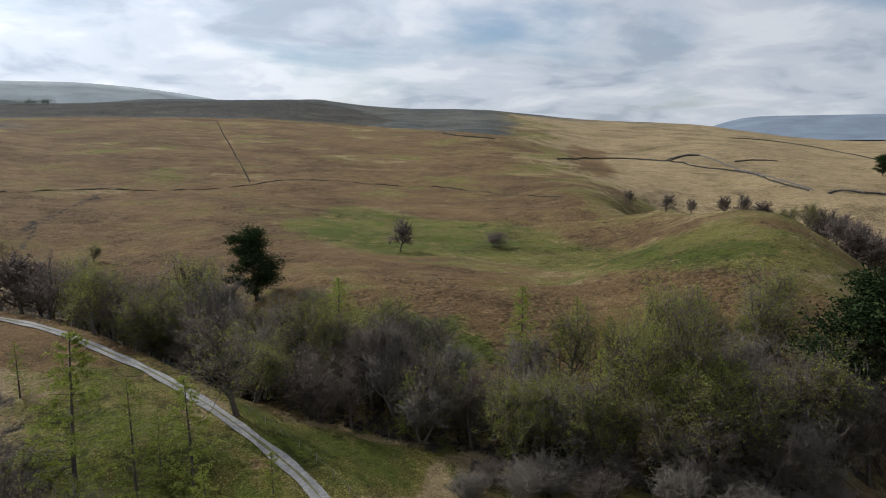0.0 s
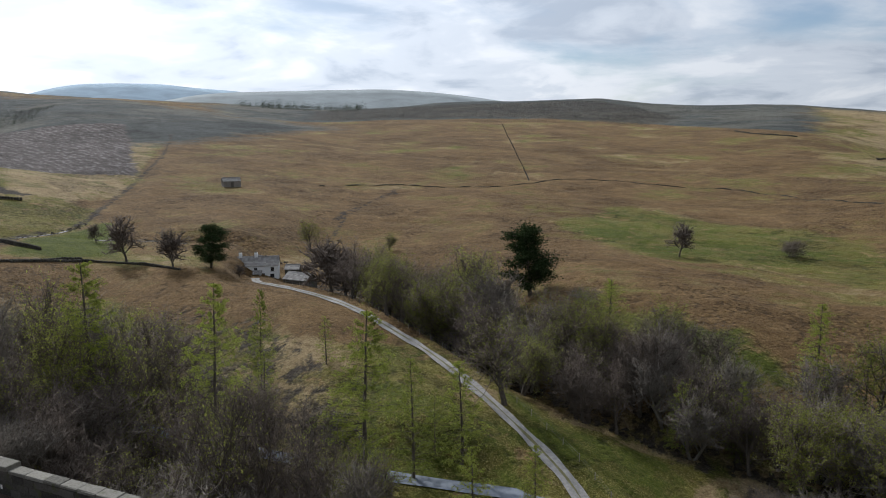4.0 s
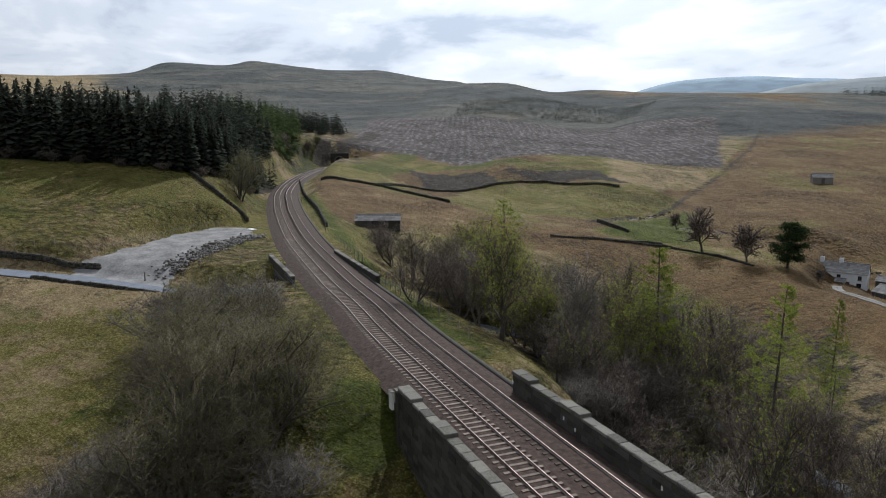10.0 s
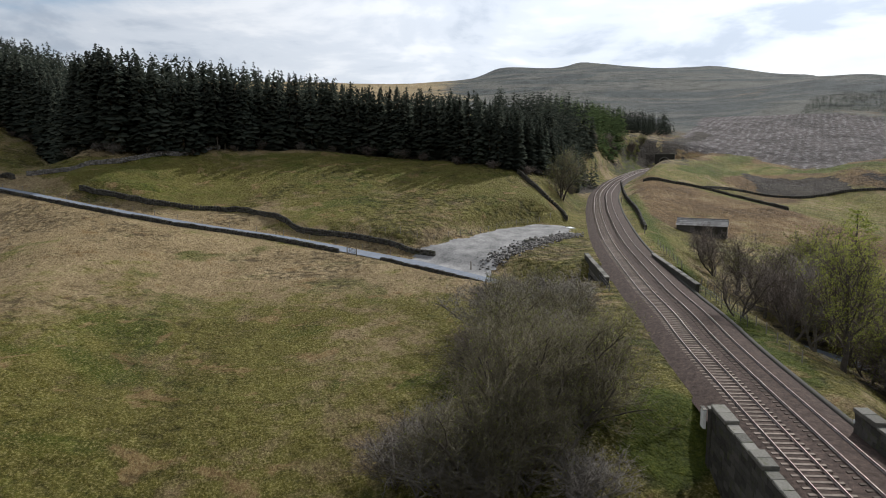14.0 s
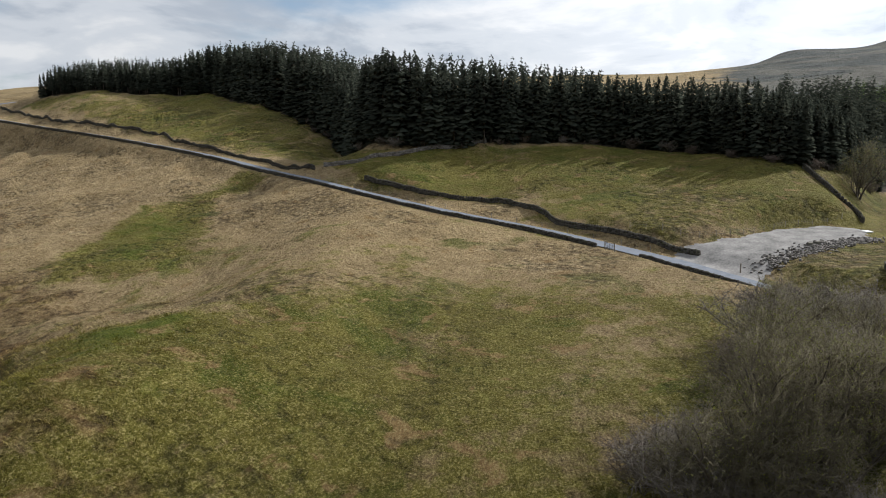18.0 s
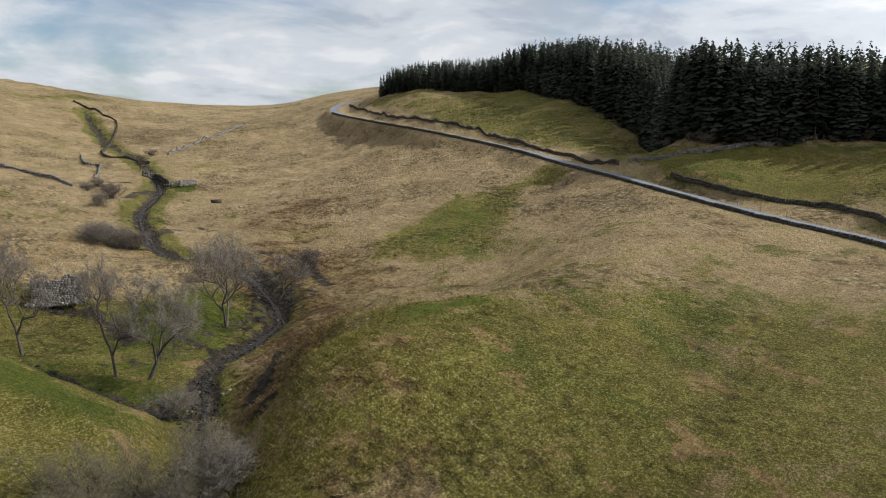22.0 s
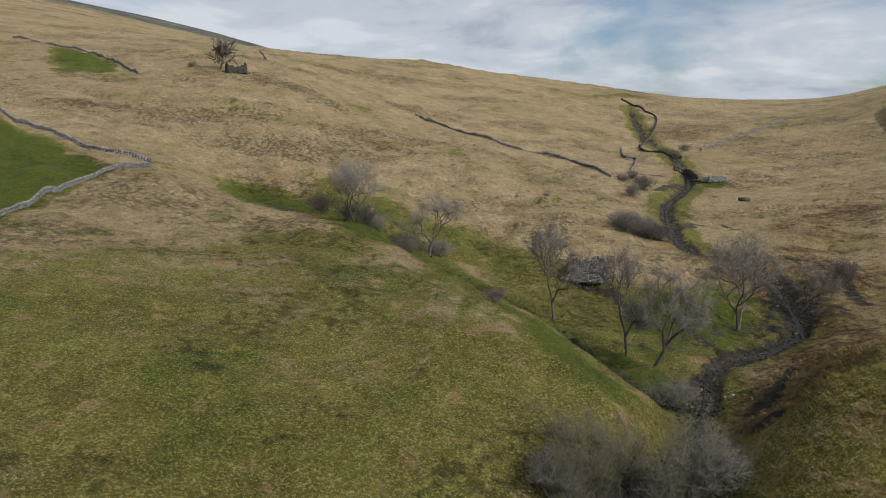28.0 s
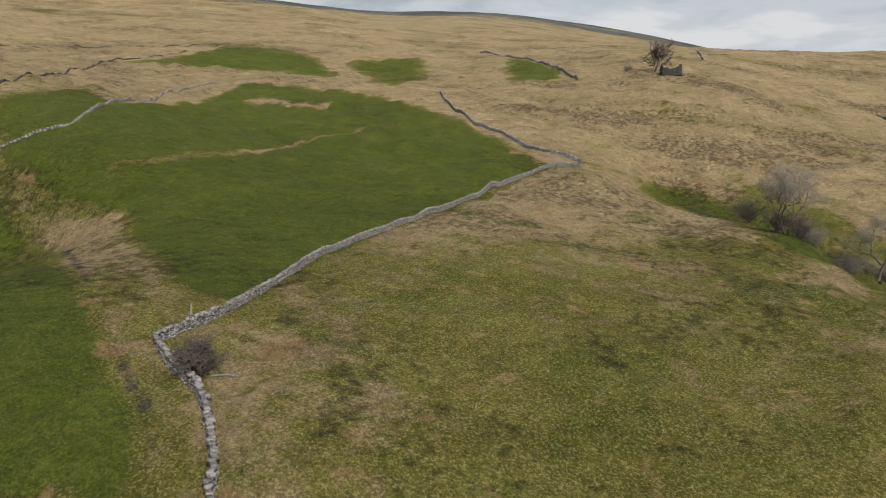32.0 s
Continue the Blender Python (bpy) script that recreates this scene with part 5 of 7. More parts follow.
def crooked_tree(seed, name, label, bark, twig, stems=1, spread=0.75, crown_twigs=12):
    """An old open-grown ash, about ten metres tall: crooked forking limbs under a haze of fine twigs."""
    rng = np.random.default_rng(seed)
    wood, crown = Wood(), Wood()

    def spray(at, way, count):
        for _ in range(count):
            d = way * 0.5 + rng.normal(0, 0.62, 3) + np.array([0, 0, 0.12])
            d /= np.linalg.norm(d)
            tip = at + d * rng.uniform(0.5, 1.0)
            crown.twig(at, tip, 0.014)
            for _ in range(4):
                e = d * 0.7 + rng.normal(0, 0.6, 3) + np.array([0, 0, 0.1])
                e /= np.linalg.norm(e)
                start = at + (tip - at) * rng.uniform(0.25, 0.9)
                crown.twig(start, start + e * rng.uniform(0.3, 0.65), 0.010)

    def grow(at, way, length, r, level):
        pts, d = bent(rng, at, way, length, 4, 0.20 if level else 0.10, 0.03)
        (wood if level < 4 else crown).limb(pts, np.linspace(r, r * 0.62, 5), 6 if level < 2 else 4 if level < 4 else 3)
        if level >= 2:
            for q in pts[1:4]:
                if rng.random() < 0.7:
                    spray(q, d, 3)
        if level == 4:
            spray(pts[-1], d, crown_twigs)
            spray(pts[2], d, crown_twigs // 2)
            return
        turn = rng.uniform(0, 6.28)
        forks = 3 if level < 3 else 2
        for i in range(forks):
            a = turn + i * 6.28 / forks + rng.uniform(-0.5, 0.5)
            side = np.array([math.cos(a), math.sin(a), 0.0]) * spread * rng.uniform(0.7, 1.25)
            w = d * 0.72 + side + np.array([0, 0, 0.16])
            start = pts[-1] if i else pts[3]
            grow(start, w / np.linalg.norm(w), (2.5, 2.1, 1.65, 1.3)[level] * rng.uniform(0.75, 1.2), r * 0.56, level + 1)

    for s in range(stems):
        lean = np.array([rng.normal(0, 0.22), rng.normal(0, 0.22), 1.0])
        grow(np.array([0.35 * s, 0.2 * s, -0.4]), lean / np.linalg.norm(lean), 2.9, 0.25 / math.sqrt(stems), 0)
    return tree_parts(name, label, wood.mesh("trunk", bark), crown.mesh("crown", twig))


def conifer(seed, name, label, bark, needles, H=16.0, whorls=30, per=6, reach=0.30, low=0.10, tufts=150, size=0.07, dense=1.0):
    """Larch: a straight dark stem, level branches that droop and lift again, hanging twigs and needle tufts."""
    rng = np.random.default_rng(seed)
    wood, crown, spots = Wood(), Wood(), []
    pts, _ = bent(rng, (0, 0, -0.4), (0, 0, 1), H + 0.4, 10, 0.012, 0.0)
    wood.limb(pts, np.linspace(H * 0.014, 0.03, 11), 7)
    pts = np.array(pts)
    for w_ in range(whorls):
        f = low + (0.98 - low) * w_ / (whorls - 1)
        at = np.array([np.interp(f * 10, range(11), pts[:, a]) for a in range(3)])
        for i in range(per):
            if rng.random() < 0.15:
                continue
            az = rng.uniform(0, 2 * math.pi)
            way = np.array([math.cos(az), math.sin(az), -0.25 + 0.65 * f])
            way /= np.linalg.norm(way)
            L = H * reach * (1.03 - f) ** 0.62 * rng.uniform(0.45, 1.1) * min(1.0, 0.6 + (f - low) * 2.2)
            bp, d = bent(rng, at, way, L, 4, 0.06, 0.055)
            crown.limb(bp, np.linspace(0.042 * (1.2 - f), 0.014, 5), 3)
            bp = np.array(bp)
            for _ in range(7):
                s = rng.uniform(0.2, 1.0) ** 0.7
                b0 = np.array([np.interp(s * 4, range(5), bp[:, a]) for a in range(3)])
                w2 = d * 0.7 + rng.normal(0, 0.7, 3)
                w2[2] = -abs(w2[2]) * 0.5 - 0.15
                w2 /= np.linalg.norm(w2)
                tip = b0 + w2 * L * rng.uniform(0.16, 0.38)
                crown.twig(b0, tip, 0.014)
                m = int(tufts * dense / 7 * (0.35 + 1.15 * L / (H * reach)))
                s2 = rng.uniform(0, 1, (m, 1))
                spots.append(b0 + (tip - b0) * s2 + rng.normal(0, 0.07, (m, 3)) + np.array([0, 0, -0.05]))
    v, f = leaf_faces(rng, np.vstack(spots), size, 0.3, 0.45)
    return tree_parts(name, label, wood.mesh("trunk", bark), crown.mesh("crown", DARKTWIG), fast_mesh("needles", v, f, needles))


def scots_pine(seed, name, label):
    rng = np.random.default_rng(seed)
    H = 15.0
    wood, crown, spots = Wood(), Wood(), []
    pts, _ = bent(rng, (0, 0, -0.4), (0.03, 0.01, 1), H * 0.9, 8, 0.02, 0.05)
    wood.limb(pts, np.linspace(0.34, 0.08, 9), 8)
    pts = np.array(pts)
    for i in range(26):
        f = 0.16 + 0.84 * i / 25
        at = np.array([np.interp(f * 8, range(9), pts[:, a]) for a in range(3)])
        az = i * 2.4 + rng.uniform(-0.6, 0.6)
        way = np.array([math.cos(az), math.sin(az), rng.uniform(0.0, 0.5)])
        way /= np.linalg.norm(way)
        L = H * 0.30 * (1.0 - 0.6 * max(0.0, f - 0.62) / 0.38) * (0.55 + 0.45 * min(1.0, f / 0.4)) * rng.uniform(0.6, 1.15)
        bp, d = bent(rng, at, way, L, 4, 0.14, 0.08)
        wood.limb(bp, np.linspace(0.09, 0.03, 5), 5)
        for k in range(6):
            c0 = np.array(bp[rng.integers(2, 5)]) + rng.normal(0, 0.55, 3) * np.array([1, 1, 0.5])
            crown.limb([bp[2], c0], (0.02, 0.012), 3)
            n = 110
            spots.append(c0 + rng.normal(0, 1, (n, 3)) * np.array([0.62, 0.62, 0.45]))
    v, f = leaf_faces(rng, np.vstack(spots), 0.15, 0.2)
    return tree_parts(name, label, wood.mesh("trunk", BARK), crown.mesh("crown", TWIGS), fast_mesh("needles", v, f, PINE))


def spruce_mesh(seed, H=20.0, whorls=27, per=9, bare=0.16, reach=0.165):
    """The fronds of a plantation spruce: drooping, jagged sprays in uneven whorls."""
    rng = np.random.default_rng(seed)
    v, f, n = [], [], 0
    for w_ in range(whorls):
        for i in range(per):
            s = min(1.0, max(0.0, (w_ + rng.uniform(-0.9, 0.9)) / (whorls - 1)))
            z = H * (bare + (0.985 - bare) * s)
            az = rng.uniform(0, 2 * math.pi)
            L = H * reach * (1.03 - s) ** 0.65 * rng.uniform(0.6, 1.15) * min(1.0, 0.6 + 2.5 * s)
            c, t = np.array([math.cos(az), math.sin(az), 0]), np.array([-math.sin(az), math.cos(az), 0])
            wide = L * rng.uniform(0.20, 0.34) + 0.06
            dip = -L * rng.uniform(0.2, 0.7)
            p0 = np.array([0, 0, z])
            p1 = p0 + c * L * 0.55 + np.array([0, 0, dip * 0.35])
            p2 = p0 + c * L + np.array([0, 0, dip * 0.75])
            hang = np.array([0, 0, -wide * 0.7])
            v += [p0 + [0, 0, 0.15], p1 + t * wide + hang, p1 + [0, 0, 0.1], p1 - t * wide + hang, p2, p1 + c * L * 0.2 + t * wide * 0.9 + hang * 1.2, p1 + c * L * 0.2 - t * wide * 0.9 + hang * 1.2]
            f += [(n, n + 1, n + 2), (n, n + 2, n + 3), (n + 2, n + 5, n + 4), (n + 2, n + 4, n + 6), (n + 1, n + 5, n + 2), (n + 2, n + 6, n + 3)]
            n += 7
    return np.array(v), np.array(f)


def spruce(seed, label, **kw):
    v, f = spruce_mesh(seed, **kw)
    wood = Wood()
    H = kw.get("H", 20.0)
    wood.limb([(0, 0, -0.5), (0, 0, H * 0.5), (0, 0, H)], (0.2, 0.12, 0.02), 6)
    rng = np.random.default_rng(seed)
    for _ in range(14):
        az, z = rng.uniform(0, 6.28), H * rng.uniform(0.05, 0.3)
        e = np.array([math.cos(az), math.sin(az), -0.2]) * rng.uniform(0.8, 1.8)
        wood.limb([(0, 0, z), e + [0, 0, z]], (0.03, 0.01), 3)
    return tree_parts("spruce", label, wood.mesh("trunk", BARK), fast_mesh("crown", v, f, SPRUCE))


STOCK = {
    "bare": [broadleaf(11, "broadleaf_tree", "leafless broadleaf tree with grey-brown twigs", BARK, TWIGS, fine=5, thick=1.2),
             broadleaf(12, "broadleaf_tree", "leafless broadleaf tree with grey-brown twigs", BARK, TWIGS, wide=0.42, fine=5, thick=1.2),
             broadleaf(13, "broadleaf_tree", "leafless many-stemmed tree with brown twigs", BARK, TWIGS, stems=3, wide=0.32, fine=5, thick=1.2),
             broadleaf(15, "broadleaf_tree", "leafless birch-like tree with pale twigs", BARK_PALE, TWIGS_PALE, stems=2, wide=0.32),
             broadleaf(14, "broadleaf_tree", "leafless tree tinged green with opening buds", BARK, TWIGS, BUDS, 1200, 0.07)],
    "distant": [broadleaf(16, "broadleaf_tree", "leafless round-crowned tree standing alone", BARK, TWIGS, thick=6.5, fine=4, wide=0.44, low=0.3),
                broadleaf(17, "broadleaf_tree", "leafless round-crowned tree standing alone", BARK, TWIGS, thick=6.5, fine=4, wide=0.48, low=0.3)],
    "ash": [crooked_tree(21, "ash_tree", "leafless ash tree with a crooked grey trunk", BARK, TWIGS_ASH),
            crooked_tree(22, "ash_tree", "leafless forked ash tree with grey bark", BARK, TWIGS_ASH, stems=2, crown_twigs=7),
            crooked_tree(24, "ash_tree", "leafless wide-crowned ash tree with grey bark", BARK, TWIGS_ASH, spread=0.9)],
    "bank": [broadleaf(31, "bank_tree", "dense twiggy bank tree greened with buds", BARK, TWIGS_GREEN, BUDS, 3000, 0.042, stems=3, wide=0.36, fine=6, low=0.12, thick=1.0),
             broadleaf(32, "bank_tree", "dense twiggy bank tree with small buds", BARK, TWIGS_GREEN, BUDS, 1800, 0.04, stems=4, wide=0.34, fine=6, low=0.1, thick=1.0)],
    "bud": [broadleaf(41, "budding_tree", "broadleaf tree in fresh yellow-green spring leaf", BARK, TWIGS, BUDS, 6500, 0.062, wide=0.42),
            broadleaf(42, "budding_tree", "broadleaf tree in fresh yellow-green spring leaf", BARK, TWIGS, BUDS, 6000, 0.062, stems=2, wide=0.38)],
    "larch": [conifer(51, "larch", "tall slender larch in fresh green needle", BARK, LARCH),
              conifer(52, "larch", "tall slender larch in fresh green needle", BARK, LARCH, reach=0.33, whorls=27),
              conifer(53, "larch", "thin larch with sparse green needles", BARK, LARCH, reach=0.26, whorls=26, per=5, dense=0.7)],
    "pine": [scots_pine(62, "scots_pine", "dark green Scots pine with a broad crown")],
    "thorn": [broadleaf(75, "thorn_bush", "dense round leafless thorn bush by the wall", BARK, TWIGS, stems=6, wide=0.40, fine=6, low=0.05, thick=4.5)],
    "shrub": [broadleaf(71, "shrub", "low twiggy leafless grey-brown shrub", BARK, TWIGS, stems=6, wide=0.42, fine=4, low=0.05, thick=1.7, stem=0.2),
              broadleaf(72, "shrub", "low twiggy leafless pale shrub", BARK_PALE, TWIGS_PALE, stems=6, wide=0.46, fine=4, low=0.05, thick=1.7, stem=0.2)],
}
USED, SPANS = set(), {}


def crown_size(ob):
    """How wide and how high a stock tree's crown is."""
    if ob.name not in SPANS:
        me = next(c for c in ob.children if c.name.startswith("crown")).data
        co = np.empty(len(me.vertices) * 3, np.float32)
        me.vertices.foreach_get("co", co)
        x, y, z = co[0::3], co[1::3], co[2::3]
        SPANS[ob.name] = float(np.ptp(x) + np.ptp(y)) / 2 * 0.80, float(np.percentile(z, 99.5))
    return SPANS[ob.name]


dice = random.Random(77)


def grove(kind, *places):
    """Plants trees of a kind: x, y, height and, where known, the crown's width of each."""
    for x, y, h, *span in places:
        stand = "distant" if kind in ("bare", "ash") and math.hypot(x, y) > 165 else kind
        pick = dice.choice(STOCK[stand])
        s = h / crown_size(pick)[1]
        wide = s * dice.uniform(0.92, 1.12)
        if kind in ("shrub", "thorn"):
            wide = s * dice.uniform(1.2, 1.6)
        if kind == "bank":
            wide = s * dice.uniform(0.95, 1.15)
        if stand == "distant":
            wide = s * dice.uniform(0.95, 1.1)
        if stand == "ash":
            wide = s * dice.uniform(1.0, 1.12)
        if kind == "pine":
            wide = s * 1.3
        if span:
            wide = span[0] / crown_size(pick)[0]
        m = pose(x, y, floor_at(x, y) - 0.05, 0, 0, dice.uniform(0, 360)) @ Matrix.Diagonal((wide, wide, s, 1))
        if pick.name in USED:
            stand_copy(pick, m)
        else:
            USED.add(pick.name)
            pick.matrix_basis = m
            pick["group"] = {"bare": "leafless valley trees", "distant": "lone trees on the fells", "ash": "ash trees by the gill", "bank": "bank trees by the railway", "bud": "budding trees", "larch": "larches on the spur", "pine": "Scots pines", "shrub": "shrubs", "thorn": "thorn bushes"}[stand]


grove("bare", (-76.5, 27.7, 6.9), (-102.6, 40.8, 9.5), (-100.4, 43.6, 11.7), (-88.5, 50.2, 11.2), (-86.7, 53.5, 12.6), (-81.7, 55.4, 9.0), (-91.0, 64.5, 14.5), (-78.2, 59.4, 14.0), (-66.3, 62.2, 14.5), (-61.5, 63.8, 12.7), (-73.5, 73.8, 16.0), (-52.6, 63.5, 13.2), (-45.8, 66.1, 12.2), (-54.2, 60.0, 9.4), (-56.0, 52.3, 10.8), (-56.8, 48.9, 7.9), (-42.0, 66.5, 10.6), (-111.4, 39.9, 7.5), (-101.1, 49.6, 8.5), (-105.8, 66.6, 11.9), (-89.9, 74.4, 9.8), (-81.6, 82.1, 11.8), (-53.5, 70.6, 9.4), (-144.3, 134.0, 12.4))
grove("bare", (-128.1, 133.1, 9.7), (-175.5, 152.0, 5.6), (-124.3, 153.5, 3.5), (-113.7, 169.8, 6.2), (-88.9, 150.8, 12.6), (-105.6, 167.9, 12.3), (-58.6, 140.3, 15.7), (-51.7, 138.8, 19.0), (-29.3, 95.0, 14.7), (-45.2, 127.7, 18.1), (-28.8, 119.9, 13.5), (-22.8, 116.6, 15.3), (-31.0, 121.4, 12.4), (-12.8, 112.3, 12.7), (-8.8, 111.2, 14.7), (-19.1, 114.5, 12.4), (-37.3, 127.8, 9.5))
grove("bud", (-94.2, 48.0, 10.7), (-75.7, 65.0, 16.0), (-97.3, 46.0, 11.5), (-132.8, 201.8, 10.6), (-63.7, 123.8, 12.7), (-66.4, 140.0, 17.2), (-110.4, 216.8, 5.7), (-45.2, 136.8, 17.8))
grove("larch", (-101.9, 52.8, 19.5, 9.5), (-64.2, 53.6, 22.4, 10.5), (-57.0, 64.8, 22.2, 8.8), (-63.2, 82.0, 18.0, 5.0), (-60.3, 95.3, 8.2, 3.4), (-38.4, 68.6, 22.0, 11.0), (-34.7, 74.2, 15.7, 5.5), (-30.1, 79.0, 14.1, 7.0), (-33.8, 78.8, 9.5, 3.5), (-19.9, 130.3, 11.0, 9.0))
grove("pine", (-123.1, 141.1, 10.9), (-42.0, 154.5, 16.0))
grove("bare", (-27.6, 117.6, 13.4), (-21.1, 114.4, 14.1), (-11.5, 110.2, 13.6), (-4.0, 108.0, 11.6), (3.4, 107.0, 11.5), (7.8, 105.3, 12.5), (-0.3, 108.8, 8.6), (-7.7, 108.5, 11.9), (57.5, 96.1, 14.3), (44.1, 90.0, 11.2), (51.1, 88.6, 10.4), (34.8, 90.0, 9.3), (61.0, 93.4, 14.2), (32.1, 93.7, 12.5), (52.7, 96.6, 11.9), (67.8, 101.9, 17.7), (41.3, 93.0, 10.6), (25.5, 96.6, 9.5), (65.5, 107.8, 11.1), (-13.6, 220.0, 10.5))
grove("larch", (-19.4, 126.3, 12.6), (14.4, 122.8, 14.4), (24.0, 120.4, 13.1), (13.8, 111.1, 12.7), (29.1, 118.4, 9.6), (43.8, 116.7, 13.4), (48.5, 109.1, 11.7), (19.8, 113.2, 13.7))
grove("bud", (15.6, 103.1, 11.8), (23.0, 100.7, 14.4), (28.7, 99.2, 21.0, 12.0), (38.3, 95.8, 23.0, 13.0), (33.5, 104.0, 22.0, 9.0), (51.7, 98.0, 15.7), (33.3, 97.8, 12.9), (43.8, 95.3, 13.4), (60.0, 106.1, 12.8))
grove("pine", (65.2, 103.8, 24.5), (75.0, 114.0, 17.5))
grove("shrub", (17.5, 233.5, 5.7), (-26.8, 144.5, 4.2), (21.0, 87.5, 3.7), (10.5, 88.7, 5.6), (15.3, 90.0, 5.7), (6.1, 92.1, 3.7))
grove("bank", (-51.0, 7.6, 9.0), (-48.6, 3.0, 11.0), (-54.0, 8.8, 7.6), (-46.8, 4.4, 9.4), (-46.5, -0.6, 9.0), (-66.3, 2.8, 8.6), (-44.2, 2.0, 7.0), (-45.9, -2.2, 6.2), (-58.0, 5.0, 8.0))
grove("shrub", (-76.6, 8.1, 5.6), (-79.8, 4.2, 5.4), (-73.1, 1.4, 6.4), (-78.3, 9.5, 4.2), (-46.3, -3.3, 5.9), (-47.3, -6.6, 4.3), (-45.2, -0.2, 5.0), (-43.1, 6.0, 4.0), (-63.6, 6.5, 5.5))
grove("bank", (-181.0, 19.2, 12.6, 13.5))
grove("bare", (-122.6, 39.9, 8.9), (-114.5, 41.4, 9.9), (-109.0, 43.4, 9.7), (-107.6, 47.7, 9.4), (-132.9, 40.9, 7.3), (-102.8, 48.5, 10.0))
grove("ash", (-16.3, -106.0, 15.6, 9.0), (-24.3, -92.1, 15.6, 8.4), (-26.9, -88.6, 13.4, 10.5), (-44.4, -104.6, 14.8, 14.0), (-58.0, -113.0, 8.5, 8.5), (-87.7, -277.6, 6.0))
grove("ash", (17.9, -132.0, 12.4, 11.5), (4.0, -133.5, 11.8, 10.0))
grove("shrub", (-66.5, -116.5, 5.6, 6.0), (-41.1, -159.6, 4.1), (-46.8, -157.6, 4.0), (-25.8, -185.2, 1.7), (-57.1, -231.7, 3.2), (-60.2, -214.9, 4.4), (-52.7, -203.7, 4.2), (-8.3, -50.4, 3.8), (-18.0, -49.1, 4.7), (-25.3, -76.6, 3.6), (-5.2, -83.6, 2.0))
grove("ash", (85.6, -267.2, 11.8, 11.0))
grove("shrub", (100.3, -278.8, 2.7), (25.1, -136.0, 4.1), (1.8, -137.0, 4.0))
grove("thorn", (45.6, -32.8, 3.1, 4.0))

# thicker growth along the lane, the beck and the foot of the fell
def thicket(kinds, count, low, high, clear, *outline):
    ox, oy = [p[0] for p in outline], [p[1] for p in outline]
    done = 0
    while done < count:
        x, y = dice.uniform(min(ox), max(ox)), dice.uniform(min(oy), max(oy))
        here = np.array([x]), np.array([y])
        if inside(*here, list(outline))[0] and min(near_line(*here, road_line)[0][0], near_line(*here, track_line)[0][0]) > clear:
            grove(dice.choice(kinds), (x, y, dice.uniform(low, high)))
            done += 1


thicket(["bare", "bare", "bare", "bare", "bud"], 36, 8, 11.5, 3.0, (-118, 43), (-70, 41), (-48, 48), (-30, 62), (-40, 74), (-78, 68), (-100, 60))
thicket(["bare", "bare", "bare", "bud"], 44, 10, 15, 4.5, (-92, 146), (-77, 136), (-62, 127), (-48, 119), (-34, 111), (-20, 104), (-14, 116), (-36, 130), (-66, 148), (-88, 162))
thicket(["bare", "bare", "bare", "bud", "larch"], 26, 10, 14, 4.5, (-18, 104), (0, 98), (20, 90), (45, 84), (70, 92), (84, 112), (30, 110), (-14, 114))
thicket(["bare", "bare", "shrub"], 22, 6, 9.5, 2.6, (-66, 41), (-46, 38), (-32, 46), (-30, 58), (-40, 60), (-62, 46))
thicket(["bare", "bare", "bare", "bud"], 28, 9, 13, 3.5, (-52, 122), (-28, 102), (0, 98), (18, 100), (10, 116), (-18, 124), (-40, 134))
thicket(["bud", "bud", "bare", "larch"], 24, 11, 17, 3.5, (12, 98), (48, 86), (74, 94), (84, 116), (56, 118), (20, 112))
thicket(["shrub", "shrub", "bare"], 24, 3, 5.5, 2.2, (-70, 38), (-46, 35), (-32, 48), (-34, 62), (-46, 66), (-62, 58), (-84, 46))
thicket(["bare", "bare", "bare", "larch"], 16, 7, 12, 3.0, (-98, 70), (-66, 64), (-54, 70), (-62, 84), (-92, 86))
thicket(["bare", "bare", "bud"], 20, 8, 11.5, 3.0, (-125, 48), (-98, 44), (-76, 44), (-70, 50), (-95, 60), (-120, 56))
thicket(["bare"], 10, 7, 9, 2.4, (-62, 52), (-44, 56), (-34, 58), (-38, 46), (-60, 42))
grove("bud", (-71, 36.5, 15.0, 9.0), (-64, 50, 16.0, 9.0))
grove("bare", (-67, 43, 14.0, 8.0), (-73, 54, 18.0, 9.0), (-69, 58.5, 18.5, 9.0), (-75, 33, 9.5, 7.0), (-82, 43, 14.5, 9.0), (-79, 37.5, 12.0, 7.0), (-62, 57, 17.0, 8.0), (-44.5, 49, 18.0, 9.0), (-41, 52.5, 17.0, 8.0), (-47, 58, 14.5, 8.0), (-36.5, 53.5, 15.5, 8.0), (-42, 60.5, 12.5, 7.5), (-33.5, 56, 13.0, 7.0), (-51, 54.5, 15.5, 8.0), (-37.5, 62.5, 9.5, 6.0))
thicket(["larch"], 3, 8, 12, 3.0, (-48, 66), (-22, 64), (-16, 72), (-28, 78), (-46, 76))
thicket(["shrub"], 14, 3, 6, 2.5, (-2, 88), (44, 80), (62, 88), (30, 96))
thicket(["bank", "shrub"], 10, 3.5, 6.5, 3.0, (-92, 10), (-66, 8), (-46, 4), (-44, -4), (-62, -4), (-84, 4))
grove("bank", (-11, -53, 6.5), (-15, -56, 6.0), (-19, -53, 6.5), (-9, -49, 5.5), (-17, -49, 6.0))
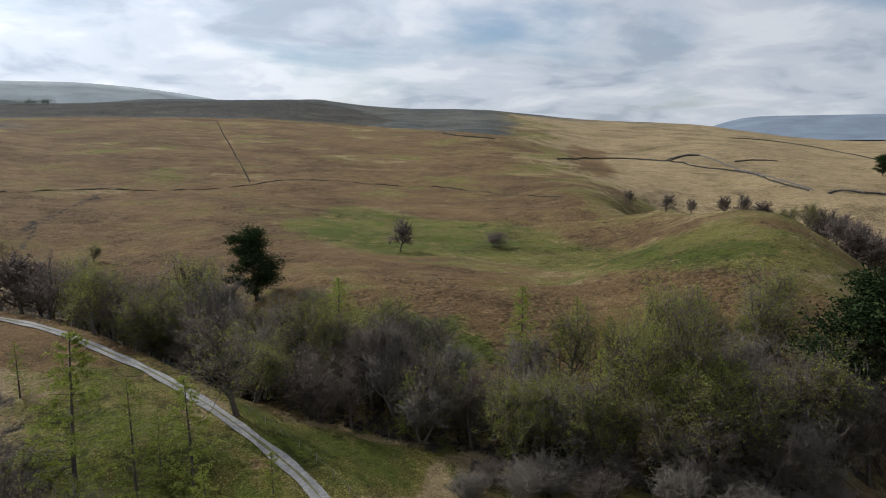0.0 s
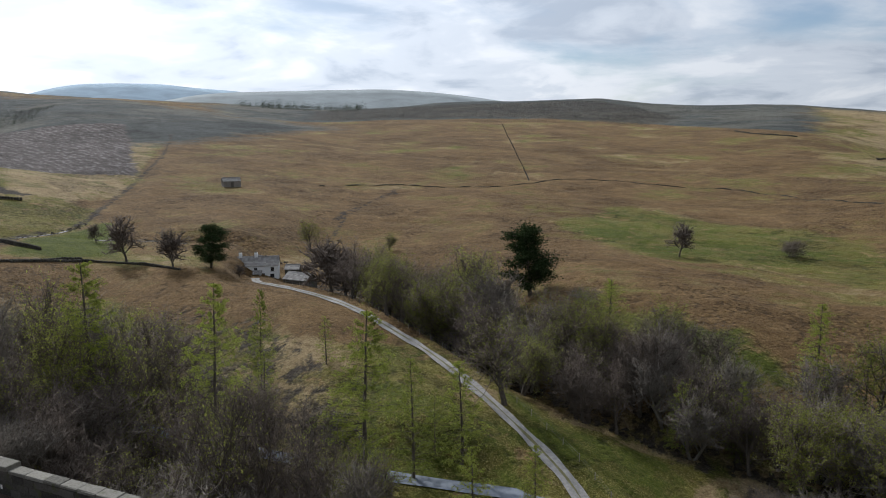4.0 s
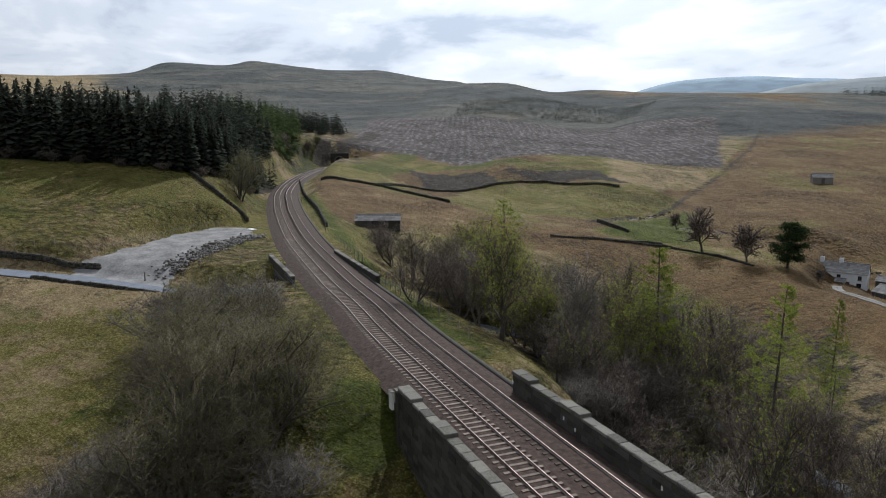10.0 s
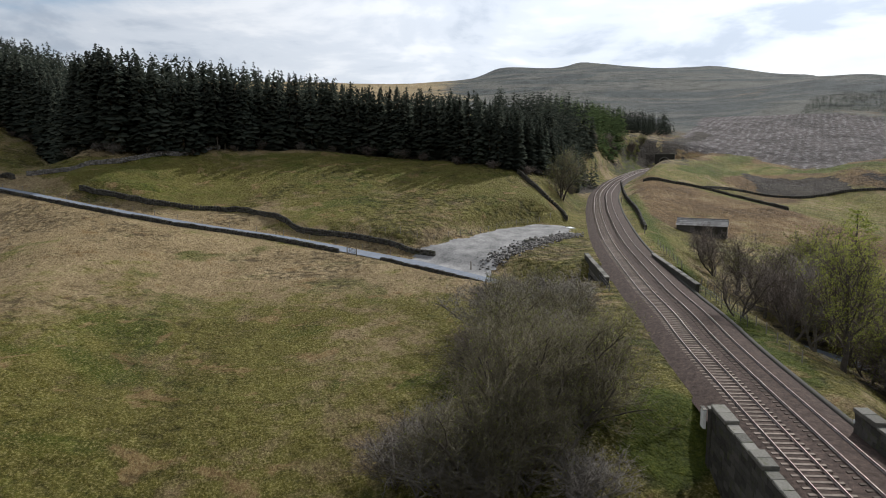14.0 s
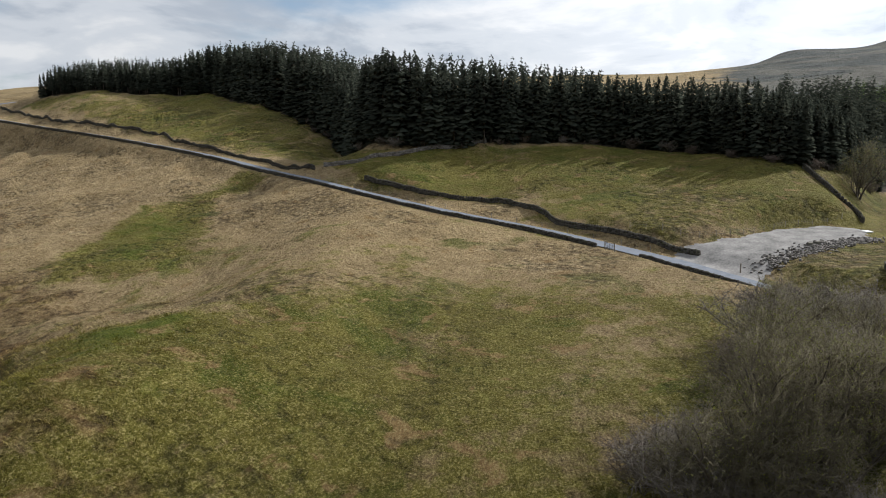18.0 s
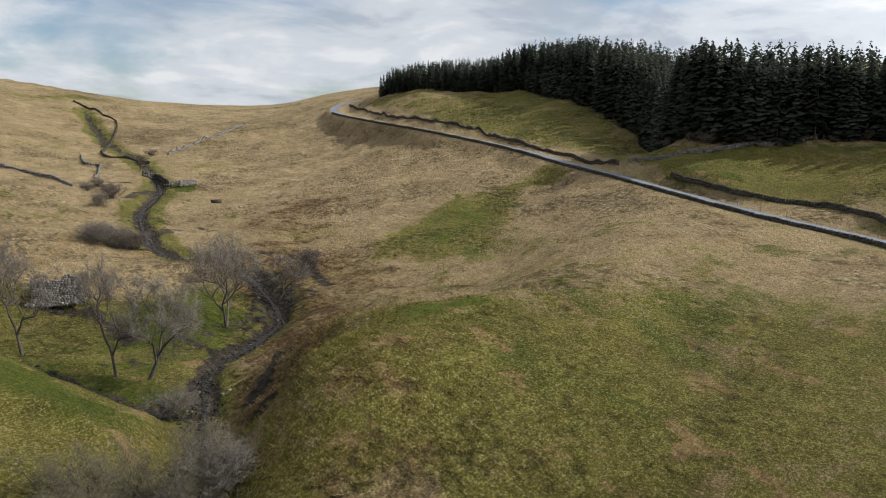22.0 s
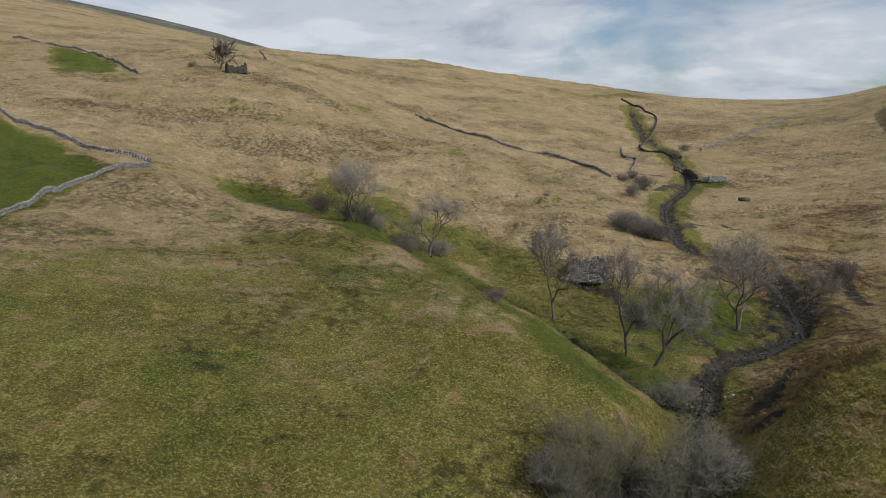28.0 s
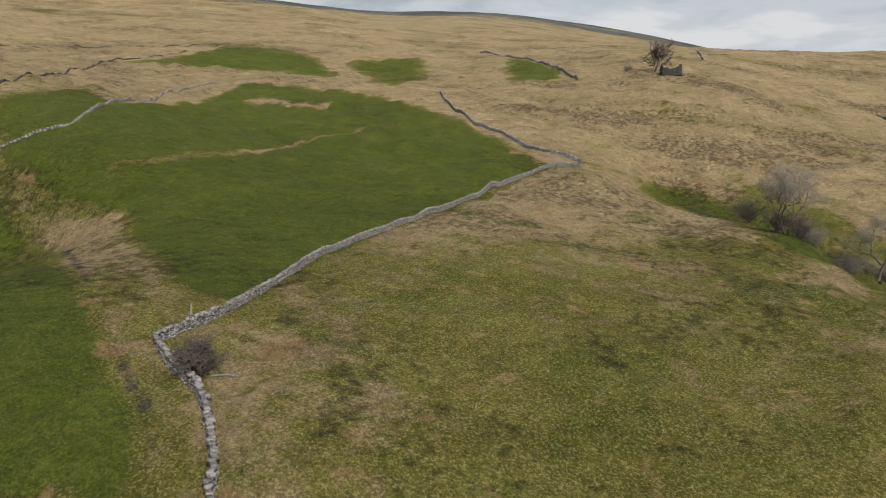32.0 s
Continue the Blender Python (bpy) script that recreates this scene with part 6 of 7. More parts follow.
grove("shrub", (15.8, -131.5, 4.6, 6.0), (19.8, -131.0, 4.0, 5.0), (-13, -50, 4.5), (-20, -48, 4.0), (14, -133, 3.5), (8, -134, 4.0), (-40, -158, 5.0), (-44, -157, 5.5), (-47, -157, 4.5), (-62, -223, 3.5), (-62, -236, 3.0), (-106, -321, 4.0), (-69, -121, 4.5, 5.0))

# trees behind the brow of the dale
for x, y, h in ((103, 382, 8), (84, 262, 7), (90, 252, 6), (96, 237, 7), (101, 235, 8), (106, 240, 7), (109, 235, 8), (113, 226, 8), (110, 209, 9), (116, 216, 10), (118, 212, 12), (193, 346, 15), (196, 337, 16), (193, 321, 16), (191, 307, 18), (180, 330, 15), (123, 194, 13), (127, 209, 12), (122, 204, 13), (130, 200, 14), (126, 190, 12), (118, 200, 11), (112, 196, 9), (132, 192, 13)):
    grove(dice.choice(["bare", "bare", "bare", "bud"]), (x, y, h))
grove("pine", (349, 556, 16), (356, 552, 15), (360, 566, 16))


def toward(turn, r):
    a = radians(turn)
    return -r * math.sin(a), r * math.cos(a)


# young trees between the wood and the tunnel mouth
for i in range(16):
    x, y = toward(dice.uniform(77.8, 83.2), dice.uniform(300, 440))
    if near_line(np.array([x]), np.array([y]), rail_line)[0][0] > 11:
        grove(dice.choice(["bud", "bud", "bare", "larch"]), (x, y, dice.uniform(6, 10)))

# ---- spruce plantation ----
EDGE = [(-228, 30), (-176, 7), (-190, -24), (-189, -60), (-172, -92), (-212, -142), (-234, -182), (-254, -236), (-247, -292), (-238, -330)]
WOOD_OUTLINE = EDGE + [(-330, -430), (-480, -330), (-430, -100), (-330, 20), (-262, 44)]
pines = [spruce(81, "dark plantation spruce on the wood's edge", reach=0.15, bare=0.03), spruce(82, "dark plantation spruce on the wood's edge", reach=0.135, bare=0.06, whorls=30), spruce(83, "dark plantation spruce on the wood's edge", reach=0.16, bare=0.02), spruce(84, "thin dark spruce with a bare lower stem", reach=0.14, bare=0.22)]


def old(x, y):
    """The middle of the wood is taller."""
    turn = math.degrees(math.atan2(-x, y)) % 360
    return float(np.interp(turn, [79, 83, 87, 92, 100, 108, 120, 128, 133, 138, 144], [0.45, 0.55, 0.74, 0.88, 0.92, 1.0, 1.24, 1.22, 1.0, 0.72, 0.6]))


edge_line = smooth_line([(*p, 0) for p in EDGE], 2.2)
placed = []
for p in edge_line:
    for row in range(2):
        x, y = p[0] - row * 3.2 - dice.uniform(0, 2), p[1] + dice.uniform(-1.2, 1.2)
        if len(placed) < 300 and dice.random() < (0.85 if row == 0 else 0.6):
            placed.append((x, y))
for n, (x, y) in enumerate(placed):
    pick = pines[n % 4] if n < 4 else dice.choice(pines)
    far = math.hypot(x, y)
    s = dice.uniform(0.92, 1.06) * old(x, y)
    m = pose(x, y, floor_at(x, y), 0, 0, dice.uniform(0, 360)) @ Matrix.Diagonal((s * 1.25, s * 1.25, s, 1))
    if n < 4:
        pick.matrix_basis = m
        pick["group"] = "spruces on the wood's edge"
    else:
        stand_copy(pick, m)
for p in edge_line[8:120:4]:
    grove("shrub", (p[0] + dice.uniform(0.5, 2.5), p[1] + dice.uniform(-2, 2), dice.uniform(1.6, 3.4)))
shapes = [spruce_mesh(90 + i, whorls=13, per=6, reach=0.19, bare=0.03) for i in range(4)]
lots, faces, n = [], [], 0
rng = np.random.default_rng(8)
xs, ys = np.meshgrid(np.arange(-490, -168, 4.6), np.arange(-440, 48, 4.6))
xs, ys = xs.ravel() + rng.uniform(-1.6, 1.6, xs.size), ys.ravel() + rng.uniform(-1.6, 1.6, xs.size)
deep = edge_gap(xs, ys, WOOD_OUTLINE)
front = near_line(xs, ys, edge_line)[0]
keep = (deep < -3.0) & (front < 62) & (front > 4.5)
zs = ground(xs[keep], ys[keep])
for x, y, z in zip(xs[keep], ys[keep], zs):
    v, f = shapes[rng.integers(0, 4)]
    s, a = rng.uniform(0.86, 1.10) * old(x, y), rng.uniform(0, 6.28)
    c, t = math.cos(a), math.sin(a)
    lots.append(np.c_[(v[:, 0] * c - v[:, 1] * t) * s * 1.1 + x, (v[:, 0] * t + v[:, 1] * c) * s * 1.1 + y, v[:, 2] * s + z])
    faces.append(f + n)
    n += len(v)
tagged(new("spruce_plantation", fast_mesh("spruce_plantation", np.vstack(lots), np.vstack(faces), SPRUCE)), "dense dark green spruce plantation behind the pasture", "plantation", kind="stuff")


# far plantations and lone conifers on the fells
YOUNG = leafy("young_conifers", (0.036, 0.055, 0.024), (0.085, 0.110, 0.044), 0.2, 0.3)


def far_wood(label, count, size, *outline, mat=SPRUCE, whorls=3, per=4):
    ox, oy = [p[0] for p in outline], [p[1] for p in outline]
    rng = np.random.default_rng(count)
    kinds = [spruce_mesh(99 + i, whorls=whorls, per=per, reach=0.26 if whorls == 3 else 0.17, bare=0.02) for i in range(3)]
    x, y = rng.uniform(min(ox), max(ox), count * 6), rng.uniform(min(oy), max(oy), count * 6)
    keep = inside(x, y, list(outline)) & (lump(x, y, 30.0, 7.0) > -0.55)
    x, y = x[keep][:count], y[keep][:count]
    z = ground(x, y)
    lots, faces, n = [], [], 0
    for a, b, c in zip(x, y, z):
        v0, f0 = kinds[rng.integers(0, 3)]
        s = size / 20.0 * rng.uniform(0.5, 1.25)
        f0 = f0[np.arange(len(f0)) % 6 < 4]
        lots.append(v0 * (s * 1.5, s * 1.5, s) + (a, b, c))
        faces.append(f0 + n)
        n += len(v0)
    tagged(new("far_plantation", fast_mesh("far_plantation", np.vstack(lots), np.vstack(faces), mat)), label, "plantation", kind="stuff")


far_wood("dark conifer plantation along the fell top", 3400, 3.2, (-449, 725), (-250, 826), (-95, 800), (-62, 905), (-210, 1160), (-340, 1060), (-600, 980))
far_wood("small dark plantation on the far brow", 420, 12, (-724, 884), (-800, 1080), (-640, 1180), (-560, 1010))
far_wood("scattered young conifers at the edge of the felled ground", 90, 3, (-536, 510), (-556, 685), (-474, 815), (-313, 775), (-240, 790), (-250, 805), (-330, 800), (-480, 845), (-570, 710))
far_wood("dark conifers in the dip beyond the tunnel mouth", 300, 12, (-462, 74), (-456, 106), (-510, 132), (-575, 140), (-545, 84), (-500, 60), whorls=6, per=6)
far_wood("dark conifer belt above the felled slope", 2200, 4.5, (-705, 300), (-708, 405), (-600, 460), (-664, 538), (-938, 528), (-883, 388))
far_wood("dark spruces between the wood and the railway", 190, 17.5, (-232, 22), (-262, 31), (-300, 43), (-326, 50), (-345, 20), (-300, 0), (-240, 8), whorls=13, per=6)
far_wood("young green conifers beside the railway cutting", 330, 14, (-318, 47), (-345, 57), (-394, 72), (-424, 82), (-452, 84), (-470, 66), (-420, 40), (-340, 22), mat=YOUNG, whorls=8, per=6)


# ---- drystone walls ----
def wall_run(name, *line, high=1.25, mat=None, step=0.42, gap=0.0, wide=0.62, seed=1, pieces=None, label="", ruin=0.15):
    """A drystone wall along a line: courses of uneven stones and a row of cope stones."""
    mat = mat or WALLSTONE
    p = smooth_line([(x, y, 0.0) for x, y in line], 0.6)
    far = float(np.hypot(p[:, 0], p[:, 1]).min())
    if far > 240:
        step, courses = 0.95, 2
    elif far > 120:
        step, courses = 0.6, 3
    elif far > 70:
        courses = 4
    else:
        step, courses = 0.27, 6
    along = np.r_[0, np.cumsum(np.linalg.norm(np.diff(p[:, :2], axis=0), axis=1))]
    s = np.arange(0, along[-1], step)
    x, y = np.interp(s, along, p[:, 0]), np.interp(s, along, p[:, 1])
    _, yaw = sideways(p)
    a = np.interp(s, along, np.unwrap(yaw))
    z = ground(x, y)
    rng = np.random.default_rng(abs(hash_name(name)) + seed)
    worn = 1 - ruin * np.clip(np.interp(s, np.arange(0, s[-1] + 9, 4.0), rng.uniform(-0.6, 1.6, len(np.arange(0, s[-1] + 9, 4.0)))), 0, 1.5)
    whole = thing("drystone_wall", label or "grey drystone field wall of rough limestone rubble", "stone wall", group="drystone walls")
    places, sizes, turns = [], [], []
    each = (high - 0.22) / courses
    for c in range(courses):
        f = c / courses
        w_ = wide * (1 - 0.32 * f)
        q = np.c_[x + rng.normal(0, 0.05, len(s)), y + rng.normal(0, 0.05, len(s)), z - 0.12 + worn * (c + 0.5) * each * 1.04]
        places.append(q)
        sizes.append(np.c_[rng.uniform(0.75, 1.15, len(s)) * step, w_ * rng.uniform(0.85, 1.12, len(s)), each * rng.uniform(0.95, 1.25, len(s))])
        turns.append(a + rng.normal(0, 0.07, len(s)))
    v, f = stones(np.vstack(places), np.vstack(sizes), np.concatenate(turns), rng, 0.2)
    body = tagged(new("wall_body", fast_mesh("wall_body", v, f, mat)), kind="stuff")
    body.parent = whole
    top = np.c_[x, y, z - 0.12 + worn * (high - 0.16)]
    size = np.c_[np.full(len(s), step * 0.8) * rng.uniform(0.5, 1.1, len(s)), wide * 0.66 * rng.uniform(0.8, 1.3, len(s)), rng.uniform(0.2, 0.36, len(s))]
    v, f = stones(top, size, a + rng.normal(0, 0.25, len(s)), rng, 0.25)
    cap = tagged(new("cope_run", fast_mesh("cope_run", v, f, mat)), kind="stuff")
    cap.parent = whole
    if far < 70:
        # cope stones that lie loose on top, near the bend
        shape = [fast_mesh("cope_stone", *stones([(0, 0, 0)], [(0.34, 0.48, 0.26)], np.array([0.0]), np.random.default_rng(i), 0.3), mat) for i in range(5)]
        for i in range(0, len(s), 1):
            if math.hypot(x[i], y[i]) < 66 and rng.random() < 0.8:
                ob = new("cope_stone", shape[i % 5])
                ob.parent = whole
                ob.matrix_basis = pose(x[i] + rng.normal(0, 0.08), y[i] + rng.normal(0, 0.08), z[i] - 0.12 + worn[i] * high + 0.02, rng.normal(0, 10), rng.normal(0, 10), rng.uniform(0, 180))
    return whole


def hash_name(name):
    return sum((i + 1) * ord(c) for i, c in enumerate(name)) % 9973


wall_run("south_wall", (60.0, -140.6), (66.6, -135.7), (66.5, -120.7), (63.8, -96.6), (61.9, -78.9), (61.2, -66.1), (55.9, -51.4), (52.6, -41.2), (52.2, -34.9), (52.3, -33.7), (48.4, -32.2), (43.6, -31.2), (38.4, -28.2), (34.4, -25.5), (32.4, -23.5), high=1.05, wide=0.46)
wall_run("pasture_wall", (65.8, -154.3), (75.9, -154.4), (93.9, -163.8), (111.7, -174.9), (133.9, -195.5))
wall_run("bank_wall", (138.8, -56.9), (134.6, -64.8), (136.0, -74.2), (162.7, -100.3), (211.0, -153.4), (215.2, -184.2), high=0.7, ruin=0.6, label="tumbled drystone wall on a grassy bank")
wall_run("high_wall", (114.4, -262.1), (148.9, -312.8), (190.5, -356.2), (238.2, -392.2))
wall_run("moor_wall", (166.4, -67.1), (225.0, -116.7), (293.0, -176.8), (315.6, -230.6), mat=DARKSTONE, high=0.6, ruin=0.7, label="low ruinous drystone wall across the fell")
wall_run("long_wall", (316.7, -122.0), (376.1, -169.0), (371.1, -224.5), (325.8, -271.9), mat=DARKSTONE, high=0.6, ruin=0.7, label="low ruinous drystone wall across the fell")
wall_run("gill_wall", (16.3, -336.7), (-14.9, -289.1), (-43.9, -267.5), (-54.6, -238.4))
wall_run("ravine_wall", (-113.5, -471.2), (-120.5, -446.7), (-122.5, -421.1), (-104.4, -370.6), (-88.1, -327.8), (-93.9, -314.2), (-96.6, -293.3), mat=DARKSTONE, label="dark mossy drystone field wall")
wall_run("fold_wall", (-82.0, -256.0), (-87.1, -257.5), (-83.4, -236.1), high=2.2, mat=DARKSTONE, label="dark mossy drystone field wall")
wall_run("fold_wall_b", (-77.7, -319.5), (-72.9, -294.9), (-76.5, -288.0), (-64.4, -249.9))
wall_run("east_wall", (-114.1, -320.1), (-128.2, -338.0), (-160.3, -368.4), (-184.6, -389.9))
wall_run("upper_road_wall", (-229.8, -347.1), (-208.9, -284.8), (-200.6, -240.9), (-193.4, -210.1), (-176.0, -165.0), (-164.7, -132.3), (-156.7, -110.3), mat=DARKSTONE, label="dark mossy drystone field wall")
wall_run("upper_road_wall_b", (-150.3, -90.3), (-146.0, -75.5), (-144.5, -67.4), (-146.0, -54.4), (-138.9, -42.1), (-134.1, -36.1), (-130.9, -26.9), (-126.0, -16.5), (-122.1, -9.2), mat=DARKSTONE, label="dark mossy drystone field wall")
wall_run("wood_wall", (-158.9, -108.1), (-162.1, -92.1), (-172.7, -80.6), (-183.2, -71.0))
wall_run("end_wall", (-174.0, 7.7), (-164.4, 12.6), (-162.2, 16.7), (-155.7, 17.7), mat=DARKSTONE, label="dark mossy drystone field wall")
wall_run("spoil_wall", (-267.6, 81.8), (-289.6, 103.5), (-279.1, 121.9), (-280.3, 142.3), (-278.6, 159.1), (-258.3, 171.5), (-246.9, 182.6), mat=DARKSTONE, label="dark mossy drystone field wall")
wall_run("field_wall", (-256.9, 56.7), (-262.8, 80.3), (-249.0, 89.1), (-213.5, 89.6), mat=DARKSTONE, label="dark mossy drystone field wall")
wall_run("spur_wall", (-165.1, 99.8), (-160.9, 107.9), (-155.8, 119.6), (-152.3, 127.1), high=0.9, ruin=0.35, mat=DARKSTONE, label="dark mossy drystone field wall")
wall_run("spur_wall_b", (-158.1, 112.5), (-152.2, 123.8), (-143.7, 133.2), (-124.9, 132.0), high=0.9, ruin=0.35, mat=DARKSTONE, label="dark mossy drystone field wall")
wall_run("line_wall", (-284.1, 53.6), (-220.8, 43.2), (-179.2, 38.1), (-147.3, 33.2), mat=DARKSTONE, label="dark mossy drystone field wall")
wall_run("beck_wall", (-184.9, 128.7), (-173.9, 126.1), (-165.5, 126.1), mat=DARKSTONE, label="dark mossy drystone field wall")
wall_run("fell_wall", (-239.8, 753.4), (-171.8, 565.8), (-131.0, 453.7), (-104.8, 379.4), mat=DARKSTONE, high=0.6, ruin=0.7, label="low ruinous drystone wall across the fell")
wall_run("fell_wall_b", (-201.0, 316.7), (-174.5, 340.2), (-137.3, 350.7), (-102.5, 368.9), (-83.9, 394.0), (-46.4, 399.0), (5.1, 391.9), (57.1, 326.2), mat=DARKSTONE, high=0.6, ruin=0.7, label="low ruinous drystone wall across the fell")
wall_run("far_wall", (202.3, 635.6), (237.6, 663.4), (234.9, 565.0), (234.9, 488.0), (236.8, 446.1))
wall_run("far_wall_b", (239.6, 434.4), (256.0, 441.8), (277.1, 436.4))
wall_run("hill_wall", (120.0, -454.7), (89.1, -349.3))
wall_run("dale_wall", (91, 558), (127, 631), (166, 653), (197, 619), (211, 571), (229, 540), (229, 479), (233, 445), mat=DARKSTONE, label="dark mossy drystone field wall")
wall_run("dale_wall_b", (199, 622), (224, 653), (240, 657), mat=DARKSTONE, label="dark mossy drystone field wall")
wall_run("dale_wall_c", (252, 607), (273, 622), (298, 624), mat=DARKSTONE, label="dark mossy drystone field wall")
wall_run("dale_wall_d", (364, 897), (412, 921), (445, 889), (456, 798), (441, 716), mat=DARKSTONE, label="dark mossy drystone field wall")
wall_run("dale_wall_e", (239, 431), (255, 444), (276, 434), mat=DARKSTONE, label="dark mossy drystone field wall")
wall_run("brow_wall", (-0, 722), (18, 679), (48, 651), mat=DARKSTONE, label="dark mossy drystone field wall")

# the lane's own walls, dark with moss
lane = road_line[(road_line[:, 1] < 5) & (road_line[:, 0] < -100)]


def lane_side(off, y_from, y_to):
    p = offset_line(lane, off)
    keep = (p[:, 1] <= y_from) & (p[:, 1] >= y_to)
    return [(a, b) for a, b in p[keep][::4, :2]]


side_sign = 1.0 if np.hypot(*offset_line(lane, 2.6)[3, :2]) < np.hypot(*offset_line(lane, -2.6)[3, :2]) else -1.0
wall_run("lane_low_a", *lane_side(2.7 * side_sign, 3.5, -21.5), high=1.0, mat=DARKSTONE, label="dark mossy drystone wall along the lane")
wall_run("lane_low_b", *lane_side(2.7 * side_sign, -25.5, -330), high=1.0, mat=DARKSTONE, label="dark mossy drystone wall along the lane")

# ---- yard ----
def yard():
    xs, ys = np.meshgrid(np.arange(-156, -104, 0.8), np.arange(-16, 24, 0.8), indexing="ij")
    gap = edge_gap(xs.ravel(), ys.ravel(), YARD).reshape(xs.shape) + lump(xs, ys, 3.0) * 0.8
    z = ground(xs.ravel(), ys.ravel()).reshape(xs.shape) + 0.09 - 0.12 * ease(gap, -0.5, 0.6) + lump(xs, ys, 2.0, 2.0) * 0.03
    keep = gap < 0.6
    m = ys.shape[1]
    faces = []
    for i in range(xs.shape[0] - 1):
        for j in range(m - 1):
            if keep[i, j] and keep[i + 1, j] and keep[i, j + 1] and keep[i + 1, j + 1]:
                faces.append((i * m + j, (i + 1) * m + j, (i + 1) * m + j + 1, i * m + j + 1))
    used = sorted({a for f in faces for a in f})
    back = {a: n for n, a in enumerate(used)}
    v = np.c_[xs.ravel(), ys.ravel(), z.ravel()][used]
    ob = new("yard", fast_mesh("yard", v, [[back[a] for a in f] for f in faces], GRIT, True))
    tagged(ob, "pale stony parking yard beside the railway", "gravel yard", kind="structure")


yard()
rng = np.random.default_rng(4)
# rubble bund at the yard's edge
n = 900
t = rng.uniform(0, 1, n)
bx, by = -116 - t * 22 + rng.normal(0, 1.3, n), 0.5 + t * 16.5 + rng.normal(0, 1.3, n)
v, f = stones(np.c_[bx, by, ground(bx, by) + rng.uniform(0, 0.3, n)], rng.uniform(0.12, 0.5, (n, 3)) * (1, 1, 0.7), rng.uniform(0, 3, n), rng, 0.3)
tagged(new("rubble_bank", fast_mesh("rubble_bank", v, f, WALLSTONE)), "loose grey rubble bank along the yard", "rubble", kind="stuff")


# ---- gates, posts and fences ----
def post_bm(x, y, z, h, r=0.07):
    bm = bmesh.new()
    bmesh.ops.create_cone(bm, cap_ends=True, segments=7, radius1=r, radius2=r * 0.85, depth=h + 0.4, matrix=Matrix.Translation((x, y, z + h / 2 - 0.2)))
    return bm


def rod(bm, a, b, r=0.025, sides=5):
    a, b = Vector(a), Vector(b)
    m = Matrix.Translation((a + b) / 2) @ (b - a).to_track_quat("Z", "Y").to_matrix().to_4x4()
    bmesh.ops.create_cone(bm, cap_ends=True, segments=sides, radius1=r, radius2=r, depth=(b - a).length, matrix=m)
    return bm


def field_gate(x0, y0, x1, y1):
    z0, z1 = floor_at(x0, y0), floor_at(x1, y1)
    g = thing("field_gate", "grey five-barred metal field gate in the lane wall", "gate")
    for x, y, z in ((x0, y0, z0), (x1, y1, z1)):
        part("gate_post", post_bm(x, y, z, 1.5, 0.11), WOOD, g)
    frame_ = part("gate_frame", rod(rod(bmesh.new(), (x0, y0, z0 + 1.3), (x1, y1, z1 + 1.3), 0.04), (x0, y0, z0 + 0.2), (x1, y1, z1 + 0.2), 0.04), IRON, g)
    for k in range(4):
        h = 0.42 + 0.22 * k
        part("bar", rod(bmesh.new(), (x0, y0, z0 + h), (x1, y1, z1 + h), 0.028), IRON, g)
    for k in range(5):
        s = k / 4
        part("upright", rod(bmesh.new(), (x0 + (x1 - x0) * s, y0 + (y1 - y0) * s, z0 + (z1 - z0) * s + 0.2), (x0 + (x1 - x0) * s, y0 + (y1 - y0) * s, z0 + (z1 - z0) * s + 1.3), 0.028), IRON, g)


gate_at = [p for p in offset_line(lane, 2.7 * side_sign) if -25.6 < p[1] < -21.4]
field_gate(gate_at[0][0], gate_at[0][1], gate_at[-1][0], gate_at[-1][1])


def fence(label, spacing, high, rails, *line):
    p = smooth_line([(x, y, 0.0) for x, y in line], 1.0)
    along = np.r_[0, np.cumsum(np.linalg.norm(np.diff(p[:, :2], axis=0), axis=1))]
    s = np.arange(0, along[-1] + 0.01, spacing)
    x, y = np.interp(s, along, p[:, 0]), np.interp(s, along, p[:, 1])
    z = ground(x, y)
    whole = thing("fence", label, "fence", group="post fences")
    for a, b, c in zip(x, y, z):
        part("post", post_bm(a, b, c, high * random.uniform(0.92, 1.08), 0.06), WOOD, whole)
    for h in rails:
        bm = bmesh.new()
        for i in range(len(x) - 1):
            rod(bm, (x[i], y[i], z[i] + h), (x[i + 1], y[i + 1], z[i + 1] + h), 0.012, 3)
        tagged(part("wire", bm, IRON, whole), kind="stuff")
    return whole


fence("grey wooden post and wire fence beside the railway", 3.0, 1.1, (0.45, 0.75, 1.02), *[tuple(p[:2]) for p in offset_line(rail_line, -7.2)[(rail_line[:, 0] < -60) & (rail_line[:, 0] > -135)][::6]])
fence("grey wooden post and wire fence round the pasture", 3.2, 1.1, (0.4, 0.7, 1.0), (-154, 14), (-146, 4), (-134, -4), (-128, -12), (-131, -24))
fence("grey wooden post and wire fence by the farm track", 4.0, 1.05, (0.5, 0.95), *[tuple(p[:2]) for p in offset_line(track_line, -3.6)[5:-6:5]])
fence("thin wire fence along the lane", 6.0, 1.1, (1.0,), *lane_side(-2.6 * side_sign, -16, -120))
yard_post = thing("gate_post", "weathered wooden gate post at the yard entrance", "post")
part("post", post_bm(-114.6, -2.6, floor_at(-114.6, -2.6), 1.5, 0.13), WOOD, yard_post)
for k, (x, y) in enumerate(((-128.3, 7.4), (-129.2, 8.4))):
    t_ = thing("concrete_block", "pale squared concrete block at the yard's edge", "block", (x, y, floor_at(x, y)), 25 + 30 * k, group="concrete blocks")
    part("block", box_bm(-0.5, 0.5, -0.35, 0.35, -0.1, 0.6, 0.05), COPING, t_)
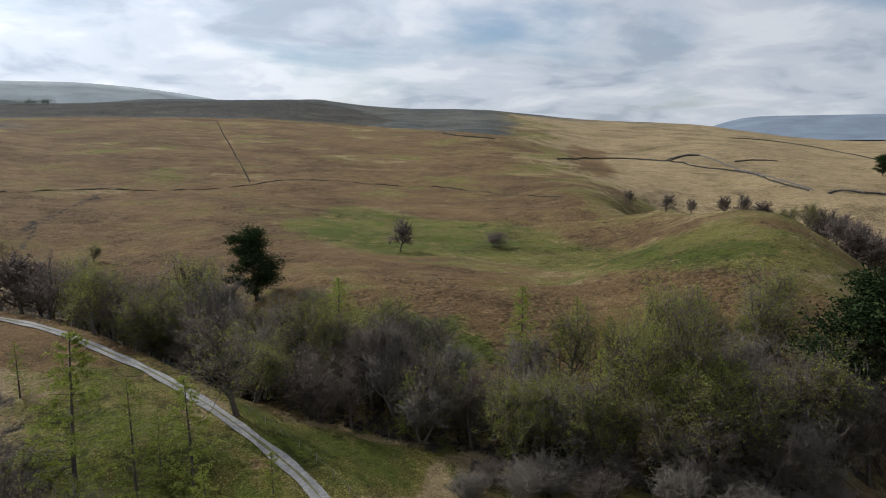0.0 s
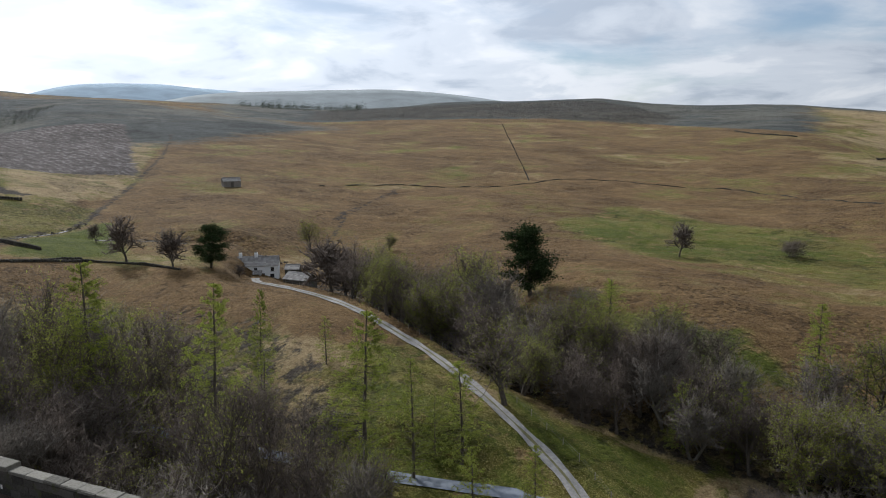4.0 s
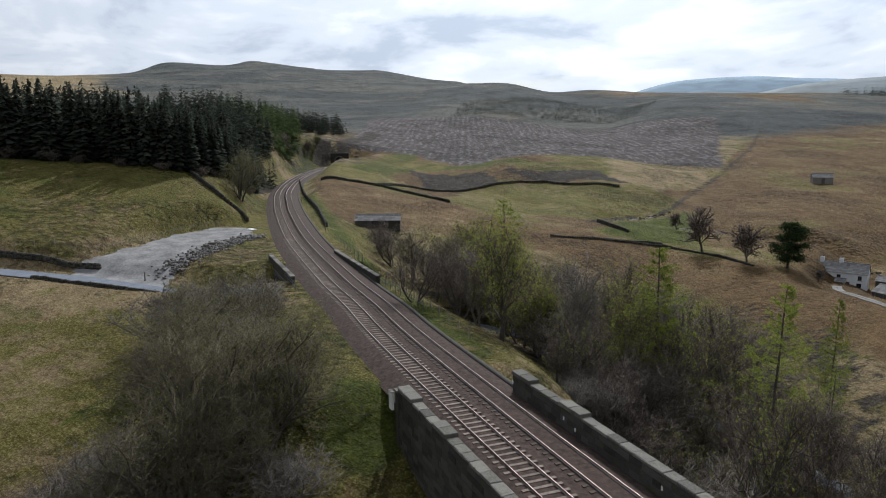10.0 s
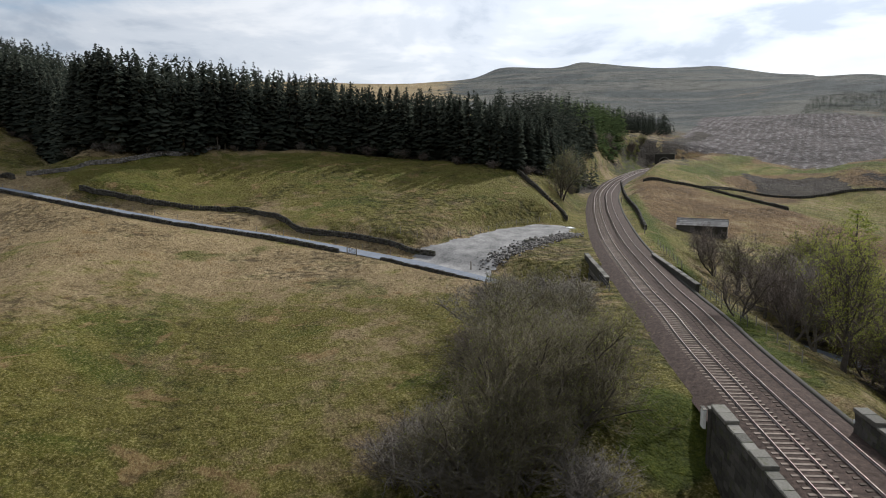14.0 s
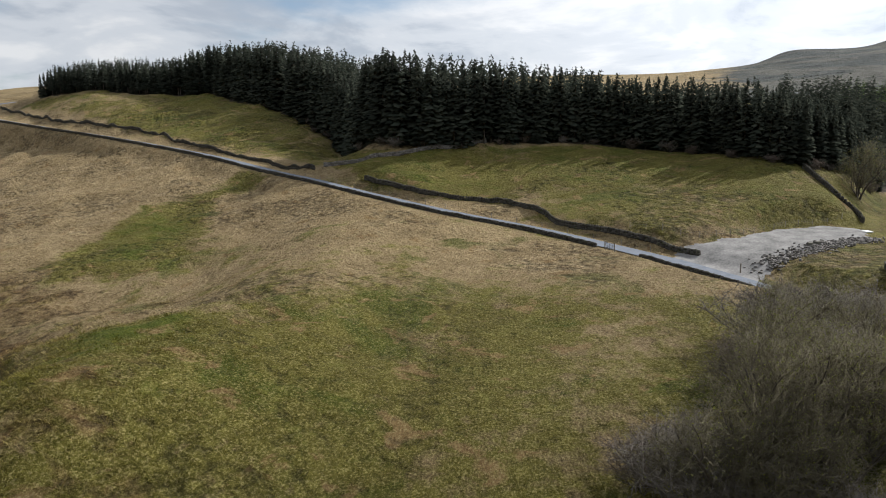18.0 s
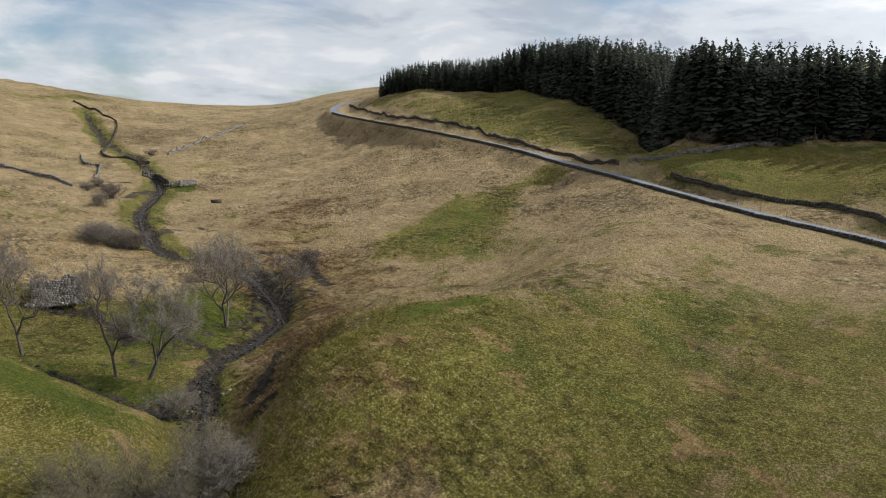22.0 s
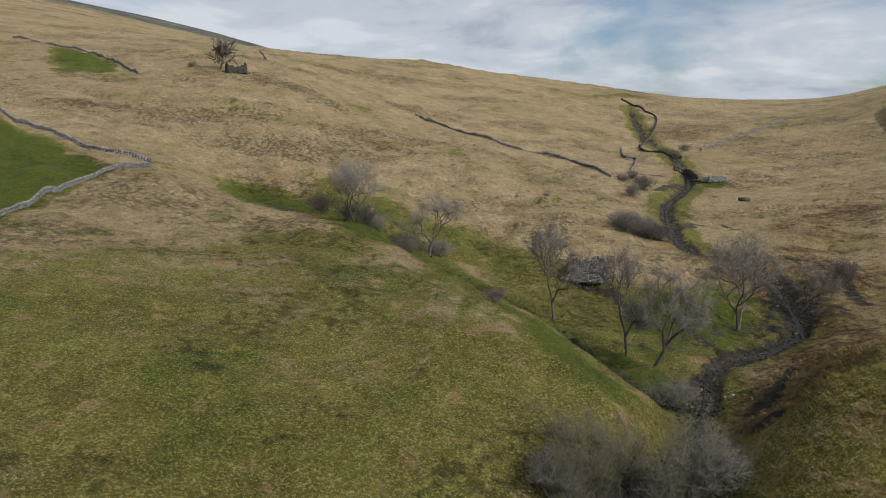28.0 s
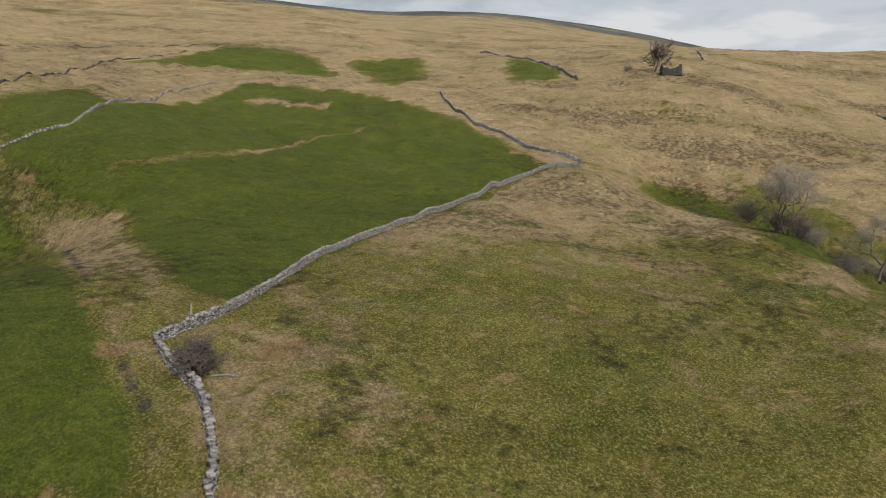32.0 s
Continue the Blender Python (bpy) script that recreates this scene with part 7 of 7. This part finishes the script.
t_ = thing("crossing_board", "white board lying by the railway crossing", "board", (-147.5, 17.6, floor_at(-147.5, 17.6) + 0.05), 20)
part("board", box_bm(-1.1, 1.1, -0.6, 0.6, 0.0, 0.16, 0.03), WHITE, t_)
stake = thing("marker_stake", "pale wooden stake leaning on the wall", "stake")
part("stake", rod(bmesh.new(), (52.6, -37.3, floor_at(52.6, -37.3) - 0.1), (52.9, -37.7, floor_at(52.6, -37.3) + 1.9), 0.07), WOOD, stake)
log_ = thing("fallen_branch", "pale dead branch lying by the wall", "branch")
zl = floor_at(44, -33.5) - 0.1
part("stem", rod(bmesh.new(), (44.3, -33.0, zl + 0.25), (43.0, -34.6, zl + 0.15), 0.08), BARK_PALE, log_)
part("fork", rod(bmesh.new(), (43.5, -33.9, zl + 0.2), (42.6, -33.8, zl + 0.3), 0.05), BARK_PALE, log_)
part("fork", rod(bmesh.new(), (43.2, -34.3, zl + 0.2), (42.9, -35.1, zl + 0.25), 0.04), BARK_PALE, log_)
# low iron rails by the bridge
for y, x0, x1 in ((15.6, -96, -88), (27.0, -112, -72)):
    rail_ = thing("iron_railing", "rusty iron railing beside the bridge parapet", "railing", group="iron railings")
    for x in np.arange(x0, x1 + 0.1, 2.0):
        z = max(floor_at(x, y), -1.2)
        part("post", rod(bmesh.new(), (x, y, z - 0.2), (x, y, 0.5), 0.04), IRON, rail_)
    for h in (0.05, 0.45):
        part("bar", rod(bmesh.new(), (x0, y, h), (x1, y, h), 0.03), IRON, rail_)
for x, y in ((-140, 31.4), (-161, 30), (-205, 39), (-182, 27.5)):
    p_ = thing("lineside_post", "short dark lineside marker post", "post", group="lineside posts")
    part("post", post_bm(x, y, floor_at(x, y), 1.6, 0.09), WOOD, p_)

# ---- buildings ----
SLATE = island_stone("stone_slate", (0.13, 0.125, 0.12), (0.27, 0.26, 0.25), mossy=0.05, scale=1.5)
LIMEWASH = simple("limewashed_wall", (0.62, 0.63, 0.64), (0.78, 0.79, 0.79), 0.8, 0.9, 0.3, 0.02)
PANE, k = material("window_pane")
finish(k, rgb(0.02, 0.022, 0.025), 0.08)
DARKWOOD = simple("dark_painted_wood", (0.05, 0.045, 0.04), (0.11, 0.10, 0.09), 4.0, 0.7, 0.2, 0.01)


def wall_panel(bm, length, high, thick, holes, place):
    """A wall of boxes left open at the holes (x0, x1, z0, z1); place maps x, depth, z to the building."""
    cuts = sorted({0.0, length, *[h[0] for h in holes], *[h[1] for h in holes]})
    for a, b in zip(cuts, cuts[1:]):
        mine = sorted([(h[2], h[3]) for h in holes if h[0] <= a + 1e-6 and h[1] >= b - 1e-6])
        z = -0.8
        for lo, hi in mine + [(high, high)]:
            if lo > z + 1e-6:
                q = [place(xx, dd, zz) for zz in (z, lo) for xx, dd in ((a, 0), (b, 0), (b, thick), (a, thick))]
                vs = [bm.verts.new(p) for p in q]
                for f in ((0, 3, 2, 1), (4, 5, 6, 7), (0, 1, 5, 4), (1, 2, 6, 5), (2, 3, 7, 6), (3, 0, 4, 7)):
                    bm.faces.new([vs[i] for i in f])
            z = hi


def house(name, label, category, at, turn, long, deep, eaves, rise, wall, roof, holes=(), chimneys=(), rows=7, doors=()):
    """A gabled building with a real roof of slate courses, its long front towards -y."""
    h = thing(name, label, category, at, turn)
    bm = bmesh.new()
    L, D = long / 2, deep / 2
    openings = [*holes, *doors]
    wall_panel(bm, long, eaves, 0.45, openings, lambda x, d, z: (x - L, -D + d, z))
    wall_panel(bm, long, eaves, 0.45, [], lambda x, d, z: (L - x, D - d, z))
    wall_panel(bm, deep - 0.9, eaves, 0.45, [], lambda x, d, z: (-L + d, D - 0.45 - x, z))
    wall_panel(bm, deep - 0.9, eaves, 0.45, [], lambda x, d, z: (L - d, -D + 0.45 + x, z))
    for s in (-1, 1):
        q = [(s * (L - e), y, z) for e in (0.0, 0.45) for y, z in ((-D, eaves), (D, eaves), (0, eaves + rise))]
        vs = [bm.verts.new(p) for p in q]
        for f in ((0, 1, 2), (5, 4, 3), (0, 3, 4, 1), (1, 4, 5, 2), (2, 5, 3, 0)):
            bm.faces.new([vs[i] for i in f])
    bmesh.ops.recalc_face_normals(bm, faces=bm.faces[:])
    part("wall", bm, wall, h)
    # roof slopes in lapped courses
    slope = math.hypot(D + 0.25, rise)
    for s in (-1, 1):
        bm = bmesh.new()
        for r in range(rows):
            f0, f1 = r / rows, (r + 1) / rows
            y0, y1 = s * (D + 0.25) * (1 - f0), s * (D + 0.25) * (1 - f1)
            z0, z1 = eaves - 0.12 + (rise + 0.12) * f0 + 0.06, eaves - 0.12 + (rise + 0.12) * f1 + 0.02
            n = max(6, int(long / 0.7))
            for c in range(n):
                x0, x1 = -L - 0.2 + (long + 0.4) * c / n + 0.008, -L - 0.2 + (long + 0.4) * (c + 1) / n - 0.008
                e = random.uniform(0, 0.025)
                vs = [bm.verts.new(p) for p in ((x0, y0, z0 + e), (x1, y0, z0 + e), (x1, y1, z1 + e), (x0, y1, z1 + e), (x0, y0, z0 - 0.07), (x1, y0, z0 - 0.07), (x1, y1, z1 - 0.09), (x0, y1, z1 - 0.09))]
                for f in ((0, 1, 2, 3), (4, 7, 6, 5), (0, 4, 5, 1), (1, 5, 6, 2), (2, 6, 7, 3), (3, 7, 4, 0)):
                    bm.faces.new([vs[i] for i in f])
        bmesh.ops.recalc_face_normals(bm, faces=bm.faces[:])
        tagged(part("roof", bm, roof, h), kind="stuff")
    part("ridge", box_bm(-L - 0.2, L + 0.2, -0.16, 0.16, eaves + rise - 0.02, eaves + rise + 0.12, 0.03), roof, h)
    for x0, x1, z0, z1 in holes:
        win = part("window", box_bm(x0 - L - 0.03, x1 - L + 0.03, -D + 0.14, -D + 0.2, z0 - 0.03, z1 + 0.03), PANE, h)
        for a, b, c, d in ((x0, x1, z0, z0 + 0.07), (x0, x1, z1 - 0.07, z1), (x0, x0 + 0.07, z0 + 0.074, z1 - 0.074), (x1 - 0.07, x1, z0 + 0.074, z1 - 0.074), ((x0 + x1) / 2 - 0.03, (x0 + x1) / 2 + 0.03, z0 + 0.074, z1 - 0.074)):
            part("frame", box_bm(a - L, b - L, -D + 0.09, -D + 0.136, c, d), DARKWOOD, win)
        part("sill", box_bm(x0 - L - 0.1, x1 - L + 0.1, -D - 0.08, -D + 0.085, z0 - 0.12, z0 - 0.004), COPING, win)
    for x0, x1, z0, z1 in doors:
        part("door", box_bm(x0 - L + 0.01, x1 - L - 0.01, -D + 0.16, -D + 0.24, z0, z1 - 0.01), DARKWOOD, h)
    for x in chimneys:
        c = part("chimney", box_bm(x - 0.45, x + 0.45, -0.4, 0.4, eaves + rise - 0.5, eaves + rise + 1.1, 0.02), wall, h)
        for dx in (-0.2, 0.2):
            part("pot", post_bm(x + dx, 0, eaves + rise + 1.1, 0.45, 0.12), COPING, c)
    return h


def facing(x, y, extra=0.0):
    """The turn that shows a building's front towards the middle of the valley."""
    return math.degrees(math.atan2(-x, y)) + extra


def base_at(x, y):
    return (x, y, floor_at(x, y) - 0.1)


cottage = house("cottage", "whitewashed stone cottage with a slate roof and two chimneys", "house", (-125.3, 163.5, -19.9), facing(-123.5, 163.5, -6), 11.4, 5.6, 4.3, 2.2, LIMEWASH, SLATE,
                holes=((1.2, 2.1, 2.6, 3.7), (4.6, 5.5, 2.6, 3.7), (9.3, 10.2, 2.6, 3.7), (1.2, 2.2, 0.7, 1.8), (9.1, 10.2, 0.7, 1.8)), chimneys=(-5.0, -0.6), doors=((6.6, 7.6, 0.0, 2.0),))
porch = house("porch", "small slate-roofed stone porch against the cottage", "porch", (-123.6, 160.5, -19.7), facing(-123.5, 163.5, -6), 2.2, 1.8, 1.9, 0.8, LIMEWASH, SLATE, rows=3, doors=((0.6, 1.6, 0.0, 1.8),))
house("lean_to", "stone lean-to with slate roof beside the cottage", "outbuilding", (-117.3, 169.0, -19.3), facing(-123.5, 163.5, -14), 4.0, 4.5, 2.2, 1.0, DARKSTONE, SLATE, rows=4)
house("stone_shed", "grey stone outbuilding with a sheeted roof by the track", "shed", base_at(-106.5, 156.5), facing(-106.5, 156.5, -38), 7.5, 5.0, 2.6, 1.5, DARKSTONE, SLATE, rows=4)
house("field_barn", "small stone field barn with a slate roof", "barn", base_at(-230, 281), facing(-230, 281, 12), 8.4, 5.0, 2.9, 1.7, WALLSTONE, SLATE, rows=5, doors=((3.6, 5.0, 0.0, 2.3),))
house("line_hut", "long low stone hut with a grey roof beside the field", "hut", (-166, 50.5, -3.1), facing(-166, 50.5, -4), 11.0, 4.5, 2.0, 1.3, DARKSTONE, SLATE, rows=4, doors=((3.0, 4.0, 0.0, 1.8),))


def stone_ruin(label, x, y, turn, long, deep, tops, mat, block=0.45, doorway=None):
    """Roofless rubble walls; tops gives the broken height along front, right, back and left."""
    z0 = floor_at(x, y) - 0.3
    whole = thing("ruined_barn", label, "ruin", (x, y, z0), turn)
    rng = np.random.default_rng(int(abs(x * 7 + y)))
    sides = (((-long / 2, -deep / 2), (long / 2, -deep / 2)), ((long / 2, -deep / 2), (long / 2, deep / 2)), ((long / 2, deep / 2), (-long / 2, deep / 2)), ((-long / 2, deep / 2), (-long / 2, -deep / 2)))
    for (a, b), heights in zip(sides, tops):
        a, b = np.array(a), np.array(b)
        L = np.linalg.norm(b - a)
        yaw = math.atan2(*(b - a)[::-1])
        places, sizes = [], []
        course = 0
        z = 0.0
        while z < max(heights):
            th = rng.uniform(0.24, 0.34)
            s = -(course % 2) * block * 0.4
            while s < L:
                w_ = block * rng.uniform(0.7, 1.4)
                mid = min(max(s + w_ / 2, 0.1), L - 0.1)
                if z < np.interp(mid / L, np.linspace(0, 1, len(heights)), heights) + rng.uniform(-0.15, 0.15) and not (doorway and a[1] < 0 and b[1] < 0 and doorway[0] < mid < doorway[1] and z < 1.9):
                    q = a + (b - a) * mid / L
                    places.append((*q, z + th / 2))
                    sizes.append((w_ * 0.96, 0.55 * rng.uniform(0.9, 1.1), th * 0.97))
                s += w_
            z += th
            course += 1
        v, f = stones(places, np.array(sizes), np.full(len(places), yaw), rng, 0.07)
        ob = tagged(new("wall", fast_mesh("wall", v, f, mat)), kind="stuff")
        ob.parent = whole
    n = 60
    q = np.c_[rng.uniform(-long * 0.7, long * 0.7, n), rng.uniform(-deep * 0.7, deep * 0.7, n), rng.uniform(0.2, 0.5, n)]
    v, f = stones(q, rng.uniform(0.2, 0.55, (n, 3)), rng.uniform(0, 3, n), rng, 0.3)
    ob = tagged(new("rubble", fast_mesh("rubble", v, f, mat)), kind="stuff")
    ob.parent = whole
    return whole


RUINSTONE = island_stone("ruin_stone", (0.095, 0.088, 0.08), (0.29, 0.27, 0.25), mossy=0.05)
stone_ruin("roofless grey stone barn ruin with a broken gable", -25.8, -127.5, facing(-25.8, -127.5, -14), 6.2, 5.4, ((4.2, 4.2, 4.1, 3.9, 4.2, 5.2, 4.6), (4.6, 4.0, 2.6, 2.2), (2.4, 1.8, 2.2, 3.0), (3.4, 3.0, 3.6, 4.3)), RUINSTONE)
stone_ruin("small roofless stone hut ruin beneath a tree", 78.6, -263.5, facing(78.6, -263.5, 10), 6.6, 4.5, ((2.9, 3.1, 2.2, 2.6, 3.2, 3.4), (3.2, 4.4, 3.2), (2.8, 2.6, 2.9), (3.0, 4.3, 2.9)), DARKSTONE, doorway=(2.6, 3.7))
stone_ruin("low broken stone sheepfold by the gill", -88, -236, 20, 7.0, 6.0, ((0.9, 1.2, 0.5, 0.3), (0.8, 0.4, 1.1), (1.5, 1.6, 1.4), (0.6, 1.2, 1.0)), WALLSTONE)

# ---- water and stones in the becks ----
WATER, k = material("peaty_water")
at_ = k.n("ShaderNodeTexCoord").outputs["Object"]
finish(k, rgb(0.012, 0.010, 0.008), 0.45, k.noise(at_, 2.6, 5.0, 0.6), 0.9, 0.16).inputs["Specular IOR Level"].default_value = 0.2
for line, half, label in ((gill_line, 0.42, "dark peaty water of a narrow rocky gill"), (gully_line, 0.12, "trickle of water in a grassy gully"), (beck_line[(beck_line[:, 0] < -135) & (beck_line[:, 0] > -212)], 0.6, "shallow dark beck in a grassy dale")):
    low = line.copy()
    low[:, 2] = ground(line[:, 0], line[:, 1])
    ribbon("beck_water", low, half, WATER, 0.10, label, "stream", 0.35)


def scatter(label, line, count, spread, lo, hi, mat, seed):
    rng = np.random.default_rng(seed)
    k_ = rng.integers(0, len(line) - 1, count)
    x = line[k_, 0] + rng.normal(0, spread, count)
    y = line[k_, 1] + rng.normal(0, spread, count)
    s = rng.uniform(lo, hi, (count, 1)) * rng.uniform(0.6, 1.2, (count, 3)) * (1, 1, 0.65)
    v, f = stones(np.c_[x, y, ground(x, y) + s[:, 2] * 0.25], s, rng.uniform(0, 3, count), rng, 0.3)
    tagged(new("beck_stones", fast_mesh("beck_stones", v, f, mat)), label, "stones", kind="stuff")


DARKROCK = island_stone("wet_dark_rock", (0.012, 0.010, 0.008), (0.060, 0.050, 0.042), mossy=0.2)
scatter("dark wet stones along the gill", gill_line[gill_line[:, 1] < -20], 2600, 0.85, 0.12, 0.45, DARKROCK, 1)
scatter("pale boulders on the gill banks", gill_line[gill_line[:, 1] < -40], 170, 2.0, 0.1, 0.4, WALLSTONE, 2)
scatter("stones in the side gully", gully_line, 240, 0.7, 0.15, 0.5, DARKROCK, 3)
scatter("stones in the beck", beck_line[np.hypot(beck_line[:, 0], beck_line[:, 1]) < 290], 500, 1.0, 0.2, 0.7, DARKROCK, 4)
b_ = thing("boulder", "dark lone boulder on the moor", "boulder", (-86, -204.2, floor_at(-86, -204.2)), 20)
v, f = stones([(0, 0, 0.4)], [(2.6, 1.8, 1.2)], np.array([0.3]), np.random.default_rng(2), 0.25)
new("rock", fast_mesh("rock", v, f, DARKROCK)).parent = b_

# ---- rough grass standing above the turf ----
def tussocks(name, label, count, near, far, turn0, turn1, tall, blades, seed, wide=0.035, clump=0.08, outline=None):
    """Tufts of bent blades; thicker near by, thinning with distance."""
    rng = np.random.default_rng(seed)
    r = near * (far / near) ** rng.uniform(0, 1, count)
    a = np.radians(rng.uniform(turn0, turn1, count))
    x, y = -r * np.sin(a), r * np.cos(a)
    keep = near_line(x, y, road_line)[0] > 3.2
    keep &= near_line(x, y, gill_line)[0] > 2.0
    keep &= (near_line(x, y, rail_line)[0] > 6.5) & (near_line(x, y, track_line)[0] > 2.4)
    keep &= edge_gap(x, y, YARD) > 1.0
    if outline:
        keep &= rng.uniform(0, 1, count) > ease(edge_gap(x, y, outline) + 4 * lump(x, y, 9.0, 5.0), -12, 10)
    x, y, r = x[keep], y[keep], r[keep]
    cov = land_cover(x, y)
    rough = rng.uniform(0, 1, len(x)) > np.clip(cov[:, 0] - 0.62, 0, 0.3) * 3.0
    x, y, r, cov = x[rough], y[rough], r[rough], cov[rough]
    z = ground(x, y) - 0.04
    n = len(x)
    grow = tall * rng.uniform(0.5, 1.3, (n, 1)) * (0.85 + 0.5 * lump(x, y, 11.0, 2.0))[:, None]
    az = rng.uniform(0, 6.28, (n, blades))
    lean = rng.uniform(0.25, 1.0, (n, blades)) + 0.35
    wind = 0.35
    bx, by = np.cos(az), np.sin(az)
    base = np.stack([x[:, None] + bx * clump, y[:, None] + by * clump, np.broadcast_to(z[:, None], az.shape)], -1)
    sidev = np.stack([-by, bx, np.zeros_like(bx)], -1) * (wide * (0.7 + r / 60.0))[:, None, None]
    tip = base + np.stack([(bx + wind) * lean * grow, by * lean * grow, grow * (1.15 - 0.35 * lean)], -1)
    v = np.stack([base - sidev, base + sidev, tip], 2).reshape(-1, 3)
    f = np.arange(len(v)).reshape(-1, 3)
    me = fast_mesh(name, v, f, BENT)
    wild = me.attributes.new("heath_haze", "FLOAT", "POINT")
    wild.data.foreach_set("value", np.zeros(len(v), np.float32))
    layer = me.attributes.new("cover", "FLOAT_COLOR", "POINT")
    layer.data.foreach_set("color", np.repeat(cov, blades * 3, axis=0).astype(np.float32).ravel())
    return tagged(new(name, me), label, "grass", kind="stuff")


tussocks("rough_grass", "rough tussocky moor grass in straw and olive", 90000, 34, 170, 92, 250, 0.20, 5, 11, 0.014)
tussocks("moor_grass", "coarse grass on the spur and lower fell", 16000, 62, 260, -33, 70, 0.24, 5, 12, 0.02)
tussocks("tussock_grass", "tall brown tussocks on the steep bank above the gill", 7000, 40, 100, 122, 172, 0.42, 9, 13, 0.026, 0.2, [(-22, -42), (-40, -36), (-54, -44), (-58, -62), (-46, -84), (-30, -74), (-22, -56)])
